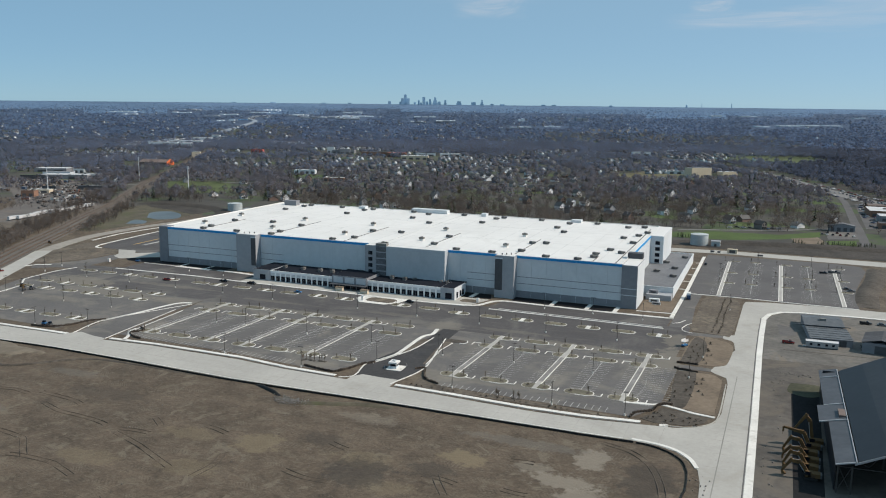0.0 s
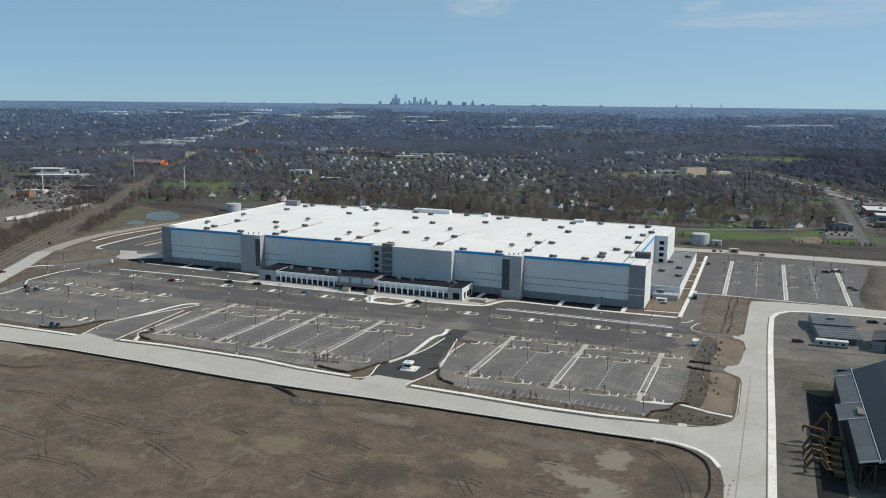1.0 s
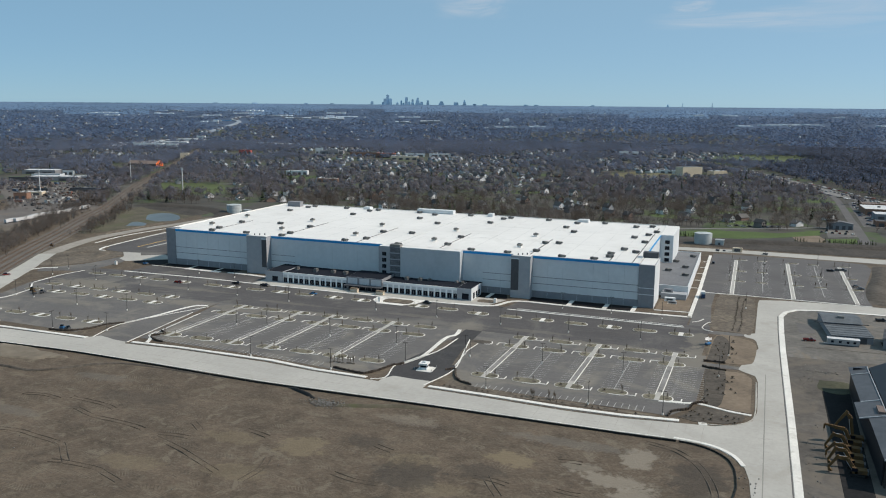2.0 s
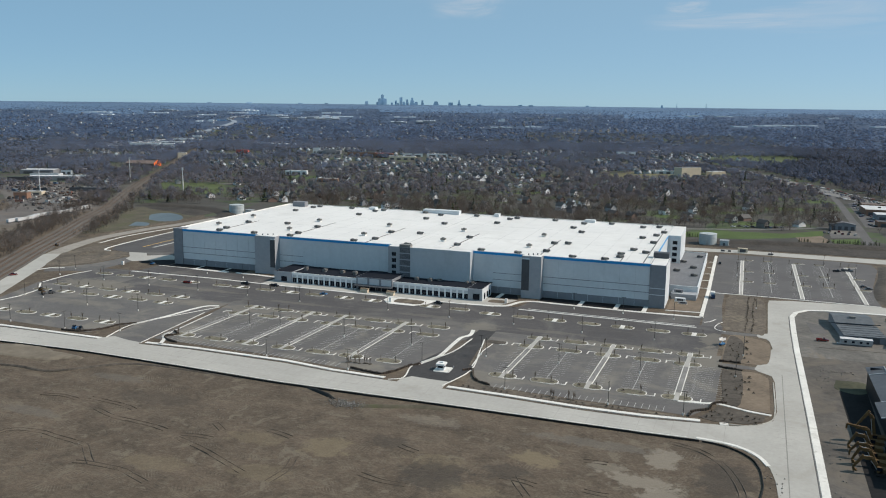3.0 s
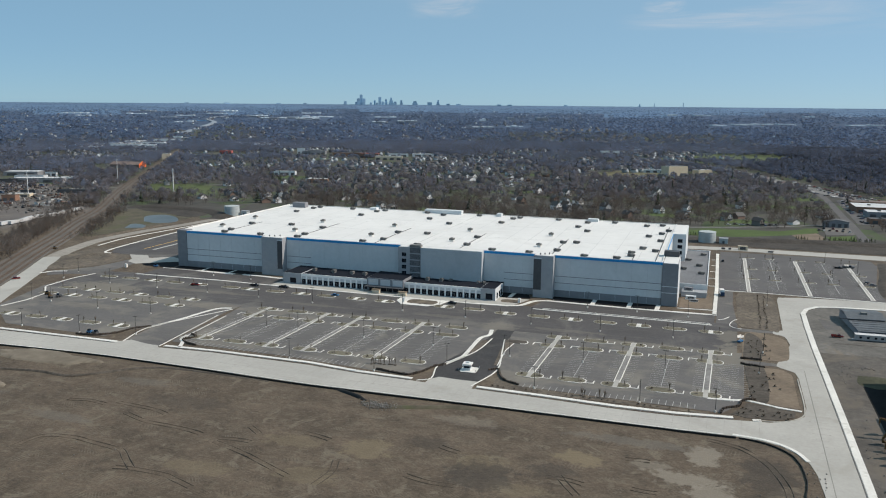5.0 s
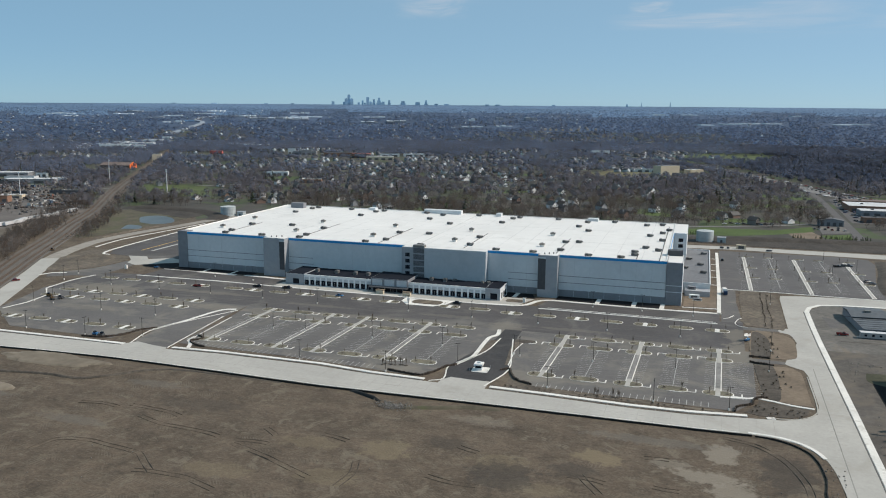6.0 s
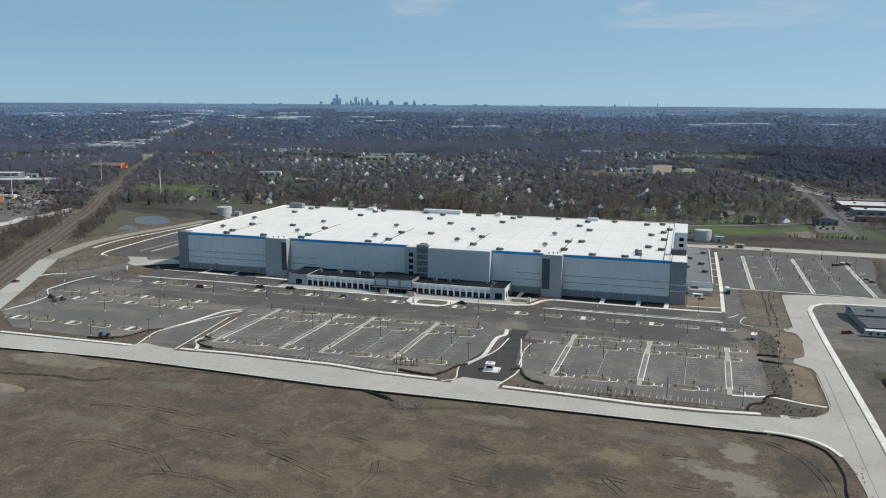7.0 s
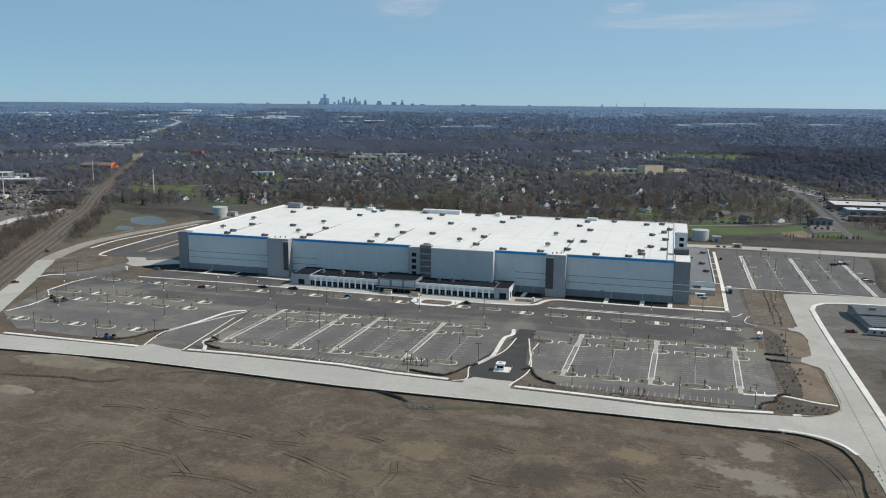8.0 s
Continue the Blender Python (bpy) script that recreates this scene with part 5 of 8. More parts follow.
WALLS_I = palette_mat("hazed_house_walls", [(0.72, 0.76, 0.80), (0.20, 0.21, 0.23), (0.64, 0.68, 0.72), (0.20, 0.20, 0.21), (0.60, 0.64, 0.69), (0.42, 0.45, 0.50), (0.30, 0.31, 0.33), (0.54, 0.57, 0.60)], per_island=True)


def gable_wall(w, d, e, p):
    bm = bmesh.new()
    v = [bm.verts.new(c) for c in ((-w / 2, -d / 2, 0), (w / 2, -d / 2, 0), (w / 2, d / 2, 0), (-w / 2, d / 2, 0), (-w / 2, -d / 2, e), (w / 2, -d / 2, e), (w / 2, d / 2, e), (-w / 2, d / 2, e), (0, -d / 2, e + p), (0, d / 2, e + p))]
    for f in ((0, 1, 5, 8, 4), (2, 3, 7, 9, 6), (1, 2, 6, 5), (3, 0, 4, 7), (4, 8, 9, 7), (5, 6, 9, 8), (0, 3, 2, 1)):
        bm.faces.new([v[i] for i in f])
    return bm


def gable_roof(w, d, e, p, over=0.5, th=0.25):
    bm = bmesh.new()
    sl = p / (w / 2)
    for s in (-1, 1):
        x1, z1 = s * (w / 2 + over), e - over * sl
        pts = [(0, e + p), (x1, z1), (x1, z1 + th), (0, e + p + th)]
        a = [bm.verts.new((x, -d / 2 - over, z)) for x, z in pts]
        b = [bm.verts.new((x, d / 2 + over, z)) for x, z in pts]
        for i in range(4):
            j = (i + 1) % 4
            bm.faces.new((a[i], a[j], b[j], b[i]))
        bm.faces.new(a[::-1])
        bm.faces.new(b)
    bmesh.ops.recalc_face_normals(bm, faces=bm.faces[:])
    return bm


def house(x, y, rz, w, d, e, p, label):
    t = thing("house", x, y, 0, rz, label=label, category="house", group="suburban houses")
    part("wall", gable_wall(w, d, e, p), WALLS, t)
    part("roof", gable_roof(w, d, e, p), ROOFS, t, "dark shingle roof")
    part("chimney", box(bmesh.new(), w * 0.2, w * 0.2 + 0.8, d * 0.1, d * 0.1 + 0.8, e, e + p + 0.9), PANEL_D, t)
    part("door", box(bmesh.new(), -0.5, 0.5, -d / 2 - 0.06, -d / 2, 0.1, 2.2), CHARCOAL, t)
    for wx in (-w * 0.3, w * 0.3):
        part("window", box(bmesh.new(), wx - 0.7, wx + 0.7, -d / 2 - 0.05, -d / 2, 1.0, 2.4), GLASS, t)
    if e > 4.5:
        for wx in (-w * 0.22, w * 0.22):
            part("window", box(bmesh.new(), wx - 0.6, wx + 0.6, -d / 2 - 0.05, -d / 2, 3.6, 4.9), GLASS, t)
    part("porch", box(bmesh.new(), -w * 0.35, w * 0.35, -d / 2 - 1.8, -d / 2, 2.5, 2.75), ROOFS, t)
    return t


street_angle = math.degrees(math.atan2(STREET.y, STREET.x))
protos = []
near_houses = house_places[:165]
for i, (r, x, y, side) in enumerate(near_houses):
    rz = street_angle + 9 + (0 if side < 0 else 180) + float(rng.normal(0, 3))
    if i < 5:
        spec = ((7.0, 10.5, 4.8, 3.2), (7.8, 11.0, 3.0, 3.0), (6.4, 10.0, 5.0, 2.8), (10.5, 8.0, 2.9, 2.6), (7.2, 11.5, 4.8, 3.6))[i]
        lab = ("two-storey timber house with a gable roof", "low bungalow with a gable roof and porch", "narrow two-storey house with small windows", "wide single-storey house with a shingle roof", "tall gabled house with a front porch")[i]
        protos.append(house(x, y, rz, *spec, lab))
    else:
        copy_thing(protos[int(rng.integers(0, 5))], pose(x, y, 0, 0, 0, rz))

for i, (x, y) in enumerate(((21, 400), (33, 423), (51, 374), (84, 398), (-22, 397))):
    copy_thing(protos[i % 5], pose(x, y, 0, 0, 0, street_angle + (9, 99, 9, 189)[i % 4]))


def tri_arrays(bm):
    bmesh.ops.triangulate(bm, faces=bm.faces[:])
    bm.verts.ensure_lookup_table()
    v = np.array([q.co[:] for q in bm.verts])
    t = np.array([[q.index for q in f.verts] for f in bm.faces])
    bm.free()
    return v, t


far_rows = []
for r, x, y, side in house_places[165:]:
    far_rows.append((x, y, 0.0, radians(street_angle + 9 + (90 if rng.random() < 0.3 else 0)), 1.0, 1.0))
for i in range(900):
    d = 2400 * math.exp(float(rng.random()) ** 1.3 * 1.5)
    a = radians(float(rng.uniform(-15, 54)))
    if a < radians(8) and rng.random() < 0.8:
        continue
    tx, ty = MIDX - d * math.sin(a), MIDY + d * math.cos(a)
    px, py, pz, s = far_place(tx, ty)
    far_rows.append((px, py, pz + 3.0 * s, float(rng.uniform(0, 3)), s * float(rng.uniform(0.7, 1.3)), 1.0))
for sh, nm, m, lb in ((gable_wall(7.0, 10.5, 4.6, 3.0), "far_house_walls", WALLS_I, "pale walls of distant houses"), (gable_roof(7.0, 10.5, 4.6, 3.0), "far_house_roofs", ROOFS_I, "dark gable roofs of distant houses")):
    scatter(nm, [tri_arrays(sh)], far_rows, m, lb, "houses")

# trees
def flake_crown(seed, h, spread, flakes, spikes, trunk=True):
    """A tree seen from afar: small overlapping sprays that lie on a lobed crown, a few that stick out of it, and a thin trunk."""
    r = np.random.default_rng(seed)
    v, t = [], []
    rx, rz, cz = h * 0.30 * spread, h * 0.36, h * 0.60
    lobes = r.normal(0, 0.5, (5, 3))

    def tri(p, d, size, slim):
        u = np.cross(d, r.normal(0, 1, 3))
        u /= np.linalg.norm(u) + 1e-6
        w = np.cross(d, u)
        k = len(v)
        for q in range(3):
            an = 2.0944 * q + r.uniform(-0.4, 0.4)
            v.append(p + u * math.cos(an) * size + w * math.sin(an) * size * slim)
        t.append((k, k + 1, k + 2))

    for i in range(flakes + spikes):
        d = r.normal(0, 1, 3)
        d[2] = abs(d[2]) * 1.1 - 0.35
        d /= np.linalg.norm(d)
        f = r.uniform(0.72, 1.0) * (1 + 0.22 * max(float(np.dot(d, q)) for q in lobes))
        p = np.array((d[0] * rx * f, d[1] * rx * f, cz + d[2] * rz * f))
        n = d + r.normal(0, 0.28, 3)
        n[2] += 0.25
        n /= np.linalg.norm(n)
        if i < flakes:
            tri(p, n, rx * r.uniform(0.42, 0.75) * math.sqrt(24 / flakes), 0.8)
        else:
            side = np.cross(n, r.normal(0, 1, 3))
            side /= np.linalg.norm(side) + 1e-6
            k = len(v)
            v.extend((p - side * h * 0.016, p + side * h * 0.016, p + n * h * r.uniform(0.10, 0.17)))
            t.append((k, k + 1, k + 2))
    if trunk:
        for q in range(2):
            k = len(v)
            e = np.array((math.cos(q * 1.57), math.sin(q * 1.57), 0)) * h * 0.02
            v.extend((-e, e, np.array((0, 0, h * 0.62))))
            t.append((k, k + 1, k + 2))
    return np.array(v), np.array(t)


def conifer_far(seed, h):
    """A dark spire of drooping sprays."""
    r = np.random.default_rng(seed)
    v, t = [], []
    for i in range(40):
        f = (i + r.random()) / 40
        an = r.uniform(0, 6.28)
        rad = h * 0.22 * (1 - f) + 0.25
        out = np.array((math.cos(an), math.sin(an), 0))
        sd = np.array((-out[1], out[0], 0)) * (rad * 0.45 + 0.2)
        z = h * (0.08 + 0.92 * f)
        k = len(v)
        v.extend((out * rad * r.uniform(0.8, 1.15) + sd + (0, 0, z - rad * 0.4), out * rad - sd + (0, 0, z - rad * 0.5), np.array((0, 0, z + h * 0.07))))
        t.append((k, k + 1, k + 2))
    return np.array(v), np.array(t)


near_shapes = [bare_tree(10 + i, 14.5, 1.05, 7, 165, 0.17) for i in range(5)]
mid_shapes = [flake_crown(30 + i, 13.5, 1.0, 30, 26) for i in range(7)]
back_shapes = [flake_crown(70 + i, 13.5, 1.1, 20, 7) for i in range(7)]
far_shapes = [flake_crown(50 + i, 13.0, 1.2, 13, 3, False) for i in range(7)]


def join_tree(s):
    tv, tt, cv, ct = s
    return np.concatenate((tv, cv)), np.concatenate((tt, ct + len(tv)))


def hides(places, x, y, reach):
    """On the open ground before one of these works."""
    for px, py, w in places:
        dx, dy = x - px, y - py
        d = math.hypot(px - MIDX, py - MIDY)
        ux, uy = (MIDX - px) / d, (MIDY - py) / d
        if -12 < dx * ux + dy * uy < reach and abs(dx * uy - dy * ux) < w:
            return True
    return False


cells = {(int(h[1] // 12), int(h[2] // 12) - k) for h in house_places for k in range(3 if h[0] < 1300 else 4 if h[0] < 1700 else 6)}
tree_rows = []
count = 0
while count < 62000:
    r = math.sqrt(float(rng.uniform(560 ** 2, 2400 ** 2)))
    a = radians(float(rng.uniform(-15, 54)))
    x, y = MIDX - r * math.sin(a), MIDY + r * math.cos(a)
    count += 1
    if clear(x, y) or (int(x // 12), int(y // 12)) in cells:
        continue
    n = noise.noise((x * 0.006, y * 0.006, 2)) + 0.6 * noise.noise((x * 0.02, y * 0.02, 5))
    dens = 0.60 + 0.8 * n
    if dist_line(x, y, RAIL) < 75:
        dens += 0.5
    if x > 60 and y > 820 + (x < 160) * 900:
        dens += 0.9
    if x < -650 and y < 420:
        dens -= 0.35
    for cx, cy, ax, ay in CLUSTERS:
        if ((x - cx) / ax) ** 2 + ((y - cy) / ay) ** 2 < 1:
            dens *= 0.4
    if r < 1450:
        dens = dens * 0.62 + 0.14
    if x > -150 and y < 800:
        dens += 0.12
    for cx, cy, ax, ay in ((0, 1500, 120, 230), (330, 1400, 80, 80), (-1560, 1120, 200, 60), (-1310, 1200, 140, 230), (-1000, 1060, 110, 90), (-640, 1000, 140, 70)):
        if ((x - cx) / ax) ** 2 + ((y - cy) / ay) ** 2 < 1:
            dens *= 0.2
    if rng.random() > dens or (x < -560 and y > 440 and hides(WORKS_CLEAR, x, y, 150) and rng.random() < 0.9):
        continue
    tree_rows.append((r, x, y))
# low brush on the pond banks and beside the railway
for i in range(260):
    k = float(rng.random()) * 3.0 + 5.0
    j = int(k)
    (ax, ay), (bx, by) = RAIL[j], RAIL[j + 1]
    x, y = ax + (bx - ax) * (k - j) + float(rng.uniform(15, 30)), ay + (by - ay) * (k - j) + float(rng.uniform(-8, 10))
    if y < 235 or (i % 3 == 0 and y < 330):
        tree_rows.append((math.hypot(x - MIDX, y - MIDY), x, y))
# thickets beside the railway and behind the site
for i in range(1150):
    t = float(rng.random())
    if i < 930:
        k = 2.0 + t * 5.4
        j = int(k)
        ax, ay = RAIL[j]
        bx, by = RAIL[j + 1]
        f = k - j
        x, y = ax + (bx - ax) * f - float(rng.uniform(15, 46)), ay + (by - ay) * f + float(rng.uniform(-20, 14))
    else:
        x, y = -640 + 620 * t, 300 + 60 * float(rng.random()) + 110 * (1 - t)
        if clear(x, y):
            continue
    tree_rows.append((math.hypot(x - MIDX, y - MIDY), x, y))
tree_rows.sort()
near_protos = []
for i, (tv, tt, cv, ct) in enumerate(near_shapes):
    near_protos.append((arrays("trunk", tv, tt, BARK), arrays("crown", cv, ct, NEARTWIG)))
TREE_LABELS = ("leafless broad tree with a rounded twiggy crown", "bare deciduous tree with spreading limbs", "leafless grey-brown tree beside the houses", "bare tree with a dense crown of twigs", "tall leafless tree with upright limbs")
single = [q for q in tree_rows if q[2] > 240 or q[1] < -480][:300]
chosen = set(single)
for i, (r, x, y) in enumerate(single):
    k = int(rng.integers(0, 5))
    s = float(rng.uniform(0.6, 1.15))
    if y < 240:
        s *= 0.6
    t = thing("tree", x, y, 0, float(rng.uniform(0, 360)), label=TREE_LABELS[k], category="tree", group="bare trees")
    t.scale = (s, s, s * float(rng.uniform(0.85, 1.1)))
    shared("trunk", near_protos[k][0], t)
    shared("crown", near_protos[k][1], t)
FAR_CLEAR = []
for x, y, w in [(q[0], q[1], q[2]) for q in DISTANT] + [(-1944, 2230, 90), (-2355, 2860, 110), (-2650, 3400, 120), (-2990, 3867, 130), (-3200, 4300, 140)]:
    px, py, pz, s = far_place(x, y)
    FAR_CLEAR.append((px, py, w * s * 0.55 + 4))


# Distances at which crowns step to the next haze-tinted colour.
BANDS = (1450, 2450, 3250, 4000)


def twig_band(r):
    """Which of the five haze-tinted crown tones a tree at that distance takes; neighbours mix."""
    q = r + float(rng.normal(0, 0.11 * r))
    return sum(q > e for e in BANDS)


rows_dense, rows_near, rows_mid, rows_back, rows_far = [], [], [[], []], [[], [], []], [[], [], [], [], []]
for q in tree_rows:
    if q in chosen:
        continue
    r, x, y = q
    s = float(rng.uniform(0.48, 0.98))
    if y < 240:
        s *= 0.58
    row = (x, y, 0.0, float(rng.uniform(0, 6.28)), s, float(rng.uniform(0.85, 1.1)))
    if x > 50 and y > 820 + 60 * float(rng.random()) and r < 2450:
        rows_dense.append(row)
    elif r < 980 + 140 * float(rng.random()):
        rows_near.append(row)
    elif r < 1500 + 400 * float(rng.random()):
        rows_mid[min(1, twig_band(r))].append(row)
    else:
        rows_back[min(2, twig_band(r))].append(row)
scatter("suburban_trees", [join_tree(s) for s in near_shapes], rows_near, NEARTWIG, "leafless grey-brown trees between the houses", "trees")
scatter("dense_woods", back_shapes, rows_dense, DENSETWIG, "dense dark leafless woodland beyond the avenue", "woods")
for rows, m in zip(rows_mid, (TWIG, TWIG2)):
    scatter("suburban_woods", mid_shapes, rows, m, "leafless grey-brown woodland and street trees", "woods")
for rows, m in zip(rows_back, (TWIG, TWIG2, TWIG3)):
    scatter("suburban_woods_back", back_shapes, rows, m, "leafless woods behind the suburb, tinted blue-grey as by haze", "woods")
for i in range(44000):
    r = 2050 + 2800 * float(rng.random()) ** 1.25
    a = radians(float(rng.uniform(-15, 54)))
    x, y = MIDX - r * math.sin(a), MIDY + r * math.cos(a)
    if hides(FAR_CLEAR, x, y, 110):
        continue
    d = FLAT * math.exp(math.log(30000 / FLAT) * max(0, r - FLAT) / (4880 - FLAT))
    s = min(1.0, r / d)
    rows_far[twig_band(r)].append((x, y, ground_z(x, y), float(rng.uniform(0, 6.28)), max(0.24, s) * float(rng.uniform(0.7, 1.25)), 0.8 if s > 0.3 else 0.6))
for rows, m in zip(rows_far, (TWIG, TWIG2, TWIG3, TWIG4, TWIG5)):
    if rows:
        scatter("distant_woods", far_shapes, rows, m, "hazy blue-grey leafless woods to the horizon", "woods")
green_rows = []
for r, x, y in tree_rows:
    if 700 < r < 2300 and rng.random() < 0.022 and y > 300:
        green_rows.append((x + 5, y - 4, 0.0, float(rng.uniform(0, 6.28)), float(rng.uniform(0.5, 1.1)), float(rng.uniform(0.8, 1.2))))
scatter("suburban_evergreens", [conifer_far(90 + i, 14.0) for i in range(4)], green_rows, EVERGREEN, "dark evergreen trees between bare ones", "trees")

# ---- railway, pond and works to the west ----
BALLAST = mat("rail_ballast", (0.092, 0.081, 0.071), (0.148, 0.132, 0.115), scale=0.8, wide=0.03, spread=0.2)
RUST = mat("rusty_rail", (0.10, 0.065, 0.045), (0.17, 0.11, 0.075), scale=0.4, rough=0.6)
rail_line = smooth_line(RAIL, 6)
strip("railway_bed", rail_line[:50], 25, 0.35, BALLAST, "pale grey railway ballast with four tracks", "railway bed")
strip("railway_bed_far", rail_line[49:], 12, 0.34, BALLAST, "narrow railway ballast between trees", "railway bed")


def offset(pts, d):
    out = []
    for i, p in enumerate(pts):
        a, b = Vector(pts[max(i - 1, 0)]), Vector(pts[min(i + 1, len(pts) - 1)])
        u = (b - a).normalized()
        out.append((p[0] - u.y * d, p[1] + u.x * d))
    return out


TIE = mat("dark_sleepers", (0.06, 0.05, 0.042), (0.10, 0.085, 0.07), scale=0.6, wide=0.05, spread=0.3)
for d in (-9, -4, 2.5, 8):
    t = thing("railway_track", 0, 0, 0, label="rusty steel railway track on dark sleepers", category="railway track", group="railway tracks")
    part("sleeper_bed", band(bmesh.new(), offset(rail_line, d), 2.5, 0.2, 0.45), TIE, t)
    for s in (-0.75, 0.75):
        part("rail", band(bmesh.new(), offset(rail_line, d + s), 0.22, 0.4, 0.65), RUST, t)

WATER = mat("pond_water", (0.085, 0.105, 0.115), (0.11, 0.128, 0.135), scale=0.2, rough=0.4, spec=0.25)
BANK = mat("dry_bank_soil", (0.066, 0.058, 0.042), (0.118, 0.104, 0.072), scale=0.3, wide=0.05, spread=0.35, detail=9.0, bump=0.15, stain=(0.082, 0.082, 0.044), stain_scale=0.04, stain_lo=0.5, stain_hi=0.62)
slab("pond_bank", smooth_line([(-489, 120), (-497, 80), (-520, 100), (-560, 180), (-588, 238), (-560, 268), (-500, 255), (-486, 215), (-487, 160), (-489, 120)], 5)[:-1], 0.1, BANK, "dry grass bank round a pond", "bank")
slab("soil_bank_dark", smooth_line([(-608, 277), (-577, 293), (-514, 278), (-490, 257), (-488, 216), (-532, 232), (-572, 245), (-608, 277)], 4)[:-1], 0.16, DARKSOIL, "dark turned soil slope behind the pond", "soil bank")
slab("water_pond", smooth_line([(-512, 174), (-534, 205), (-524, 221), (-500, 209), (-482, 184), (-492, 168), (-512, 174)], 5)[:-1], 0.17, WATER, "still grey-blue retention pond", "water")
slab("water_pond_small", smooth_line([(-500, 132), (-511, 156), (-495, 154), (-486, 139), (-500, 132)], 5)[:-1], 0.17, WATER, "small shallow pond", "water")


def ridge(name, pts, width, height, material, label, seed=1):
    """A long heap of soil with a rounded back."""
    line = smooth_line(pts, 8)
    bm = bmesh.new()
    prof = [(-0.5, 0), (-0.3, 0.6), (-0.08, 1), (0.1, 0.95), (0.32, 0.5), (0.5, 0)]
    rows = []
    for i, p in enumerate(line):
        a, b = Vector(line[max(i - 1, 0)]), Vector(line[min(i + 1, len(line) - 1)])
        u = (b - a).normalized()
        taper = min(1, 4 * i / len(line) + 0.1, 4 * (len(line) - 1 - i) / len(line) + 0.1)
        row = []
        for o, h in prof:
            k = 1 + 0.35 * noise.noise((p[0] * 0.07 + o * 3, p[1] * 0.07, seed))
            row.append(bm.verts.new((p[0] - u.y * o * width, p[1] + u.x * o * width, max(0.02, h * height * taper * k) if h else -0.1)))
        rows.append(row)
    for a, b in zip(rows, rows[1:]):
        for i in range(len(prof) - 1):
            bm.faces.new((a[i], a[i + 1], b[i + 1], b[i]))
    bmesh.ops.recalc_face_normals(bm, faces=bm.faces[:])
    ob = link(name, bm, material, smooth=True)
    if sum(p.normal.z for p in ob.data.polygons) < 0:
        ob.data.flip_normals()
    return tagged(ob, label, "soil bank", kind="structure")


ridge("soil_bank_pond", [(-600, 262), (-560, 272), (-510, 266), (-470, 244), (-455, 215)], 22, 2.5, DARKSOIL, "dark soil bank behind the pond")
ridge("soil_bank_haul", [(-482, 75), (-483, 120), (-478, 175)], 5, 0.9, SOIL, "low soil bank beside the haul track", 2)
slab("soil_bed_west", smooth_line([(-447, -2), (-450, 34), (-436, 40), (-428, 22), (-407, 22), (-396, 11), (-395, -10), (-399, -26), (-409, -37), (-421, -43), (-436, -19), (-447, -2)], 5)[:-1], 0.12, SOIL, "bare soil plot inside the haul road", "soil bed")
ridge("soil_bank_west", [(-432, -10), (-432, 12), (-415, 12), (-406, -8)], 12, 1.2, SOIL, "tipped soil heap in the plot", 3)
ridge("soil_bank_lot", [(124, 60), (126, 100), (134, 150), (138, 195)], 14, 2.0, MULCH, "dark soil bank beside the car park", 5)
ridge("soil_bank_north", [(-10, 262), (60, 278), (150, 284), (250, 268)], 26, 2.2, DARKSOIL, "dark soil bank along the service road", 4)


def water_tank(x, y, r, h, pump):
    t = thing("water_tank", x, y, 0, label="pale grey cylindrical fire water tank beside pump house", category="tank")
    part("shell", tube(bmesh.new(), (0, 0, 0), (0, 0, h), r, r, 28), TANK, t)
    part("roof", tube(bmesh.new(), (0, 0, h), (0, 0, h + 0.9), r + 0.1, r * 0.15, 28), TANK, t)
    for z in (h * 0.33, h * 0.66, h - 0.2):
        part("ring", tube(bmesh.new(), (0, 0, z), (0, 0, z + 0.15), r + 0.08, r + 0.08, 28), STEEL, t)
    bm = bmesh.new()
    box(bm, -0.4, -0.3, -r - 0.5, -r - 0.4, 0, h + 1)
    box(bm, 0.3, 0.4, -r - 0.5, -r - 0.4, 0, h + 1)
    for i in range(int(h / 0.6)):
        box(bm, -0.3, 0.3, -r - 0.48, -r - 0.42, 0.4 + 0.6 * i, 0.46 + 0.6 * i)
    part("ladder", bm, STEEL, t)
    p = thing("pump_house", x + pump[0], y + pump[1], 0, label="small pale grey pump house beside the tank", category="shed")
    part("wall", box(bmesh.new(), -3.5, 3.5, -3, 3, 0, 4.2), TANK, p)
    part("roof", box(bmesh.new(), -3.8, 3.8, -3.3, 3.3, 4.2, 4.5), STEEL, p)
    part("door", box(bmesh.new(), -0.9, 0.9, -3.08, -3, 0.1, 2.4), CHARCOAL, p)


TANK = mat("pale_tank_paint", (0.36, 0.40, 0.41), (0.44, 0.48, 0.49), scale=0.4, wide=0.1, spread=0.08)
water_tank(-460, 247, 7.5, 9.5, (13, 4))
water_tank(8, 252, 7.2, 9.0, (13.5, -2))


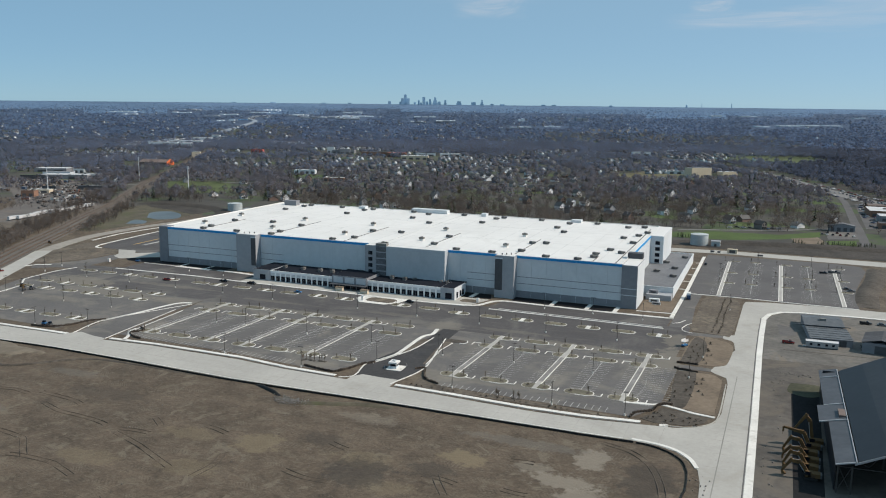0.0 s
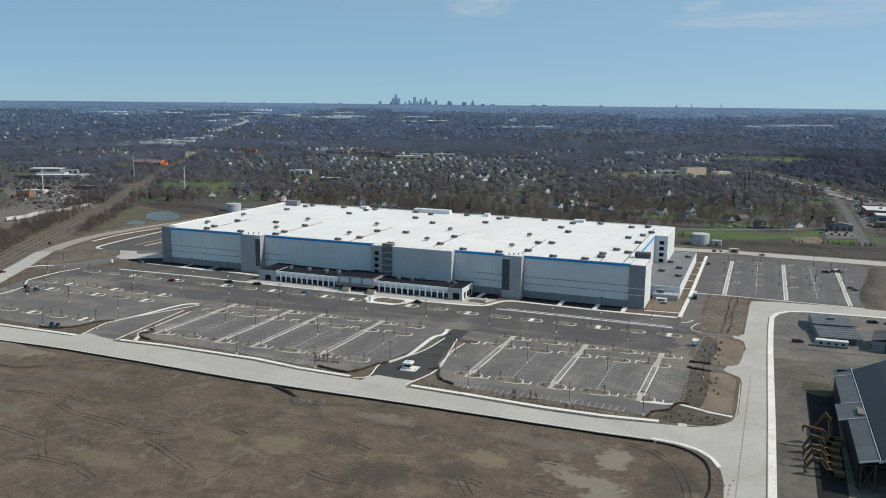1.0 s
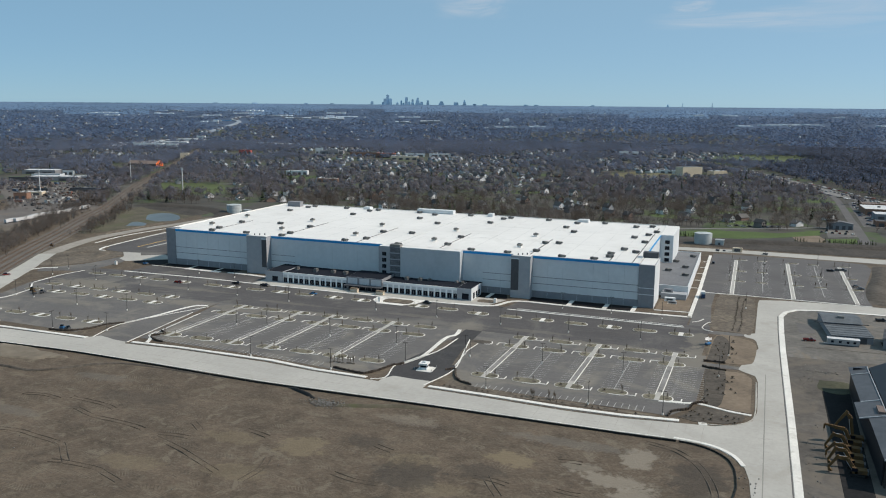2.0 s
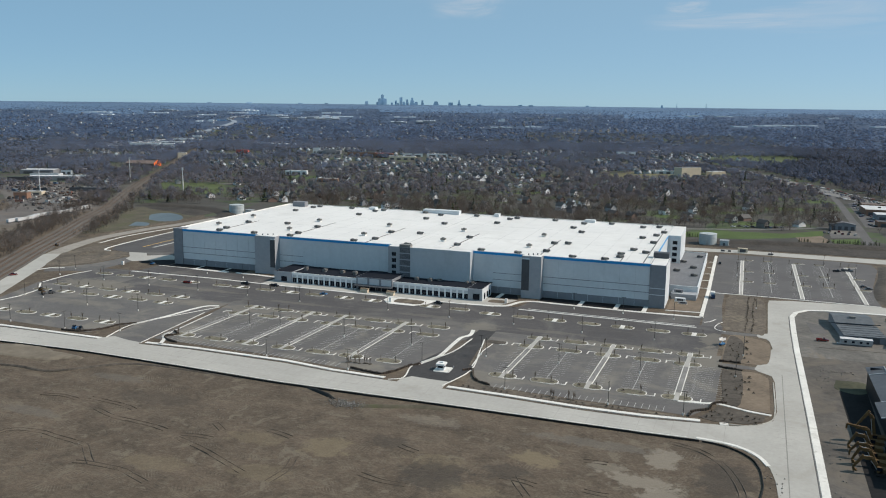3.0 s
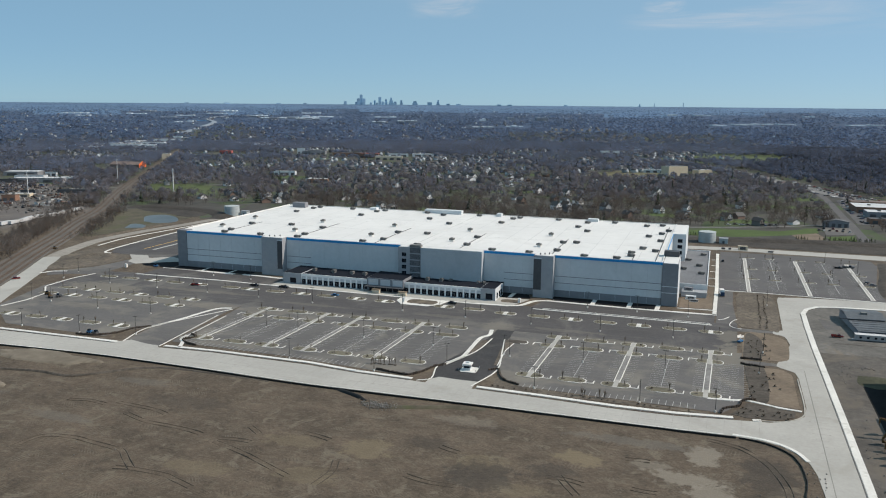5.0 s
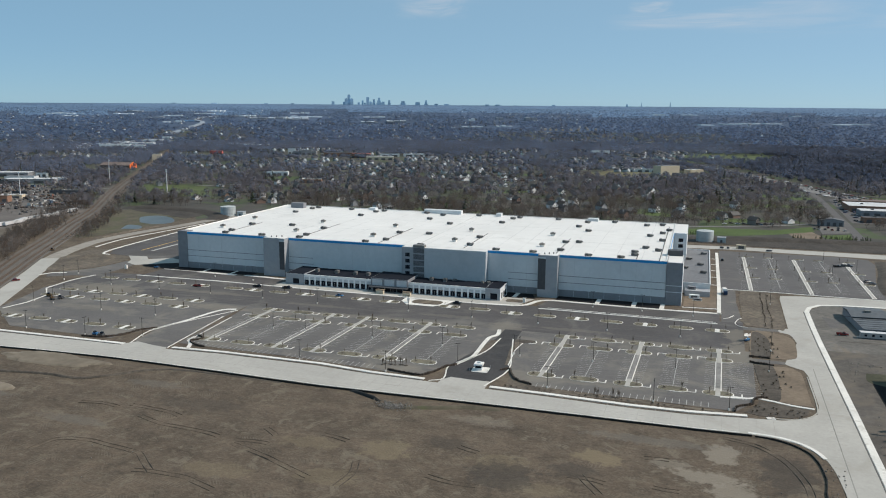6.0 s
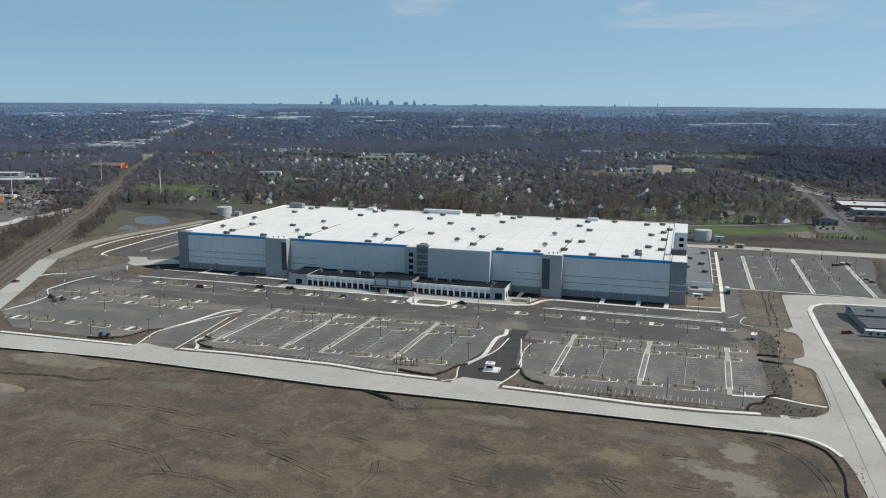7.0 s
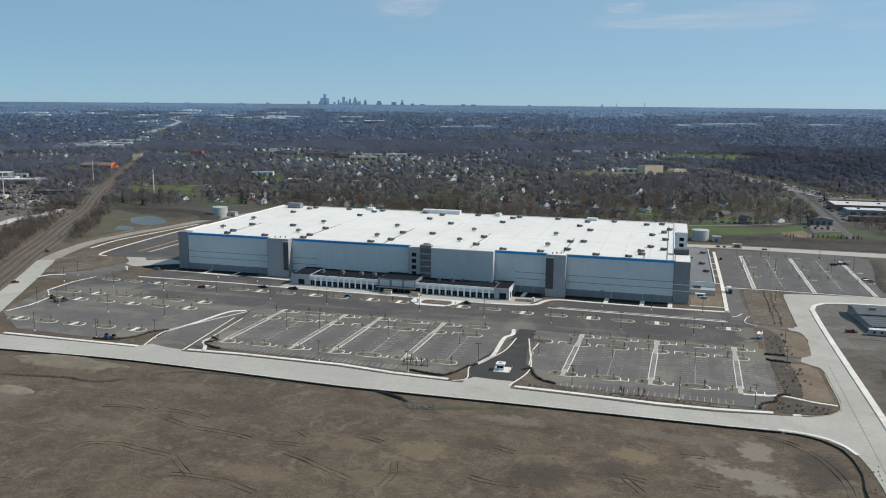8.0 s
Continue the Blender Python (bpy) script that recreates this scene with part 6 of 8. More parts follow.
def shed(name, x, y, rz, w, d, h, wall, roof, label, doors=3, pitch=0.0, units=True):
    t = thing(name, x, y, 0, rz, label=label, category="building")
    if pitch:
        part("wall", gable_wall(w, d, h, pitch), wall, t)
        part("roof", gable_roof(w, d, h, pitch, 0.4, 0.3), roof, t)
    else:
        part("wall", box(bmesh.new(), -w / 2, w / 2, -d / 2, d / 2, 0, h), wall, t)
        part("roof", box(bmesh.new(), -w / 2 + 0.4, w / 2 - 0.4, -d / 2 + 0.4, d / 2 - 0.4, h, h + 0.2), roof, t)
        part("parapet", box(bmesh.new(), -w / 2 - 0.05, w / 2 + 0.05, -d / 2 - 0.05, -d / 2 + 0.4, h, h + 0.6), wall, t)
    for i in range(doors):
        fx = -w / 2 + w * (i + 0.5) / doors
        part("door", box(bmesh.new(), fx - w / doors * 0.28, fx + w / doors * 0.28, -d / 2 - 0.1, -d / 2, 0.2, min(h * 0.7, 4)), CHARCOAL, t)
    if units and not pitch:
        for i in range(2):
            fx = -w / 4 + w / 2 * i
            part("roof_unit", box(bmesh.new(), fx - 1.5, fx + 1.5, -1, 1, h + 0.2, h + 1.6), UNITGREY, t)
    return t


BRICK = mat("brown_brick", (0.20, 0.115, 0.08), (0.29, 0.17, 0.12), scale=1.2, wide=0.05, spread=0.15)
BEIGE = mat("beige_block", (0.52, 0.44, 0.33), (0.60, 0.52, 0.40), scale=0.6, wide=0.05, spread=0.1)
WHITEROOF = mat("pale_flat_roof", (0.459, 0.466, 0.474), (0.548, 0.555, 0.562), scale=0.3, wide=0.05, spread=0.1)
ORANGE = mat("orange_gable_paint", (0.80, 0.17, 0.05), (0.88, 0.21, 0.07), scale=0.5)
REDROOF = mat("red_roof", (0.38, 0.10, 0.09), (0.46, 0.14, 0.12), scale=0.4)
BROWNROOF = mat("weathered_brown_roof", (0.13, 0.10, 0.09), (0.18, 0.145, 0.13), scale=0.3, wide=0.05, spread=0.2)
DARKROOF = mat("dark_flat_roof", (0.055, 0.058, 0.065), (0.09, 0.092, 0.10), scale=0.3, wide=0.05, spread=0.2)
shed("industrial_shed", -908, 456, 25, 66, 12, 5, CHARCOAL, WHITEROOF, "long dark industrial shed with a white roof", 5)
shed("industrial_shed", -916, 434, 25, 92, 9, 5, CHARCOAL, DARKROOF, "long dark open-fronted industrial shed", 6)
shed("industrial_shed", -1010, 392, 22, 26, 14, 6, BEIGE, WHITEROOF, "small beige industrial building", 2)
shed("industrial_shed", -882, 470, 22, 30, 16, 6, PANEL, WHITEROOF, "pale industrial shed beside the yard", 3)
shed("brick_workshop", -763, 257, 25, 15, 13, 7, BRICK, BROWNROOF, "brown brick workshop with a flat roof", 2)
shed("brick_workshop", -785, 292, 25, 27, 13, 4, BEIGE, WHITEROOF, "beige workshop with a pale flat roof", 2)
shed("storage_shed", -752, 352, 20, 48, 9, 4.5, CHARCOAL, DARKROOF, "long dark open storage shed", 5)
shed("storage_shed", -800, 322, 20, 18, 10, 4.5, CHARCOAL, DARKROOF, "small dark open storage shed", 2)
t = shed("orange_gable_hall", -977, 719, 100, 24, 54, 5, BROWNROOF, BROWNROOF, "long grey hall with a bright orange gable end", 2, 4.5)
part("gable_front", gable_wall(24.2, 0.8, 6, 4.5), ORANGE, t, "bright orange painted gable").location = (0, -27.2, 0)
for i in range(13):
    tr = thing("semi_trailer", -612 - 0.9 * i + 3 * math.sin(i), 104 + 9.0 * i, 0, 97 + 6 * math.sin(i * 2.3), label="white box trailer parked in a yard", category="trailer", group="parked trailers")
    part("box_body", box(bmesh.new(), -6.5, 6.5, -1.3, 1.3, 1.1, 4.0), WHITEROOF, tr)
    part("chassis", box(bmesh.new(), -6.2, 6.2, -0.6, 0.6, 0.75, 1.1), CHARCOAL, tr)
    for wx in (-5.2, -4.1):
        part("axle", tube(bmesh.new(), (wx, -1.25, 0.5), (wx, 1.25, 0.5), 0.5, 0.5, 10), CHARCOAL, tr)
    part("landing_leg", box(bmesh.new(), 4.2, 4.5, -0.9, 0.9, 0.0, 0.8), STEEL, tr)
slab("yard_brush", [(-600, 20), (-555, 30), (-580, 120), (-632, 225), (-660, 210), (-640, 90)], 0.02, SOIL, "brown bare ground with low brush", "bare ground")
slab("yard_west", [(-640, 90), (-600, 90), (-615, 220), (-690, 300), (-735, 335), (-870, 430), (-1020, 420), (-1000, 360), (-820, 280), (-720, 200)], 0.03, mat("worn_yard_gravel", (0.096, 0.089, 0.085), (0.163, 0.144, 0.130), scale=0.15, wide=0.02, spread=0.3, stain=(0.148, 0.104, 0.074), stain_scale=0.02), "worn grey gravel works yard", "yard")


def mast(x, y, h, r, label, cross):
    t = thing("mast", x, y, 0, label=label, category="mast")
    part("pole", tube(bmesh.new(), (0, 0, 0), (0, 0, h), r, r * 0.6, 8), MASTPAINT, t)
    part("footing", tube(bmesh.new(), (0, 0, 0), (0, 0, 0.6), r * 2.2, r * 2.0, 8), KERB, t)
    for z in cross:
        part("antenna_arm", box(bmesh.new(), -1.6, 1.6, -0.25, 0.25, z, z + 0.9), MASTPAINT, t)
    return t


MASTPAINT = mat("pale_mast_paint", (0.55, 0.56, 0.57), (0.66, 0.67, 0.68), scale=0.5)
mast(-643, 397, 31, 0.8, "pale steel monopole mast on open grass", (28, 30))
mast(-790, 470, 35, 0.55, "thin pale steel mast beside the railway", (33,))
mast(-772, 292, 32, 0.6, "thin pale steel mast in a works yard", (30,))
cb = thing("equipment_cabin", -634, 393, 0, label="small pale equipment cabin at the mast foot", category="cabin")
part("wall", box(bmesh.new(), -4, 4, -1.5, 1.5, 0, 2.6), TANK, cb)
part("roof", box(bmesh.new(), -4.2, 4.2, -1.7, 1.7, 2.6, 2.8), PANEL_D, cb)

# ---- avenue, school and shops to the north ----
ROADGREY = mat("worn_road_grey", (0.148, 0.144, 0.141), (0.200, 0.194, 0.189), scale=0.3, wide=0.03, spread=0.15)
strip("road_avenue", smooth_line(AVENUE, 6), 24, 0.1, ROADGREY, "broad grey avenue through the suburb", "road")
strip("road_side", smooth_line(CROSS, 6), 8, 0.09, ASPHALT2, "grey side street", "road")
for row in range(0, 12, 1):
    c = Vector((-200, 330)) + ACROSS * (row * 62)
    a, b = c - STREET * 620, c + STREET * 240
    pts = [tuple(a + (b - a) * i / 24) for i in range(25)]
    pts = [p for p in pts if not clear(*p)]
    if len(pts) > 3 and all((Vector(p) - Vector(q)).length < 80 for p, q in zip(pts, pts[1:])):
        strip("road_residential", pts, 7, 0.05, ROADGREY, "narrow grey residential street", "road")
shed("school", -69, 946, 38, 36, 22, 15, BEIGE, GRAVEL, "beige block school hall with a flat roof", 2)
shed("school", -26, 974, 38, 26, 18, 8, BEIGE, WHITEROOF, "low beige school wing", 3)
shed("school", -110, 990, 8, 70, 14, 5, PANEL, WHITEROOF, "long low pale school wing", 6)
shed("store", 186, 542, 3, 66, 46, 6.5, BRICK, WHITEROOF, "brick store with a bright pale flat roof", 6)
shed("store", 192, 590, 3, 72, 24, 6, BRICK, BROWNROOF, "brick store with a brown flat roof", 6)
shed("store", 186, 492, 3, 52, 26, 6, PANEL_D, WHITEROOF, "grey store with a pale flat roof", 5)
shed("store", 178, 436, 5, 44, 16, 5, BRICK, DARKROOF, "brick store with a dark flat roof", 5)
shed("store", 240, 470, 5, 40, 30, 6, PANEL_D, DARKROOF, "dark grey store with a flat roof", 4)
shed("apartment_block", 122, 393, 5, 22, 10, 5.5, PANEL_D, GRAVEL, "grey apartment block with a grey roof", 4, 2)
slab("parking_store", [(109, 384), (136, 390), (134, 344), (109, 331)], 0.07, ASPHALT, "grey asphalt lot beside the shops", "parking lot")
slab("parking_shops", [(145, 420), (250, 420), (250, 560), (205, 640), (172, 690), (146, 640)], 0.06, ASPHALT2, "dark asphalt lots round the shops", "parking lot")
strip("road_lane", [(-20, 333), (22, 350), (49, 362), (78, 377), (104, 398), (134, 404)], 5, 0.08, ROADGREY, "narrow lane along the green strip", "road")
slab("lawn_school", [(-217, 884), (-155, 1020), (-90, 975), (-90, 935), (-80, 862)], 0.05, DRYGRASS, "dry grass school field", "lawn")
slab("lawn_park", [(-109, 1500), (-90, 1740), (0, 1670), (117, 1786), (135, 1505), (60, 1266), (-33, 1241)], 0.05, DULLGRASS, "green parkland with scattered trees", "lawn")
slab("lawn_park", [(280, 1320), (300, 1430), (400, 1470), (400, 1330)], 0.05, DULLGRASS, "green parkland", "lawn")
for x, y, rz, w, d, h, wl, rf, lb in ((-1036, 1112, 20, 26, 14, 7, REDROOF, REDROOF, "small low red building"), (-1110, 1400, 20, 70, 30, 7, PANEL, WHITEROOF, "plain white flat-roofed warehouse building"), (-860, 1190, 20, 50, 26, 7, PANEL_D, GRAVEL, "grey flat-roofed works among trees"), (-770, 1168, 20, 60, 24, 7, BRICK, DARKROOF, "dark brick works with flat roof"), (-640, 1090, 20, 55, 20, 7, BEIGE, WHITEROOF, "pale flat-roofed works among trees"), (-1396, 1112, 25, 56, 22, 7, PANEL, WHITEROOF, "long white flat-roofed warehouse"), (-1362, 1185, 25, 70, 22, 11, PANEL, WHITEROOF, "plain white flat-roofed warehouse building"), (-1368, 1275, 25, 80, 24, 11, PANEL, WHITEROOF, "long pale flat-roofed warehouse"), (-1430, 1420, 25, 50, 24, 12, PANEL, WHITEROOF, "long white flat-roofed warehouse"), (-650, 690, 20, 34, 14, 6, PANEL, WHITEROOF, "pale low building among trees"), (-545, 600, 20, 30, 12, 5, BRICK, WHITEROOF, "low brick building among trees"), (-700, 1130, 15, 40, 18, 9, BRICK, REDROOF, "brick building with a red roof"), (-1010, 870, 30, 16, 14, 14, BEIGE, WHITEROOF, "tall pale square building beside the railway"), (-960, 560, 20, 40, 16, 6, PANEL_D, WHITEROOF, "grey works building among trees")):
    shed("works_building", x, y, rz, w, d, h, wl, rf, lb, 4)

for i, (x, y, w, d, h) in enumerate(WORKS):
    wl, rf, lb = ((PANEL, WHITEROOF, "low white works building with a pale roof"), (PANEL_D, WHITEROOF, "grey works building with a pale roof"), (PANEL, GRAVEL, "pale works building with a grey roof"))[i % 3]
    shed("works_building", x, y, 24, w * 1.15, d, h * 1.2, wl, rf, lb, 2, 0.0, False)
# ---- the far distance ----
# Haze put into the colours: pale roofs, grey blocks and towers turn blue-grey.
HAZE_WHITE = mat("hazed_pale_roofs", (0.44, 0.50, 0.56), (0.60, 0.66, 0.72), scale=0.02)
HAZE_DARK = mat("hazed_grey_blocks", (0.19, 0.22, 0.26), (0.25, 0.28, 0.32), scale=0.05, rnd=0.2)
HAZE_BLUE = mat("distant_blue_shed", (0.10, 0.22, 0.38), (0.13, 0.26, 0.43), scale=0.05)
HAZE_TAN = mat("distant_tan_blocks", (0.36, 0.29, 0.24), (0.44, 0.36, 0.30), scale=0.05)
SKYLINE = mat("hazed_towers", (0.27, 0.40, 0.52), (0.34, 0.48, 0.60), scale=0.05, rnd=0.15)


works_rng = np.random.default_rng(41)


def far_block(name, x, y, w, d, h, material, label, category, rz=0.0):
    px, py, pz, s = far_place(x, y)
    w, h = w * 0.7, h * 0.62
    t = thing(name, px, py, pz - 0.5, rz, label=label, category=category)
    pieces = 1 if w < 30 else 2 if w < 90 else 3 if w < 180 else 4
    for i in range(pieces):
        cx = (-0.5 + (i + 0.5) / pieces) * w * s
        hw = w * s / pieces * (0.5 if pieces == 1 else float(works_rng.uniform(0.28, 0.5)))
        cy = 0.0 if pieces == 1 else float(works_rng.uniform(-0.3, 0.3)) * d * s
        hh = h * s * (1.0 if pieces == 1 else float(works_rng.uniform(0.45, 1.1)))
        body = part("hall", box(bmesh.new(), cx - hw, cx + hw, cy - d * s / 2, cy + d * s / 2, 0, hh), material, t)
        part("roof", box(bmesh.new(), cx - hw * 0.97, cx + hw * 0.97, cy - d * s * 0.48, cy + d * s * 0.48, hh, hh + 0.5), HAZE_WHITE if material in (HAZE_WHITE, HAZE_DARK) and i % 2 == 0 else material, body)
    return t


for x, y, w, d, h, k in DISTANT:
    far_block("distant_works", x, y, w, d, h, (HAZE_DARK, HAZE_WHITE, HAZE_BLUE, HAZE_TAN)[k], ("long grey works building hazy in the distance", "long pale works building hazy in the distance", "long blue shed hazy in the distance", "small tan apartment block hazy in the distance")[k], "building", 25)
# a hazy highway bending away
hp = []
for x, y in ((-1722, 1879), (-1936, 2239), (-2175, 2656), (-2560, 3305), (-2990, 3867), (-3431, 4671), (-3400, 5038)):
    px, py, pz, s = far_place(x, y)
    hp.append((px, py, pz + 3.0, 30 * s))
bm = bmesh.new()
prev = None
flat = smooth_line([(q[0], q[1]) for q in hp], 6)
hp = [(x, y, ground_z(x, y) + 3.0, hp[min(i // 6, len(hp) - 1)][3] * (1 - i % 6 / 6) + hp[min(i // 6 + 1, len(hp) - 1)][3] * (i % 6 / 6)) for i, (x, y) in enumerate(flat)]
for i, (px, py, pz, w) in enumerate(hp):
    cur = [bm.verts.new((px - w / 2, py, pz)), bm.verts.new((px + w / 2, py, pz)), bm.verts.new((px + w / 2, py, pz - 2)), bm.verts.new((px - w / 2, py, pz - 2))]
    if prev:
        for k in range(4):
            bm.faces.new((prev[k], prev[(k + 1) % 4], cur[(k + 1) % 4], cur[k]))
    prev = cur
bmesh.ops.recalc_face_normals(bm, faces=bm.faces[:])
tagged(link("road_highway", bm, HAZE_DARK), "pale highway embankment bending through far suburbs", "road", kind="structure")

# city towers on the horizon: bearing to the left of north in degrees, width and height in metres of the true city
def tower(bearing, w, h, steps=1, name="distant_tower", label="haze-tinted tower block on the far horizon"):
    r = 4835.0
    a = radians(bearing)
    x, y = MIDX - r * math.sin(a), MIDY + r * math.cos(a)
    z = ground_z(x, y) - 1.0
    t = thing(name, x, y, z, bearing, label=label, category="tower", group="city skyline")
    z0 = 0.0
    for i in range(steps):
        k = 1 - 0.3 * i
        z1 = h * (i + 1) / steps
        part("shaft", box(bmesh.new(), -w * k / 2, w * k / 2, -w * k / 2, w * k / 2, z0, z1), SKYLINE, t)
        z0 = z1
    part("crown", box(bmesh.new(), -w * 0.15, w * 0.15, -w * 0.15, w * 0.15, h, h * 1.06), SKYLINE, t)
    return t


CITY_WEST = ((25.85, 16.0, 18.5, 1), (25.1, 16.0, 15.3, 1), (24.97, 19.2, 34.5, 1), (24.8, 16.0, 55.3, 1), (24.63, 19.2, 34.5, 1), (24.16, 12.8, 13.7, 1), (23.9, 9.6, 24.9, 1), (23.75, 9.6, 12.1, 1), (23.56, 16.0, 42.5, 1), (23.37, 12.8, 18.5, 1), (23.15, 16.0, 31.3, 2), (22.81, 28.8, 39.3, 3), (22.54, 16.0, 18.5, 1))
CITY_EAST = ((22.13, 16.0, 26.5, 2), (21.22, 28.8, 21.7, 2), (20.24, 25.6, 16.9, 1), (19.68, 19.2, 28.1, 3), (19.0, 19.2, 8.9, 1), (18.32, 25.6, 7.3, 1), (15.6, 22, 7, 1), (14.9, 26, 6.5, 1), (11.2, 18, 7, 1), (28.5, 20, 7, 1), (30.2, 24, 6, 1), (33.5, 30, 7, 1), (36.0, 26, 6, 1))
for bearing, w, h, steps in CITY_WEST + CITY_EAST:
    tower(bearing, w, h, steps)
tower(5.49, 3, 22, 2, "distant_stack", "thin grey stack on the far horizon")
tower(3.68, 4, 24, 2, "distant_stack", "thin grey stack on the far horizon")
tower(6.42, 10, 14, 2, "distant_stack", "thin grey stack on the far horizon")

# clutter of the works yards
CRATE = palette_mat("yard_clutter_paint", [(0.55, 0.55, 0.54), (0.20, 0.09, 0.07), (0.10, 0.14, 0.20), (0.11, 0.11, 0.11), (0.26, 0.21, 0.14), (0.62, 0.62, 0.61), (0.20, 0.21, 0.22)])
cont = thing("shipping_container", -690, 235, 0, 30, label="weathered steel container in a works yard", category="container", group="yard containers")
part("shell", box(bmesh.new(), -6, 6, -1.25, 1.25, 0.15, 2.75), CRATE, cont)
part("roof", box(bmesh.new(), -6.05, 6.05, -1.3, 1.3, 2.75, 2.85), CRATE, cont)
part("door", box(bmesh.new(), 6.0, 6.06, -1.1, 1.1, 0.3, 2.6), CRATE, cont)
for i in range(46):
    k = i % 3
    x, y = ((-690, 250), (-790, 310), (-900, 380))[k]
    x, y = x + float(rng.normal(0, 32)), y + float(rng.normal(0, 16))
    if dist_line(x, y, RAIL) > 22:
        copy_thing(cont, pose(x, y, 0, 0, 0, float(rng.uniform(0, 180))) @ Matrix.Diagonal((float(rng.uniform(0.4, 1.2)), 1, float(rng.uniform(0.7, 1.2)), 1)))

SCRAP = palette_mat("scrap_colours", [(0.06, 0.06, 0.064), (0.035, 0.034, 0.036), (0.11, 0.105, 0.10), (0.08, 0.052, 0.042), (0.42, 0.42, 0.42), (0.05, 0.058, 0.075), (0.16, 0.155, 0.15), (0.03, 0.028, 0.028), (0.09, 0.075, 0.06)], per_island=True)
CARS_FAR = palette_mat("far_car_colours", [(0.40, 0.40, 0.41), (0.05, 0.05, 0.055), (0.20, 0.21, 0.22), (0.50, 0.50, 0.51), (0.07, 0.08, 0.13), (0.14, 0.03, 0.03), (0.10, 0.10, 0.11)], per_island=True, rough=0.4)


def low_car():
    """A small car: body with a narrower cabin, closed as one piece."""
    bm = bmesh.new()
    prof = [(-2.2, 0.25), (2.2, 0.25), (2.2, 0.8), (1.2, 0.95), (0.6, 1.45), (-1.1, 1.45), (-1.9, 0.95), (-2.2, 0.85)]
    a = [bm.verts.new((x, -0.9 if z < 1.2 else -0.7, z)) for x, z in prof]
    b = [bm.verts.new((x, 0.9 if z < 1.2 else 0.7, z)) for x, z in prof]
    for i in range(len(prof)):
        j = (i + 1) % len(prof)
        bm.faces.new((a[i], a[j], b[j], b[i]))
    bm.faces.new(a[::-1])
    bm.faces.new(b)
    bmesh.ops.recalc_face_normals(bm, faces=bm.faces[:])
    return tri_arrays(bm)


rows = []
for i in range(480):
    f = float(rng.random())
    x, y = -640 - 250 * f + float(rng.normal(0, 22)), 225 + 165 * f + float(rng.normal(0, 26))
    if dist_line(x, y, RAIL) > 28 and x < -625:
        rows.append((x, y, 0.05, float(rng.uniform(0, 3.1)), float(rng.uniform(0.3, 1.0)), float(rng.uniform(0.6, 1.8))))
scatter("yard_scrap", [tri_arrays(box(bmesh.new(), -2.6, 2.6, -1.1, 1.1, 0, 1.5)), low_car(), tri_arrays(box(bmesh.new(), -1.5, 1.5, -1.2, 1.2, 0, 1.1))], rows, SCRAP, "dense scrap, pallets and old machines in a yard", "scrap")
rows = []
for i in range(230):
    k = float(rng.uniform(1.0, 6.9))
    j = int(k)
    (ax, ay), (bx, by) = AVENUE[j], AVENUE[j + 1]
    a = math.atan2(by - ay, bx - ax)
    o = float(rng.choice((-16.0, -19.0, -3.5, 3.5, 16.0, 19.0)))
    x, y = ax + (bx - ax) * (k - j) - math.sin(a) * o, ay + (by - ay) * (k - j) + math.cos(a) * o
    rows.append((x, y, 0.12, a + (1.57 if abs(o) > 10 else 0), 1.0, 1.0))
for i in range(70):
    x, y = float(rng.uniform(148, 162) if i % 2 else rng.uniform(150, 240)), float(rng.uniform(430, 640) if i % 2 else rng.choice((466.0, 518.0, 571.0, 608.0)))
    rows.append((x, y, 0.1, float(rng.choice((0.05, 1.6))), 1.0, 1.0))
scatter("distant_cars", [low_car()], rows, CARS_FAR, "small cars parked and driving along the avenue", "cars")

# ---- lot furniture ----
def light_pole(x, y, rz=0):
    t = thing("lot_light_pole", x, y, 0, rz, label="dark bronze twin-head lot lamp on a concrete foot", category="light pole", group="lot light poles")
    part("footing", tube(bmesh.new(), (0, 0, 0), (0, 0, 0.9), 0.38, 0.34, 10), KERB, t, "pale concrete footing")
    part("pole", tube(bmesh.new(), (0, 0, 0.9), (0, 0, 9.6), 0.13, 0.09, 6), DARKSTEEL, t)
    for s in (-1, 1):
        part("arm", box(bmesh.new(), min(0, s * 0.9), max(0, s * 0.9), -0.05, 0.05, 9.4, 9.5), DARKSTEEL, t)
        part("lamp_head", box(bmesh.new(), min(s * 0.5, s * 1.2), max(s * 0.5, s * 1.2), -0.22, 0.22, 9.3, 9.48), DARKSTEEL, t)
    return t


POLES = [(-318, -167), (-280, -168), (-308, -123), (-252, -160), (-272, -123), (-311, -67), (-274, -67), (-348, -66), (-387, -64), (-392, -45), (-238, -67), (-201, -68.5), (-198, -125), (-180, -124), (-160, -168.5), (-116.3, -171.8), (-142.5, -124.8), (-144.9, -67), (-105.2, -126.2), (-107.2, -68.5), (-70.2, -69.5), (-33.2, -71), (3.3, -70.6), (-69.2, -127.7), (26.5, -172), (-2, -172), (-45, -169.8), (43.4, -116), (45.7, -82), (-32.3, -127), (4, -127), (-360, -118), (-345, -119), (-90, -150), (-66, -130), (-20, -22), (-48, -22), (8, -24), (-300, -22), (-270, -24), (50, 20), (36, 118), (58, 118), (94, 118), (58, 175), (94, 175), (112, 140)]
first_pole = light_pole(*POLES[0])
for i, (x, y) in enumerate(POLES[1:]):
    copy_thing(first_pole, pose(x, y, 0, 0, 0, 0 if i % 3 else 90))

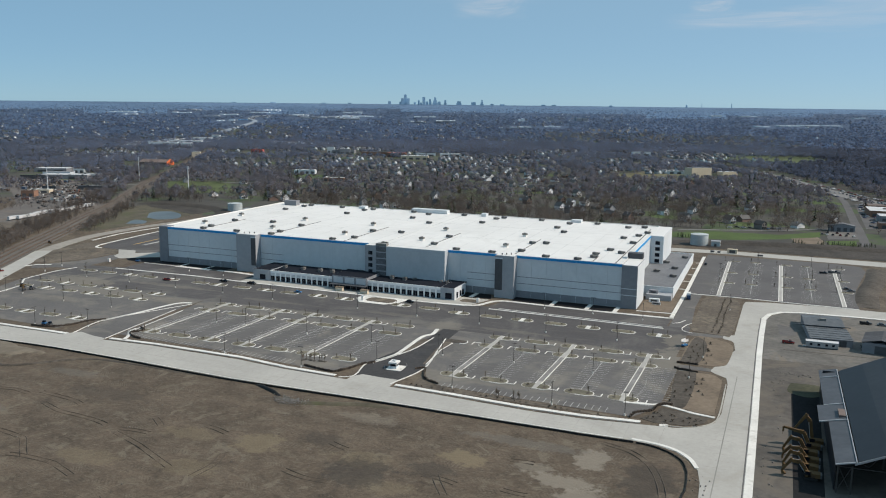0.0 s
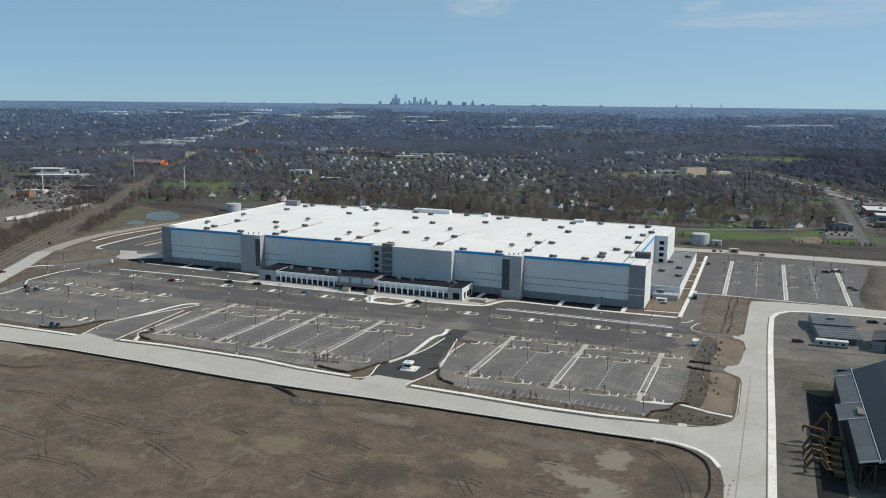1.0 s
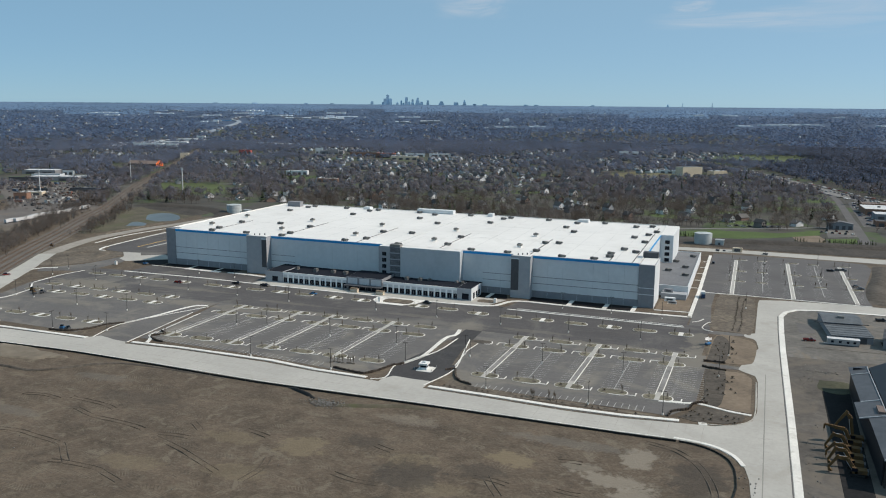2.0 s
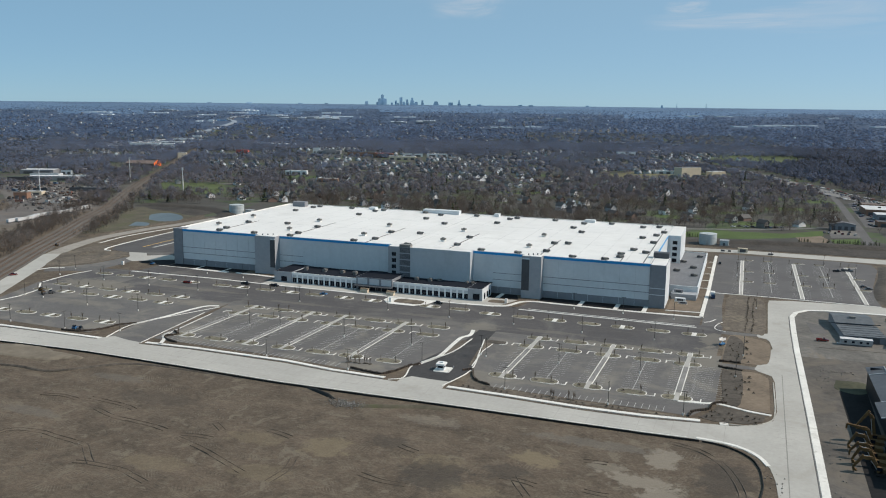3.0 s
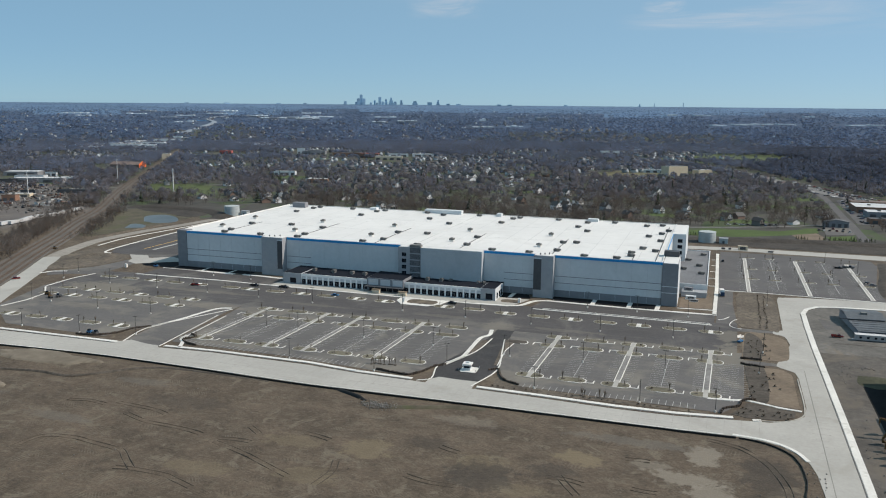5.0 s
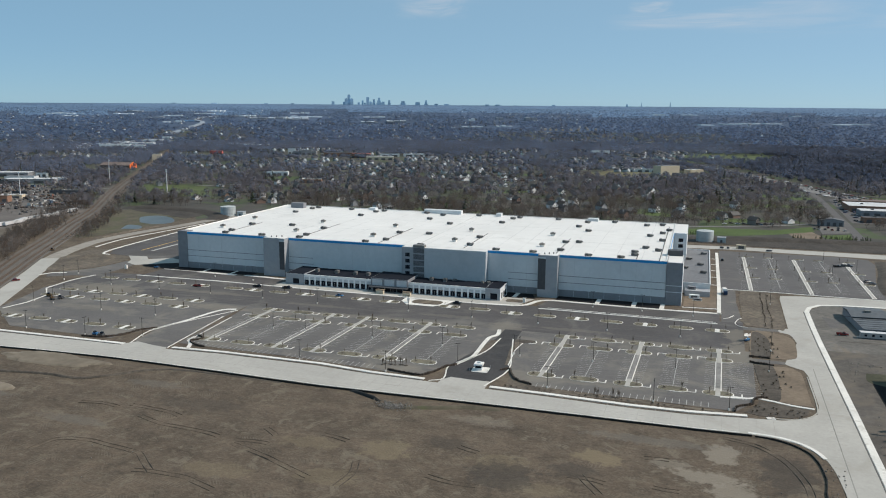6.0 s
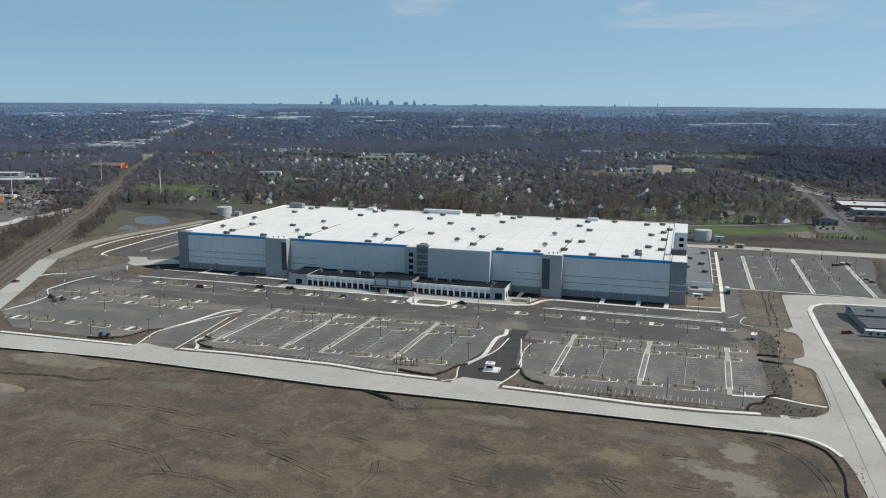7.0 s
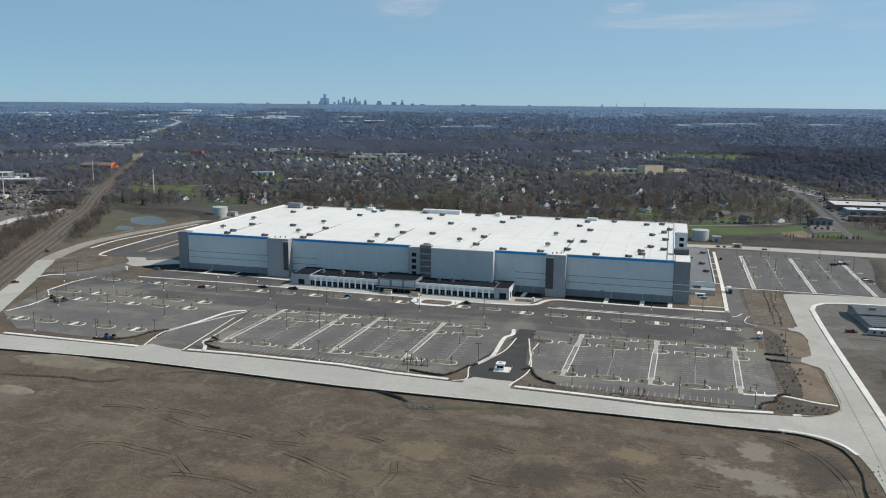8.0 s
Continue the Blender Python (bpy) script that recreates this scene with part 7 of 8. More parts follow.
SAP = mat("young_twigs", (0.104, 0.081, 0.059), (0.148, 0.118, 0.089), scale=1.0, rnd=0.3)
SHRUBM = mat("dormant_shrub", (0.055, 0.045, 0.032), (0.095, 0.08, 0.055), scale=1.5, rnd=0.3)


def twig_tuft(seed, h, r, n, w):
    g = np.random.default_rng(seed)
    v, t = [], []
    for i in range(n):
        a = g.uniform(0, 6.28)
        q = np.array((math.cos(a) * r * g.uniform(0.3, 1), math.sin(a) * r * g.uniform(0.3, 1), h * g.uniform(0.55, 1)))
        p = np.array((0, 0, h * g.uniform(0.05, 0.55)))
        s = np.cross(q - p, g.normal(0, 1, 3))
        s = s / np.linalg.norm(s) * w
        k = len(v)
        v += [p - s, p + s, q]
        t.append((k, k + 1, k + 2))
    return np.array(v), np.array(t)


sap_mesh = [arrays("crown", *twig_tuft(70 + i, 3.6, 0.8, 26, 0.045), SAP) for i in range(3)]
stake = mesh_of("trunk", tube(bmesh.new(), (0, 0, 0), (0, 0, 2.4), 0.07, 0.04, 5), BARK)
shrub_mesh = [arrays("twig_clump", *twig_tuft(90 + i, 0.8, 0.6, 30, 0.07), SHRUBM) for i in range(3)]
mulch_ring = mesh_of("mulch_ring", tube(bmesh.new(), (0, 0, -0.1), (0, 0, 0.06), 0.7, 0.6, 9), MULCH)


def sapling(x, y, s):
    t = thing("sapling", x, y, 0.23, float(rng.uniform(0, 360)), label="slender leafless sapling in a dark mulch ring", category="sapling", group="lot saplings")
    t.scale = (s, s, s)
    shared("trunk", stake, t)
    shared("crown", sap_mesh[int(rng.integers(0, 3))], t)
    shared("mulch_ring", mulch_ring, t)


def shrub(x, y, s, z=0.12):
    t = thing("shrub", x, y, z, float(rng.uniform(0, 360)), label="low leafless shrub on bare soil", category="shrub", group="bed shrubs")
    t.scale = (s, s, s)
    shared("twig_clump", shrub_mesh[int(rng.integers(0, 3))], t)
    shared("mulch_ring", mulch_ring, t)


for i, (x, y) in enumerate(saplings):
    if rng.random() < 0.72:
        sapling(x + float(rng.normal(0, 0.4)), y + float(rng.normal(0, 0.2)), float(rng.uniform(0.7, 1.25)))
    else:
        shrub(x, y, float(rng.uniform(0.8, 1.3)), 0.22)
for y in range(-34, 48, 5):
    for x in (45.4, 48.6):
        shrub(x + float(rng.normal(0, 0.4)), y + float(rng.normal(0, 0.8)), float(rng.uniform(0.9, 1.5)))
for x, y0, y1 in ((40, -92, -52), (44, -92, -52), (47.5, -92, -56), (41.5, -148, -110), (45.5, -140, -112), (49, -136, -112)):
    for y in range(y0, y1, 5):
        if rng.random() < 0.75:
            shrub(x + float(rng.normal(0, 1)), y + float(rng.normal(0, 1)), float(rng.uniform(0.9, 1.7)))
for i in range(16):
    shrub(34 + 20 * float(rng.random()), -172 + 8 * float(rng.random()), float(rng.uniform(0.8, 1.4)))
for i in range(36):
    x = -62 + 86 * i / 36
    if rng.random() < 0.6:
        shrub(x, -173.2 - 1.5 * (x + 62) / 86, float(rng.uniform(0.7, 1.2)))
# two clumps of tall whips on the verge
for cx, cy in ((-117, -161), (-16, -171.5), (-24, -171.5), (-121, -161.5), (-113, -161)):
    for i in range(3):
        sapling(cx + float(rng.normal(0, 1.0)), cy + float(rng.normal(0, 0.6)), float(rng.uniform(1.0, 1.35)))

CONIFER = mat("dark_conifer_green", (0.022, 0.032, 0.014), (0.04, 0.055, 0.024), scale=1.5, rnd=0.3)


def conifer_mesh(seed, h):
    g = np.random.default_rng(seed)
    v, t = [], []
    for i in range(70):
        f = g.random() ** 0.8
        z = h * (0.08 + 0.9 * f)
        rr = h * 0.26 * (1 - f) + 0.1
        a = g.uniform(0, 6.28)
        p = np.array((0, 0, z + 0.25))
        q = np.array((math.cos(a) * rr, math.sin(a) * rr, z - 0.2 * g.random()))
        s = np.array((-math.sin(a), math.cos(a), 0)) * rr * 0.45
        k = len(v)
        v += [p, q - s, q + s]
        t.append((k, k + 1, k + 2))
    return np.array(v), np.array(t)


con_mesh = [arrays("foliage", *conifer_mesh(120 + i, 4.2), CONIFER) for i in range(3)]
for i in range(46):
    x = 66 + 78 * i / 45 + float(rng.normal(0, 0.6)) if i > 8 else -14 + 2.2 * i
    y = 290 + 10 * (x - 66) / 78 + float(rng.normal(0, 2.0)) if i > 8 else 288 + float(rng.normal(0, 3))
    if 92 < x < 99:
        continue
    t = thing("young_conifer", x, y, 0, label="young dark green conifer in a row", category="conifer", group="conifer row")
    s = float(rng.uniform(0.7, 1.2))
    t.scale = (s, s, s)
    shared("trunk", stake, t)
    shared("foliage", con_mesh[i % 3], t)
for i in range(26):
    x, y = [(-250, 340), (-470, 380), (-330, 520), (30, 480), (-560, 560)][i % 5]
    t = thing("conifer", x + float(rng.normal(0, 45)), y + float(rng.normal(0, 35)) + 20, 0, label="tall dark green conifer among bare trees", category="conifer", group="tall conifers")
    if clear(t.location.x, t.location.y):
        t.location.y += 90
    s = float(rng.uniform(2.4, 3.6))
    t.scale = (s, s, s)
    shared("trunk", stake, t)
    shared("foliage", con_mesh[i % 3], t)


# guard booth on its island
bt = thing("guard_booth", -78.4, -155.6, 0, 4, label="white guard booth with dark windows on an island", category="booth")
bt.scale = (0.82, 0.82, 0.95)
part("island", prism(bmesh.new(), rounded(-3.6, 5.4, -4.6, 4.6, 1.2), 0, 0.22), KERB, bt, "pale concrete island")
part("base_wall", box(bmesh.new(), -1.9, 1.9, -2.1, 2.1, 0.22, 1.3), PANEL, bt)
part("glazing", box(bmesh.new(), -1.8, 1.8, -2.0, 2.0, 1.3, 2.5), GLASS, bt, "dark tinted glazing")
for sx in (-1.85, 1.65):
    for sy in (-2.05, 1.85):
        part("corner_post", box(bmesh.new(), sx, sx + 0.2, sy, sy + 0.2, 1.3, 2.5), MEMBRANE, bt)
part("roof", box(bmesh.new(), -2.4, 2.4, -2.6, 2.6, 2.5, 3.3), MEMBRANE, bt, "white flat roof")
part("roof_unit", box(bmesh.new(), -0.9, 0.9, -0.7, 0.7, 3.3, 3.9), PANEL, bt)
for x, y in ((-74, -158), (-74, -152), (-82, -158)):
    bl = thing("bollard", x, y, 0.05, label="short grey steel bollard by the booth", category="bollard", group="booth bollards")
    part("post", tube(bmesh.new(), (0, 0, 0), (0, 0, 1.1), 0.12, 0.12, 8), STEEL, bl)
    part("cap", tube(bmesh.new(), (0, 0, 1.1), (0, 0, 1.18), 0.12, 0.05, 8), KERB, bl)


# low dark block walls at the lot edges
BLOCK = mat("dark_wall_blocks", (0.045, 0.036, 0.030), (0.085, 0.068, 0.055), scale=1.2, rnd=0.35)
block_mesh = mesh_of("block", box(bmesh.new(), -0.55, 0.55, -0.3, 0.3, 0, 1.0), BLOCK)


def block_wall(pts):
    t = thing("retaining_wall", pts[0][0], pts[0][1], 0, label="low dark segmental block wall along a soil bed", category="retaining wall")
    line = smooth_line(pts, 8)
    dist = 0.0
    step = 1.15
    for a, b in zip(line, line[1:]):
        va, vb = Vector(a), Vector(b)
        ln = (vb - va).length
        while dist < ln:
            p = va + (vb - va) * (dist / ln)
            k = shared("block", block_mesh, t, pose(p.x - pts[0][0], p.y - pts[0][1], 0, 0, 0, math.degrees(math.atan2((vb - va).y, (vb - va).x)) + 14))
            k.scale = (0.85, 1, float(rng.uniform(0.75, 1.15)))
            dist += step
        dist -= ln
    bm = band(bmesh.new(), [(p[0] - pts[0][0], p[1] - pts[0][1]) for p in line], 0.35, -0.1, 0.7)
    part("footing_course", bm, BLOCK, t)


block_wall([(-255, -145), (-260, -151), (-263, -162), (-270, -168.5), (-280, -170)])
block_wall([(-226, -150), (-221, -154), (-224, -160), (-217, -165), (-212, -166)])
block_wall([(-90, -152.5), (-94, -158), (-96, -165), (-100, -171.5), (-108, -171), (-116, -169.5)])
block_wall([(-69, -153), (-65.6, -151), (-63, -158), (-59, -164.5), (-52, -168)])
block_wall([(28.5, -172.4), (29.8, -167), (35, -162.5), (36.2, -156), (41, -152.3)])
block_wall([(36, -95.5), (40, -94.5), (45, -95)])
block_wall([(36, -104), (41, -105.5), (46, -106)])
block_wall([(-367, -140), (-374, -148), (-366, -158), (-352, -163)])

# silt fences and the rock outlet in the field
SILT = mat("black_silt_fabric", (0.012, 0.012, 0.012), (0.022, 0.022, 0.02), scale=1.0, rough=0.7)


def silt_fence(pts, h=0.75):
    t = thing("silt_fence", 0, 0, 0, label="black fabric silt fence on short stakes", category="silt fence")
    line = smooth_line(pts, 10)
    line = [(x + 0.25 * noise.noise((x * 0.2, y * 0.2, 1)), y + 0.3 * noise.noise((x * 0.2, y * 0.2, 4))) for x, y in line]
    part("fabric", band(bmesh.new(), line, 0.3, -0.3, h), SILT, t)
    for i in range(0, len(line), 3):
        x, y = line[i]
        part("stake", box(bmesh.new(), x - 0.06, x + 0.06, y - 0.3, y - 0.18, -0.2, h + 0.25), BARK, t)


silt_fence([(-420, -204), (-330, -200.5), (-250, -196), (-195, -197), (-135, -199.5), (-60, -198), (15, -197.4), (34, -196.6)])
silt_fence([(35, -196.6), (41, -197.6), (47, -200.6), (51.5, -205.6), (54, -212), (55, -219), (55.4, -228), (54.4, -240), (54, -262), (53, -300)], 0.6)
ridge("field_berm", [(-330, -232), (-278, -226), (-253, -223), (-236, -223), (-224, -214), (-215, -205), (-203, -200), (-180, -199), (-152, -200)], 2.0, 0.5, MULCH, "low dark soil berm across the field", 6)
ridge("field_berm", [(-93, -210), (-81, -206.5), (-70, -202.5), (-57, -200.5)], 4.0, 0.8, BANK, "grassy edge of a drainage channel", 7)
ridge("field_berm", [(-121, -199), (-112, -203), (-104, -207)], 2.0, 1.1, SILT, "black sediment log in the field", 8)
TRACKMUD = mat("wheel_rut_mud", (0.050, 0.041, 0.033), (0.088, 0.072, 0.056), scale=0.6, spread=0.2)


def wheel_ruts(pts):
    """A pair of raised mud ruts that follow the ground."""
    line = smooth_line(pts, 12)
    for side in (-1.1, 1.1):
        bm = bmesh.new()
        prev = None
        off = offset(line, side)
        for i, (x, y) in enumerate(off):
            z = field_z(x, y)
            a, b = Vector(off[max(i - 1, 0)]), Vector(off[min(i + 1, len(off) - 1)])
            u = (b - a).normalized()
            w = 0.6 + 0.2 * noise.noise((x * 0.5, y * 0.5, 2))
            cur = [bm.verts.new((x + u.y * w, y - u.x * w, z - 0.3)), bm.verts.new((x, y, z + 0.14 + 0.22 * noise.noise((x * 0.18, y * 0.18, 8)))), bm.verts.new((x - u.y * w, y + u.x * w, z - 0.3))]
            if prev:
                bm.faces.new((prev[0], cur[0], cur[1], prev[1]))
                bm.faces.new((prev[1], cur[1], cur[2], prev[2]))
            prev = cur
        bmesh.ops.recalc_face_normals(bm, faces=bm.faces[:])
        tagged(link("wheel_rut", bm, TRACKMUD), "dark wheel rut in the field mud", "wheel rut", kind="structure")


RUTS_WEST = ([(-195, -241), (-185, -242), (-176, -243), (-170, -245)], [(-184, -250), (-172, -254), (-161, -255), (-153, -256), (-145, -258)], [(-137, -262), (-128, -265), (-120, -268), (-111, -272), (-100, -277)], [(-137, -259), (-131, -258), (-125, -258)], [(-199, -291), (-196, -279), (-186, -276), (-176, -277), (-167, -278), (-162, -279), (-155, -285), (-149, -290)], [(-155, -291), (-148, -290), (-137, -290), (-131, -292), (-123, -295)])
RUTS_EAST = ([(-65, -264), (-57, -266), (-48, -266)], [(24, -201), (35, -205), (43, -214), (48, -227), (50, -239), (49, -255)], [(-19, -248), (-16, -253), (-11, -260)], [(-111, -244), (-106, -245), (-100, -247)], [(-90, -262), (-88, -270), (-89, -280)], [(-215, -246), (-206, -244), (-198, -245)])
for pts in RUTS_WEST + RUTS_EAST:
    wheel_ruts(pts)
track_rng = np.random.default_rng(77)
for i in range(14):
    x, y, a = track_rng.uniform(-240, 35), track_rng.uniform(-330, -225), track_rng.uniform(-0.7, 0.5)
    bend, n = track_rng.uniform(-0.05, 0.05), int(track_rng.integers(3, 5))
    row = []
    for q in range(n):
        row.append((float(x), float(y)))
        x, y, a = x + 4 * math.cos(a), y + 4 * math.sin(a), a + bend * 4
    wheel_ruts(row)
SAND = mat("pale_sand", (0.150, 0.126, 0.096), (0.218, 0.186, 0.144), scale=0.12, wide=0.04, spread=0.22, bump=0.1, detail=9.0, stain=(0.120, 0.100, 0.076), stain_scale=0.08)


def low_heap(x, y, rx, ry, h, material, label, seed):
    """A flat heap with a ragged foot that merges into the ground."""
    bm = bmesh.new()
    n, m = 40, 7
    rings = []
    for j in range(m):
        f = j / (m - 1)
        ring = []
        for i in range(n):
            a = 2 * math.pi * i / n
            k = 1 + 0.35 * noise.noise((math.cos(a) * 1.6, math.sin(a) * 1.6, seed)) + 0.12 * noise.noise((math.cos(a) * 6, math.sin(a) * 6, seed + 3))
            px, py = x + rx * f * k * math.cos(a), y + ry * f * k * math.sin(a)
            hh = h * (1 - f * f) + 0.25 * h * noise.noise((px * 0.15, py * 0.15, seed))
            ring.append(bm.verts.new((px, py, -1.2 if j == m - 1 else 0.25 + hh)))
        rings.append(ring)
    for a, b in zip(rings, rings[1:]):
        for i in range(n):
            j = (i + 1) % n
            bm.faces.new((a[i], b[i], b[j], a[j]))
    bmesh.ops.remove_doubles(bm, verts=rings[0], dist=0.001)
    bmesh.ops.recalc_face_normals(bm, faces=bm.faces[:])
    return tagged(link("sand_heap", bm, material, smooth=True), label, "sand heap", kind="structure")


low_heap(-266, -205.5, 31, 8.5, 0.5, SAND, "low pale sand heap beside the road", 2)
low_heap(-262, -243, 12, 5, 0.4, SAND, "low pale sand heap in the field", 5)

ROCK = mat("pale_rubble", (0.17, 0.162, 0.15), (0.27, 0.258, 0.24), scale=0.8, rnd=0.3)
g = np.random.default_rng(33)
V, T, k = [], [], 0
cube_v = np.array([(x, y, z) for z in (-1, 1) for y in (-1, 1) for x in (-1, 1)], float)
cube_t = np.array([(0, 2, 3), (0, 3, 1), (4, 5, 7), (4, 7, 6), (0, 1, 5), (0, 5, 4), (2, 6, 7), (2, 7, 3), (0, 4, 6), (0, 6, 2), (1, 3, 7), (1, 7, 5)])
for i in range(760):
    if i < 420:
        x, y, s = -98 + g.normal(0, 3.6), -210 + g.normal(0, 2.0), g.uniform(0.08, 0.19)
    elif i < 500:
        x, y, s = g.uniform(-300, 50), g.uniform(-320, -205), g.uniform(0.05, 0.16)
    elif i < 640:
        x, y, s = g.uniform(55, 62), g.uniform(-330, -215), g.uniform(0.06, 0.2)
    elif i < 665:
        x, y, s = 87 + g.normal(0, 3), -92 + g.normal(0, 1.4), g.uniform(0.08, 0.22)
    else:
        x, y, s = g.uniform(76, 82), g.uniform(-330, -60), g.uniform(0.06, 0.22)
    q = cube_v * g.uniform(0.6, 1.3, 3) * s + g.normal(0, 0.12 * s, (8, 3))
    an = g.uniform(0, 3)
    q = np.column_stack((q[:, 0] * math.cos(an) - q[:, 1] * math.sin(an), q[:, 0] * math.sin(an) + q[:, 1] * math.cos(an), q[:, 2]))
    V.append(q + (x, y, s * 0.6 + 0.1))
    T.append(cube_t + k)
    k += 8
tagged(new("rubble", arrays("rubble", np.concatenate(V), np.concatenate(T), ROCK)), "scattered pale rubble and riprap on bare soil", "rubble", kind="stuff")


# ---- vehicles ----
CARPAINT = {}


def paint(name, c):
    if name not in CARPAINT:
        CARPAINT[name] = mat("car_paint_" + name, tuple(0.9 * v for v in c), c, scale=0.5, rough=0.25, spec=0.5)
    return CARPAINT[name]


RUBBER = mat("tyre_rubber", (0.015, 0.015, 0.015), (0.028, 0.028, 0.027), scale=3.0, rough=0.8)


def vehicle(x, y, rz, body, l, w, h, kind, label):
    t = thing(kind, x, y, 0.06, rz, label=label, category="car" if kind == "car" else "truck", group="parked vehicles")
    bm = bmesh.new()
    box(bm, -l / 2, l / 2, -w / 2, w / 2, 0.35, h * 0.58)
    bmesh.ops.bevel(bm, geom=bm.edges[:], offset=0.12, segments=1, affect="EDGES")
    part("body", bm, body, t)
    bm = bmesh.new()
    c0, c1 = (-l * 0.32, l * 0.2) if kind == "car" else (0.02 * l, l * 0.3)
    v = [bm.verts.new(c) for c in ((c0, -w * 0.46, h * 0.58), (c1, -w * 0.46, h * 0.58), (c1, w * 0.46, h * 0.58), (c0, w * 0.46, h * 0.58), (c0 + 0.35, -w * 0.38, h * 0.96), (c1 - 0.6, -w * 0.38, h * 0.96), (c1 - 0.6, w * 0.38, h * 0.96), (c0 + 0.35, w * 0.38, h * 0.96))]
    for f in ((0, 1, 5, 4), (1, 2, 6, 5), (2, 3, 7, 6), (3, 0, 4, 7), (3, 2, 1, 0), (4, 5, 6, 7)):
        bm.faces.new([v[i] for i in f])
    part("glasshouse", bm, GLASS, t, "dark glass cabin")
    part("roof", box(bmesh.new(), c0 + 0.33, c1 - 0.58, -w * 0.39, w * 0.39, h * 0.95, h), body, t)
    if kind == "pickup_truck":
        for s in (-1, 1):
            part("bed_side", box(bmesh.new(), -l / 2 + 0.1, 0, min(s * w / 2, s * (w / 2 - 0.12)), max(s * w / 2, s * (w / 2 - 0.12)), h * 0.58, h * 0.72), body, t)
    for wx in (-l * 0.31, l * 0.31):
        for s in (-1, 1):
            wheel = part("wheel", tube(bmesh.new(), (wx, s * w / 2 - s * 0.22, 0.36), (wx, s * w / 2 + s * 0.02, 0.36), 0.36, 0.36, 12), RUBBER, t)
            part("rim", tube(bmesh.new(), (wx, s * w / 2 + s * 0.02, 0.36), (wx, s * w / 2 + s * 0.04, 0.36), 0.2, 0.2, 8), STEEL, wheel)
    for s in (-1, 1):
        part("headlight", box(bmesh.new(), l / 2 - 0.02, l / 2 + 0.03, s * w * 0.36 - 0.2, s * w * 0.36 + 0.2, h * 0.38, h * 0.48), KERB, t)
    return t


BLK = paint("black", (0.018, 0.018, 0.02))
RED = paint("red", (0.14, 0.018, 0.016))
WHT = paint("white", (0.65, 0.65, 0.64))
BLU = paint("blue", (0.06, 0.18, 0.36))
GRY = paint("grey", (0.11, 0.115, 0.12))
vehicle(-293, -52.5, 8, RED, 5.6, 2.0, 1.8, "pickup_truck", "dark red pickup truck parked on the drive")
vehicle(-257, -40.5, 0, BLK, 6.0, 2.0, 1.85, "pickup_truck", "black pickup truck parked on the drive")
vehicle(-237, -38.5, -5, BLK, 6.2, 2.1, 2.0, "pickup_truck", "black pickup truck by the kerb")
vehicle(-124, -41.5, 0, BLK, 5.2, 2.0, 1.85, "car", "black sport utility car on the drive")
vehicle(-197, -46.8, 5, BLU, 4.6, 1.9, 1.5, "car", "pale blue car beside an island")
vehicle(102, 161, 10, BLK, 5.4, 2.0, 1.8, "pickup_truck", "black pickup truck in the side car park")
vehicle(109, 166, 0, GRY, 8.0, 2.3, 2.0, "pickup_truck", "grey flatbed truck in the side car park")
vehicle(114.6, 110, 30, BLK, 4.8, 1.9, 1.5, "car", "dark car in the side car park")
vehicle(117, 104, 20, GRY, 4.8, 1.9, 1.5, "car", "dark grey car in the side car park")
vehicle(22.7, 159, 90, BLK, 5.0, 1.9, 1.6, "car", "black car beside the annex")
vehicle(82, -39.3, 8, RED, 5.8, 2.0, 1.85, "pickup_truck", "dark red pickup truck on the gravel yard")
vehicle(120, 18.2, 5, BLK, 6.0, 2.0, 1.9, "pickup_truck", "black pickup truck on the gravel yard")
vehicle(128, 18.6, 5, GRY, 5.0, 2.0, 1.6, "car", "grey car on the gravel yard")
vehicle(116, -33, 95, BLK, 5.4, 2.1, 2.0, "car", "black van on the gravel yard")
vehicle(-413, -78, 60, RED, 5.0, 2.0, 1.8, "car", "dark red car on the haul road")
for x, y in ((52, 377), (57, 374), (62, 378), (68, 380), (30, 372), (36, 370), (42, 372), (24, 366)):
    vehicle(x, y, 12, (WHT, GRY, BLK, BLU)[(x * 7) % 4], 4.7, 1.9, 1.5, "car", "parked car on a suburban street")
for k, (x, y) in enumerate(((105, 362), (109, 361), (114, 360), (120, 359), (125, 358), (131, 357), (110, 374), (118, 373), (127, 372))):
    vehicle(x, y, 95, (GRY, WHT, BLK, RED)[k % 4], 4.7, 1.9, 1.5, "car", "parked car in the shop lot")

# box truck with a white box and dark cab beside the annex
bx = thing("box_truck", 24.6, 40, 0.06, 97, label="white box truck with dark blue cab", category="truck")
part("cargo_box", box(bmesh.new(), -1.2, 3.8, -1.25, 1.25, 0.9, 3.6), MEMBRANE, bx, "white cargo box")
part("cab", box(bmesh.new(), -3.8, -1.4, -1.15, 1.15, 0.5, 2.6), paint("navy", (0.02, 0.05, 0.11)), bx)
part("chassis", box(bmesh.new(), -3.6, 3.6, -0.5, 0.5, 0.45, 0.9), CHARCOAL, bx)
for wx in (-2.6, 2.6):
    for s in (-1, 1):
        part("wheel", tube(bmesh.new(), (wx, s * 0.85, 0.48), (wx, s * 1.2, 0.48), 0.48, 0.48, 12), RUBBER, bx)
sk = thing("scissor_lift", 35.4, -66, 0.06, 60, label="blue and white scissor lift on the drive edge", category="lift")
part("base", box(bmesh.new(), -1.6, 1.6, -0.8, 0.8, 0.3, 1.0), BLU, sk)
part("platform", box(bmesh.new(), -1.7, 1.7, -0.85, 0.85, 2.4, 2.6), MEMBRANE, sk)
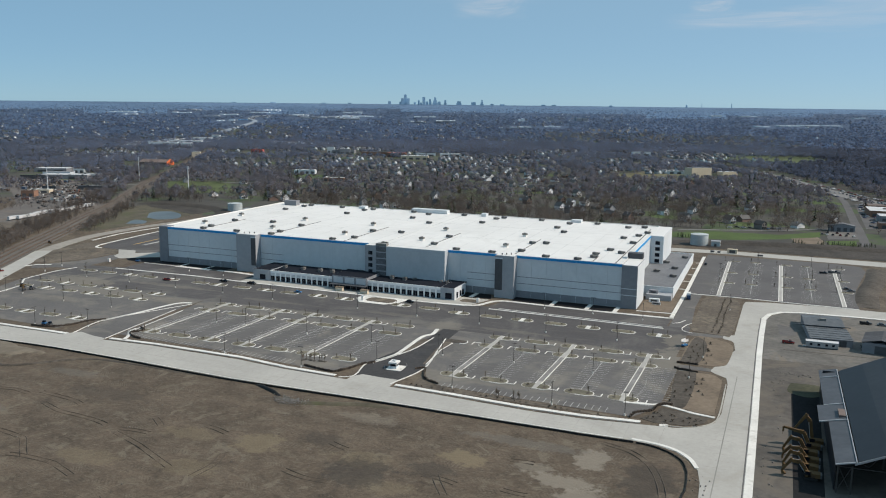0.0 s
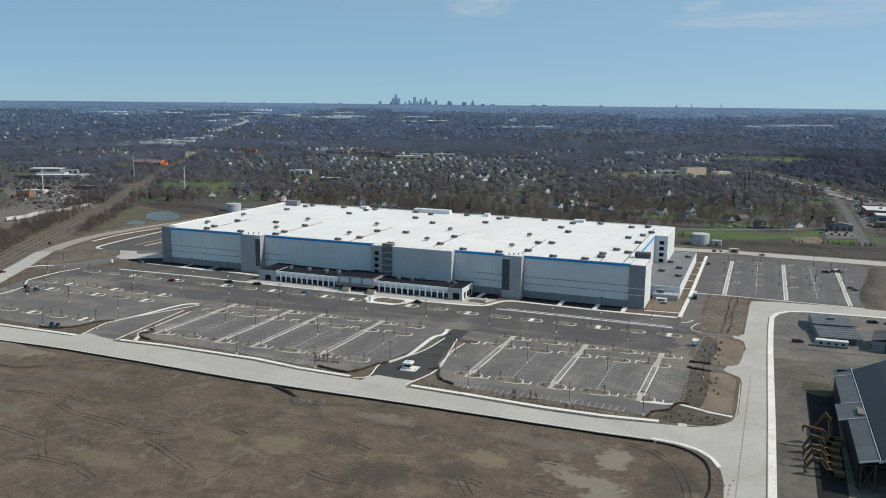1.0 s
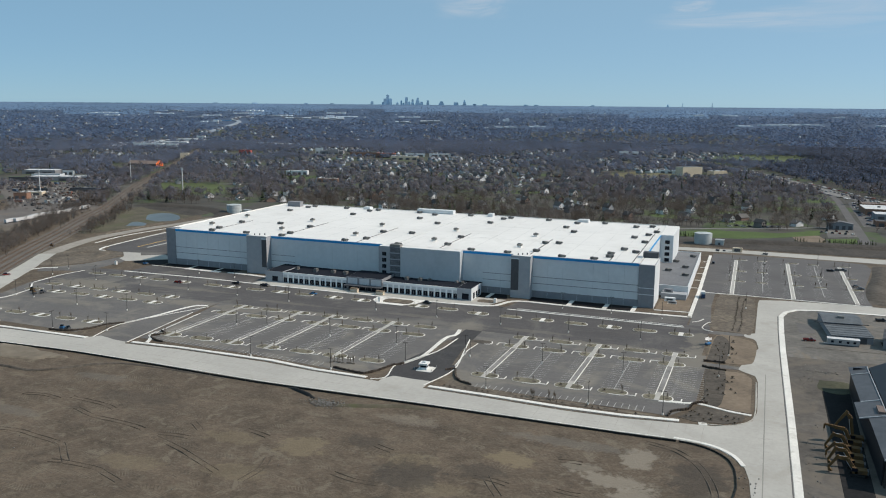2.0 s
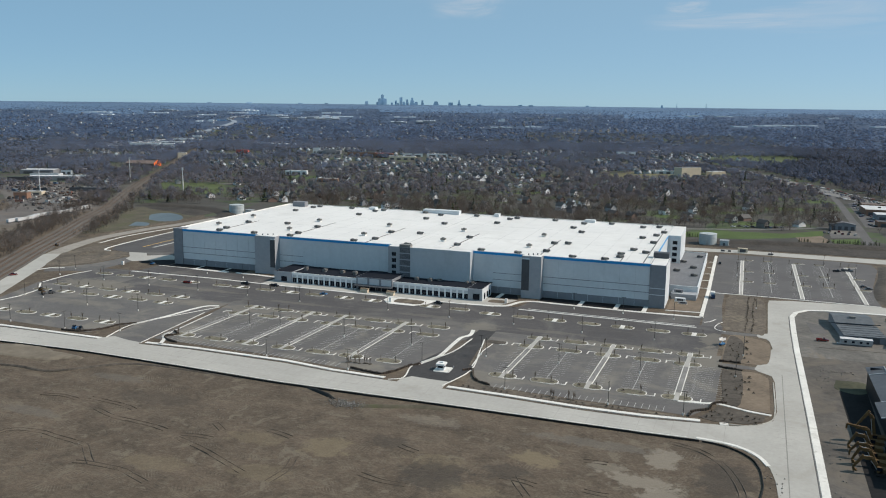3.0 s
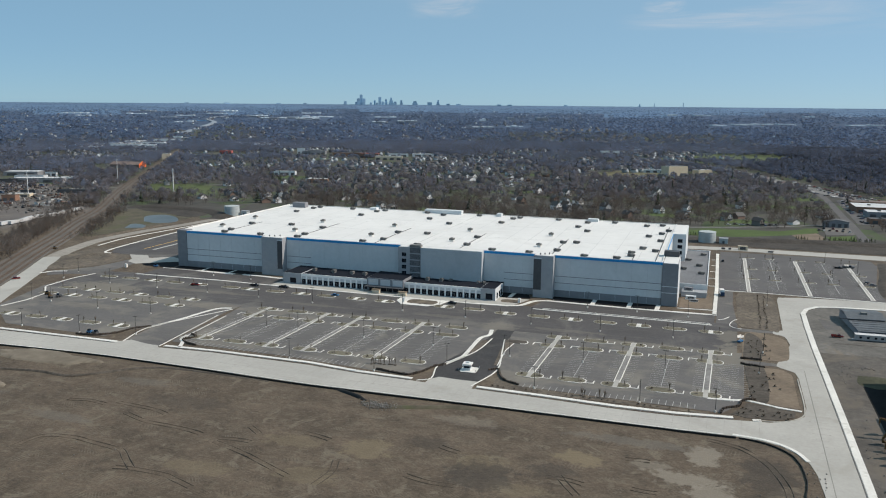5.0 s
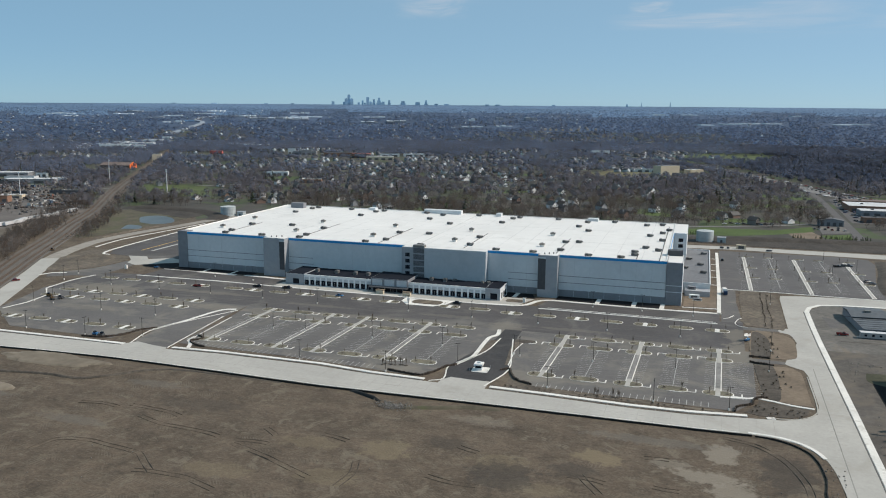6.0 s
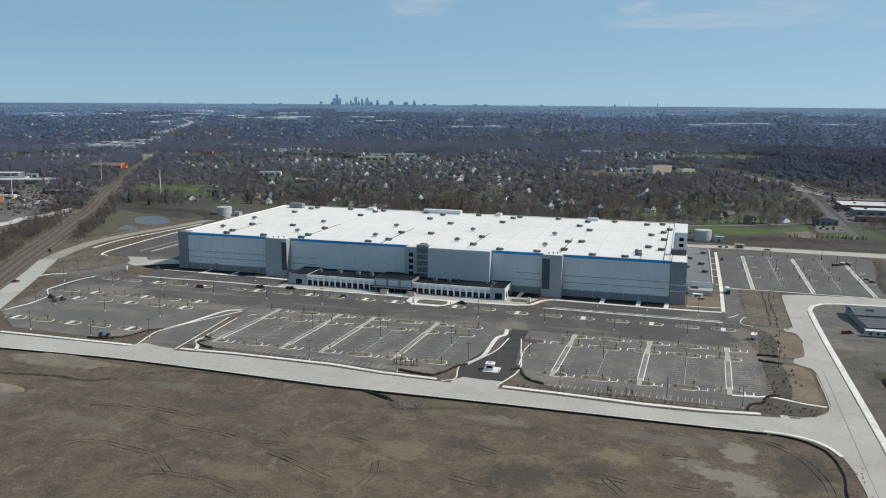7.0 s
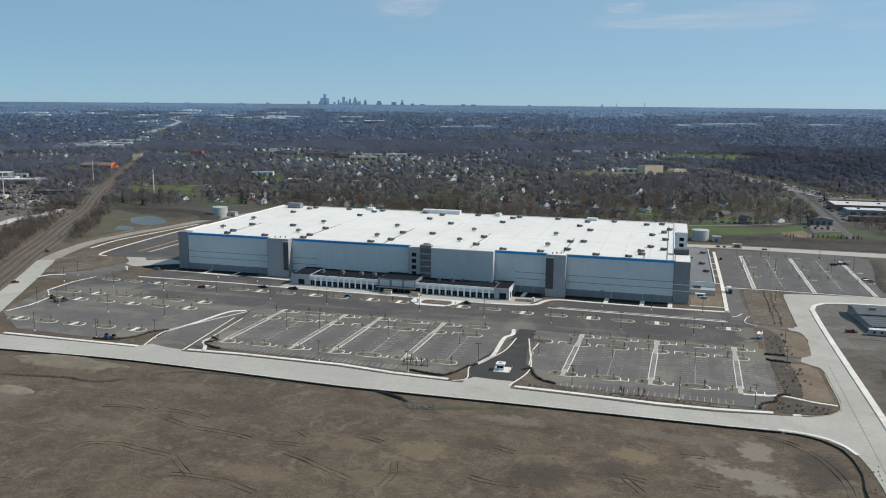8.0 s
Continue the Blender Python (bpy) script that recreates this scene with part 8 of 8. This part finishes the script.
for s in (-0.8, 0.76):
    part("guard_rail", box(bmesh.new(), -1.7, 1.7, s, s + 0.05, 2.6, 3.6), MEMBRANE, sk)
for a, b in (((-1.4, 1.0), (1.4, 2.4)), ((1.4, 1.0), (-1.4, 2.4))):
    part("scissor_arm", tube(bmesh.new(), (a[0], 0, a[1]), (b[0], 0, b[1]), 0.1, 0.1, 6), STEEL, sk)
for wx in (-1.2, 1.2):
    for s in (-1, 1):
        part("wheel", tube(bmesh.new(), (wx, s * 0.6, 0.3), (wx, s * 0.85, 0.3), 0.3, 0.3, 10), RUBBER, sk)

YELLOW = mat("worn_machine_yellow", (0.085, 0.051, 0.022), (0.140, 0.082, 0.031), scale=1.0, wide=0.4, spread=0.25, stain=(0.07, 0.046, 0.03), stain_scale=0.6, stain_lo=0.5, stain_hi=0.7)


def beam(bm, a, b, w, h0, h1):
    """A box girder from a to b in the x-z plane, of width w, tapering from h0 to h1."""
    a, b = Vector(a), Vector(b)
    d = (b - a).normalized()
    n = Vector((-d.z, 0, d.x))
    q = []
    for p, h in ((a, h0), (b, h1)):
        for s in (-1, 1):
            for o in (-w / 2, w / 2):
                q.append(bm.verts.new(p + n * s * h / 2 + Vector((0, o, 0))))
    for f in ((0, 1, 3, 2), (4, 6, 7, 5), (0, 2, 6, 4), (1, 5, 7, 3), (0, 4, 5, 1), (2, 3, 7, 6)):
        bm.faces.new([q[i] for i in f])
    bmesh.ops.recalc_face_normals(bm, faces=bm.faces[:])
    return bm


def excavator(x, y, rz, elbow, tip, tool, label):
    t = thing("excavator", x, y, 0, rz, label=label, category="excavator", group="parked excavators")
    for s in (-1, 1):
        bm = box(bmesh.new(), -2.2, 2.2, s * 1.25 - 0.3, s * 1.25 + 0.3, 0.05, 0.95)
        bmesh.ops.bevel(bm, geom=bm.edges[:], offset=0.22, segments=2, affect="EDGES")
        part("track", bm, RUBBER, t, "black crawler track")
    part("turntable", tube(bmesh.new(), (0, 0, 0.8), (0, 0, 1.15), 1.0, 1.0, 14), CHARCOAL, t)
    part("engine_housing", box(bmesh.new(), -2.7, 0.9, -1.4, 1.4, 1.15, 2.5), YELLOW, t)
    part("counterweight", box(bmesh.new(), -3.2, -2.7, -1.35, 1.35, 1.2, 2.3), CHARCOAL, t)
    cab = part("cab", box(bmesh.new(), 0.0, 1.7, 0.45, 1.4, 1.15, 3.1), YELLOW, t)
    part("cab_glass", box(bmesh.new(), 0.2, 1.74, 0.5, 1.44, 1.9, 2.95), GLASS, cab)
    e, p = Vector((elbow[0], 0, elbow[1])), Vector((tip[0], 0, tip[1]))
    knee = Vector((0.9 + (e.x - 0.9) * 0.45, 0, 1.9 + (e.z - 1.9) * 0.72 + 0.9))
    bm = beam(bmesh.new(), (0.9, 0, 1.9), knee, 0.8, 1.1, 1.4)
    beam(bm, knee, e, 0.8, 1.4, 0.8)
    part("boom", bm, YELLOW, t)
    part("stick", beam(bmesh.new(), e + (e - p).normalized() * 0.8, p, 0.7, 1.0, 0.6), YELLOW, t)
    part("boom_ram", tube(bmesh.new(), (1.5, 0.38, 1.7), knee + Vector((0.4, 0.38, -0.5)), 0.1, 0.1, 6), STEEL, t)
    part("stick_ram", tube(bmesh.new(), knee + Vector((0.3, 0, 0.6)), e + (e - p).normalized() * 0.7, 0.1, 0.1, 6), STEEL, t)
    bm = bmesh.new()
    if tool == "bucket":
        beam(bm, p, p + Vector((-0.5, 0, -1.1)), 1.2, 0.5, 1.1)
        beam(bm, p + Vector((-0.5, 0, -1.1)), p + Vector((-1.3, 0, -0.9)), 1.2, 0.5, 0.15)
    else:
        tube(bm, p, p + Vector((0.1, 0, -1.6)), 0.35, 0.3, 8)
        tube(bm, p + Vector((0.1, 0, -1.6)), p + Vector((0.15, 0, -2.6)), 0.1, 0.05, 6)
    part(tool, bm, YELLOW, t)
    return t


excavator(91.0, -203, 180, (6.2, 5.4), (8.6, 1.8), "bucket", "worn yellow excavator with boom lowered beside others")
excavator(90.6, -197, 178, (6.0, 5.8), (8.0, 1.8), "bucket", "worn yellow excavator parked with curled bucket")
excavator(90.8, -191, 181, (6.4, 5.2), (8.4, 2.6), "breaker", "worn yellow excavator with a hydraulic breaker")
excavator(90.5, -184.5, 180, (6.0, 6.0), (8.2, 2.0), "bucket", "worn yellow excavator in a parked row")
excavator(92.5, -173.5, 182, (3.6, 10.6), (6.8, 5.6), "bucket", "yellow excavator with its boom raised high")
excavator(91.5, -178.5, 178, (5.6, 6.6), (9.4, 7.2), "breaker", "worn yellow excavator with a stretched stick")
lot_digger = excavator(-352, -112, 150, (4.6, 4.2), (6.2, 1.6), "bucket", "small yellow excavator working on the lot edge")
lot_digger.scale = (0.62, 0.62, 0.62)


def loader(x, y, rz, body, label):
    t = thing("skid_loader", x, y, 0.05, rz, label=label, category="loader")
    part("body", box(bmesh.new(), -1.3, 0.9, -0.8, 0.8, 0.5, 1.5), body, t)
    part("cab", box(bmesh.new(), -0.9, 0.4, -0.6, 0.6, 1.5, 2.3), GLASS, t)
    part("lift_arm", box(bmesh.new(), -0.8, 1.7, 0.82, 0.98, 1.2, 1.45), body, t)
    part("lift_arm", box(bmesh.new(), -0.8, 1.7, -0.98, -0.82, 1.2, 1.45), body, t)
    part("bucket", beam(bmesh.new(), (1.6, 0, 0.9), (2.2, 0, 0.3), 1.9, 0.7, 0.3), CHARCOAL, t)
    for wx in (-0.85, 0.55):
        for s in (-1, 1):
            part("wheel", tube(bmesh.new(), (wx, s * 0.7, 0.4), (wx, s * 1.0, 0.4), 0.4, 0.4, 10), RUBBER, t)


loader(-360, -106, 20, YELLOW, "yellow loader beside the lot kerb")
loader(-349, -109, 60, CHARCOAL, "dark loader on the asphalt lot")
loader(-474, 20, 40, YELLOW, "yellow loader beside the haul track")
loader(-355, -11, 10, BLU, "blue loader beside the warehouse")
loader(-275, -166.5, 5, BLU, "blue compact loader beside the block wall")
loader(-271, -166.8, 170, GRY, "grey compact loader beside the block wall")
for x, y, lb in ((-373, -20, "white portable toilet on bare soil"), (-88, -24, "white utility box beside the footway"), (-152, -47.5, "white sign panel on the plaza")):
    ct = thing("utility_box", x, y, 0.15, label=lb, category="utility box")
    part("shell", box(bmesh.new(), -0.7, 0.7, -0.7, 0.7, 0, 2.4), MEMBRANE, ct)
    part("roof", box(bmesh.new(), -0.75, 0.75, -0.75, 0.75, 2.4, 2.6), PANEL, ct)
for x, y in ((-177, -31), (-159, -32)):
    ct = thing("entrance_kiosk", x, y, 0.15, label="tan timber kiosk before the main doors", category="kiosk", group="entrance kiosks")
    part("shell", box(bmesh.new(), -2.4, 2.4, -1.1, 1.1, 0, 2.2), BEIGE, ct)
    part("roof", box(bmesh.new(), -2.7, 2.7, -1.4, 1.4, 2.2, 2.5), TANSOIL, ct)
    part("counter", box(bmesh.new(), -2.0, 2.0, -1.4, -1.1, 0.9, 1.05), STEEL, ct)

# ---- east yard ----
YARDSOIL = mat("yard_gravel_soil", (0.067, 0.061, 0.055), (0.114, 0.103, 0.091), scale=0.35, wide=0.04, spread=0.3, bump=0.12, detail=10.0, stain=(0.133, 0.114, 0.093), stain_scale=0.05, stain_lo=0.5, stain_hi=0.7)
slab("yard_east", [(76.4, -420), (73.2, -160), (70.3, -24), (70.2, 8), (75, 22), (90, 31), (300, 33), (300, -420)], 0.06, YARDSOIL, "grey-brown gravel yard beside the road", "yard")
ROUGH = mat("rough_olive_grass", (0.046, 0.048, 0.028), (0.072, 0.072, 0.044), scale=0.6, wide=0.1, spread=0.3)
YARDGREY = mat("grey_yard_gravel", (0.097, 0.092, 0.084), (0.158, 0.148, 0.134), scale=0.35, wide=0.05, spread=0.3, bump=0.1, detail=10.0, stain=(0.176, 0.150, 0.119), stain_scale=0.05, stain_lo=0.58, stain_hi=0.68)
slab("yard_north", smooth_line([(71.6, -72), (70.6, -24), (70.6, 8), (75.6, 21), (91, 30), (180, 31), (290, 31), (290, -60), (180, -74), (120, -70), (75.2, -72)], 3)[:-1], 0.075, YARDGREY, "grey-tan gravel yard round the workshop", "yard")
slab("lawn_yard", smooth_line([(84, -104), (95, -104), (96, -116), (90, -121), (83, -116), (84, -104)], 4)[:-1], 0.12, ROUGH, "patch of rough grass in the yard", "grass")
# Near-black slab paints the hall's shadow on the yard.
slab("yard_sealed", [(84.3, -119), (95, -116), (95, -300), (87.5, -300), (86, -215)], 0.075, SHADOWTOP, "ground along the steel hall painted black as its shadow", "yard")
slab("yard_pad", [(76, -2), (84, -6), (86, -22), (78, -26)], 0.1, ASPHALT2, "cracked grey pad in the yard", "pad")
HUTROOF = mat("weathered_hut_roof", (0.075, 0.085, 0.095), (0.12, 0.13, 0.14), scale=0.5, wide=0.15, spread=0.2, rough=0.6)
hut = thing("yard_workshop", 98, -4.5, 0, 6, label="low grey metal workshop with stepped flat roofs", category="building")
part("wall", box(bmesh.new(), -9, 9, -7, 14, 0, 4.2), PANEL_D, hut)
part("roof", gable_roof(22, 18.6, 4.2, 1.4, 0.4, 0.2), HUTROOF, hut).matrix_basis = pose(0, 3.5, 0, 0, 0, 90)
part("lean_to", box(bmesh.new(), -9, 10, -31, -7, 0, 3.4), PANEL_D, hut)
part("lean_to_roof", box(bmesh.new(), -9.4, 10.4, -31.4, -7, 3.4, 3.6), HUTROOF, hut)
for i in range(5):
    part("roof_rib", box(bmesh.new(), -9.3, 10.3, -29 + 4.6 * i, -28.8 + 4.6 * i, 3.6, 3.72), CHARCOAL, hut)
part("roof_cooler", box(bmesh.new(), -1.5, 1.5, -1, 1, 5.2, 6.4), UNITGREY, hut)
part("gutter", box(bmesh.new(), -14, 12.5, -7.5, -7.0, 3.9, 4.3), CHARCOAL, hut)
for x in (-6, -1, 4):
    part("door", box(bmesh.new(), x, x + 3.2, -31.1, -31, 0.1, 3.0), CHARCOAL, hut)
tr = thing("office_trailer", 97.2, -40.5, 0, 3, label="white site office trailer with a grey wall", category="trailer")
part("wall", box(bmesh.new(), -7.2, 7.2, -1.8, 1.8, 0.5, 3.1), STEEL, tr)
part("roof", box(bmesh.new(), -7.4, 7.4, -2.0, 2.0, 3.1, 3.35), WHITEROOF, tr, "pale roof")
part("skirt", box(bmesh.new(), -7.0, 7.0, -1.6, 1.6, 0, 0.5), CHARCOAL, tr)
for x in (-5, -1.5, 2, 5):
    part("window", box(bmesh.new(), x - 0.6, x + 0.6, -1.86, -1.8, 1.4, 2.4), GLASS, tr)
part("steps", box(bmesh.new(), -8.6, -7.2, -0.7, 0.7, 0, 0.5), STEEL, tr)
an = thing("yard_building", 124, -32, 0, -8, label="blue-grey metal yard building with a dark roof", category="building")
part("wall", box(bmesh.new(), -8, 8, -10, 10, 0, 5.2), PANEL_D, an)
part("roof", gable_roof(16, 20, 5.2, 1.8, 0.4, 0.2), DARKROOF, an)
part("door", box(bmesh.new(), -2.5, 2.5, -10.1, -10, 0.1, 4), CHARCOAL, an)
strip("pavement_yard_line", [(80, -52), (114, -50), (150, -47)], 0.8, 0.1, MULCH, "dark hose line across the yard", "hose")

# big steel hall with an open gable
SLATE = mat("slate_metal_roof", (0.012, 0.014, 0.019), (0.019, 0.022, 0.027), scale=0.4, wide=0.06, spread=0.15, rough=0.5)
SLATE2 = mat("faded_metal_roof", (0.022, 0.024, 0.028), (0.032, 0.034, 0.038), scale=0.4, wide=0.06, spread=0.15, rough=0.5)
AISLE = mat("grey_aisle_roof", (0.060, 0.066, 0.076), (0.084, 0.090, 0.100), scale=0.4, wide=0.08, spread=0.2, rough=0.55)
hall = thing("steel_hall", 0.8, 0, 0, label="big dark metal hall with an open trussed gable", category="building")
hall.matrix_basis = Matrix.Translation((94.8, -114, 0)) @ pose(0, 0, 0, 0, 0, 1.4) @ Matrix.Translation((-94, 114, 0))
HX, HY0, HY1, RIDGE, RH = 100.3, -211.0, -116.0, 131.0, 25.5


def sloped(x0, z0, x1, z1, y0, y1, th):
    bm = bmesh.new()
    pts = [(x0, z0), (x1, z1), (x1, z1 + th), (x0, z0 + th)]
    a = [bm.verts.new((x, y0, z)) for x, z in pts]
    b = [bm.verts.new((x, y1, z)) for x, z in pts]
    for i in range(4):
        j = (i + 1) % 4
        bm.faces.new((a[i], a[j], b[j], b[i]))
    bm.faces.new(a[::-1])
    bm.faces.new(b)
    bmesh.ops.recalc_face_normals(bm, faces=bm.faces[:])
    return bm


def zr(x):
    return 11.0 + (x - HX) * (RH - 11.0) / (RIDGE - HX)


for i, (xa, xb) in enumerate(((HX, 108.5), (108.5, 114.5), (114.5, 121), (121, RIDGE))):
    part("roof_sheet", sloped(xa, zr(xa), xb, zr(xb), HY0, HY1, 0.25), (SLATE, SLATE2)[i % 2], hall)
part("roof_sheet", sloped(RIDGE, RH, 161, 11.0, HY0, HY1, 0.25), SLATE, hall)
for ya, yb, xa in ((HY1 - 40, HY1 + 4, 93.2), (HY1 - 57, HY1 - 40, 91.0), (HY0, HY1 - 57, 94.0)):
    part("aisle_roof", sloped(xa, 9.4 - (94 - xa) * 0.17, HX - 0.6, 10.6, ya, yb, 0.2), AISLE, hall)
    part("aisle_trim", sloped(xa, 9.35 - (94 - xa) * 0.17, HX - 0.8, 10.75, ya - 0.3, ya + 0.25, 0.4), STEEL, hall, "pale verge trim")
part("aisle_trim", sloped(93.2, 9.3, HX - 0.8, 10.75, HY1 - 7, HY1 - 6.4, 0.4), STEEL, hall, "pale roof walkway")
part("roof_dormer", box(bmesh.new(), HX - 3.0, HX - 0.8, HY1 - 54, HY1 - 47, 9.6, 11.2), BROWNROOF, hall, "weathered beige roof box")
part("eave_gutter", box(bmesh.new(), HX - 0.6, HX - 0.3, HY0, HY1 + 3, 10.7, 11.1), STEEL, hall, "pale gutter along the roof step")
part("side_wall", box(bmesh.new(), 94.2, 94.5, HY0 + 3, HY1 + 4, 0.1, 9.4), SLATE, hall)
part("end_wall", box(bmesh.new(), 94.5, 160, HY1 - 0.4, HY1, 0.1, 10.8), SLATE, hall)
part("gable_wall", prism(bmesh.new(), [(HX, 0), (161, 0), (RIDGE, 12)], 0, 0.3), SLATE, hall).matrix_basis = Matrix.Translation((0, HY1, 10.9)) @ pose(0, 0, 0, 90, 0, 0)
part("verge_trim", sloped(HX - 1, zr(HX - 1) - 0.5, RIDGE, RH - 0.5, HY0 - 0.3, HY0, 0.7), STEEL, hall, "pale verge trim")
for k, y in enumerate((HY0 + 1.0, HY0 + 25, HY0 + 50)):
    for x in (94.6, 98.6, 110, 120, 129):
        z1 = 9.2 if x < 100 else zr(x) - 0.4 if x <= RIDGE else 10
        part("column", box(bmesh.new(), x, x + 0.5, y, y + 0.4, 0, z1), DARKSTEEL, hall)
    bm = bmesh.new()
    for i in range(10):
        xa, xb = HX + 3 * i, HX + 3 * (i + 1)
        tube(bm, (xa, y + 0.2, 9.6 if i % 2 else zr(xa) - 0.3), (xb, y + 0.2, zr(xb) - 0.3 if i % 2 else 9.6), 0.12, 0.12, 4)
    tube(bm, (94.6, y + 0.2, 8.6), (160, y + 0.2, 9.6), 0.16, 0.16, 4)
    tube(bm, (94.8, y + 0.2, 0.5), (98.8, y + 0.2, 9.0), 0.12, 0.12, 4)
    tube(bm, (98.8, y + 0.2, 0.5), (94.8, y + 0.2, 9.0), 0.12, 0.12, 4)
    part("truss", bm, DARKSTEEL, hall, "dark steel lattice truss")

# small gear on the service road and beside the annex
for x, y, w, d, h, nm, lb, m in ((37, 219, 7.5, 3, 3.4, "substation_cabinet", "brown-grey switchgear cabinet on the service road", BEIGE), (22, 217, 3, 1.6, 1.4, "generator", "dark generator on the service road", CHARCOAL), (27, 217.5, 2.2, 1.6, 1.3, "generator", "dark generator on the service road", CHARCOAL), (58, 215, 4, 1.6, 1.2, "generator", "dark generator beside the service road", CHARCOAL), (7, 22, 6, 2.6, 2.2, "chiller", "pale chiller unit on the annex soil", PANEL), (9, 16.5, 5, 1.6, 1.4, "chiller", "pale pipe rack on the annex soil", STEEL), (5, 31.8, 5, 2.5, 2.0, "chiller", "grey chiller in the plant yard", PANEL_D)):
    c = thing(nm, x, y, 3.4 if y == 31.8 else 0.1, label=lb, category="machine")
    part("casing", box(bmesh.new(), -w / 2, w / 2, -d / 2, d / 2, 0.15, h), m, c)
    part("plinth", box(bmesh.new(), -w / 2 - 0.2, w / 2 + 0.2, -d / 2 - 0.2, d / 2 + 0.2, 0, 0.15), KERB, c)
    part("grille", box(bmesh.new(), -w * 0.3, w * 0.3, -d / 2 - 0.05, -d / 2, 0.4, h * 0.8), CHARCOAL, c)

# ---- thin cirrus far out in the sky ----
def cirrus_material(name, sx, sz, lo, hi, amount, seed):
    m = bpy.data.materials.new(name)
    m.use_nodes = True
    nt = m.node_tree
    N, L = nt.nodes, nt.links
    N.remove(N["Principled BSDF"])
    tc = N.new("ShaderNodeTexCoord").outputs["Generated"]
    mp = N.new("ShaderNodeMapping")
    mp.inputs["Scale"].default_value = (sx, 1, sz)
    mp.inputs["Location"].default_value = (seed, seed, seed)
    mp.inputs["Rotation"].default_value = (0, radians(-4), 0)
    L.new(tc, mp.inputs["Vector"])
    n = N.new("ShaderNodeTexNoise")
    n.inputs["Scale"].default_value = 1.0
    n.inputs["Detail"].default_value = 7
    n.inputs["Roughness"].default_value = 0.6
    n.inputs["Distortion"].default_value = 0.7
    L.new(mp.outputs[0], n.inputs["Vector"])
    r = N.new("ShaderNodeMapRange")
    r.interpolation_type = "SMOOTHSTEP"
    for k, v in (("From Min", lo), ("From Max", hi), ("To Max", amount)):
        r.inputs[k].default_value = v
    L.new(n.outputs[0], r.inputs["Value"])
    sep = N.new("ShaderNodeSeparateXYZ")
    L.new(tc, sep.inputs[0])
    fade = r.outputs[0]
    for axis in ("X", "Z"):
        p = N.new("ShaderNodeMath")
        p.operation = "PINGPONG"
        p.inputs[1].default_value = 0.5
        L.new(sep.outputs[axis], p.inputs[0])
        q = N.new("ShaderNodeMapRange")
        q.interpolation_type = "SMOOTHSTEP"
        q.inputs["From Max"].default_value = 0.3
        L.new(p.outputs[0], q.inputs["Value"])
        k = N.new("ShaderNodeMath")
        k.operation = "MULTIPLY"
        L.new(fade, k.inputs[0])
        L.new(q.outputs[0], k.inputs[1])
        fade = k.outputs[0]
    # Sunlit brightness of the cloud put into an even glow.
    white = N.new("ShaderNodeEmission")
    white.inputs["Color"].default_value = (0.60, 0.63, 0.68, 1)
    clear_sky = N.new("ShaderNodeBsdfTransparent")
    mx = N.new("ShaderNodeMixShader")
    L.new(fade, mx.inputs[0])
    L.new(clear_sky.outputs[0], mx.inputs[1])
    L.new(white.outputs[0], mx.inputs[2])
    L.new(mx.outputs[0], N["Material Output"].inputs["Surface"])
    return m


def cirrus(b0, b1, e0, e1, material):
    """A sheet of thin cloud between two bearings and two heights over the horizon, in degrees."""
    a, b, r = radians(b0), radians(b1), 4800.0
    bm = bmesh.new()
    q = []
    for bear, el in ((a, e0), (b, e0), (b, e1), (a, e1)):
        q.append(bm.verts.new((MIDX - r * math.sin(bear), MIDY + r * math.cos(bear), EYE_H + r * math.tan(radians(el)))))
    bm.faces.new(q)
    ob = tagged(link("backdrop_cirrus", bm, material), "thin white wisp of high cirrus cloud", "cloud", kind="structure")
    ob.visible_shadow = False
    return ob


CIRRUS_A = cirrus_material("cirrus_veil", 1.6, 6.0, 0.40, 0.85, 0.34, 2.0)
CIRRUS_B = cirrus_material("cirrus_streak", 1.2, 2.2, 0.34, 0.70, 0.40, 7.0)
cirrus(3.5, -13.5, 3.6, 8.6, CIRRUS_A)
cirrus(8.5, -3.0, 4.5, 5.9, CIRRUS_B)
cirrus(6.8, 3.6, 5.5, 6.6, CIRRUS_B)
cirrus(22.0, 16.5, 5.2, 7.4, CIRRUS_B)
cirrus(28, 14, 6.0, 9.4, CIRRUS_A)
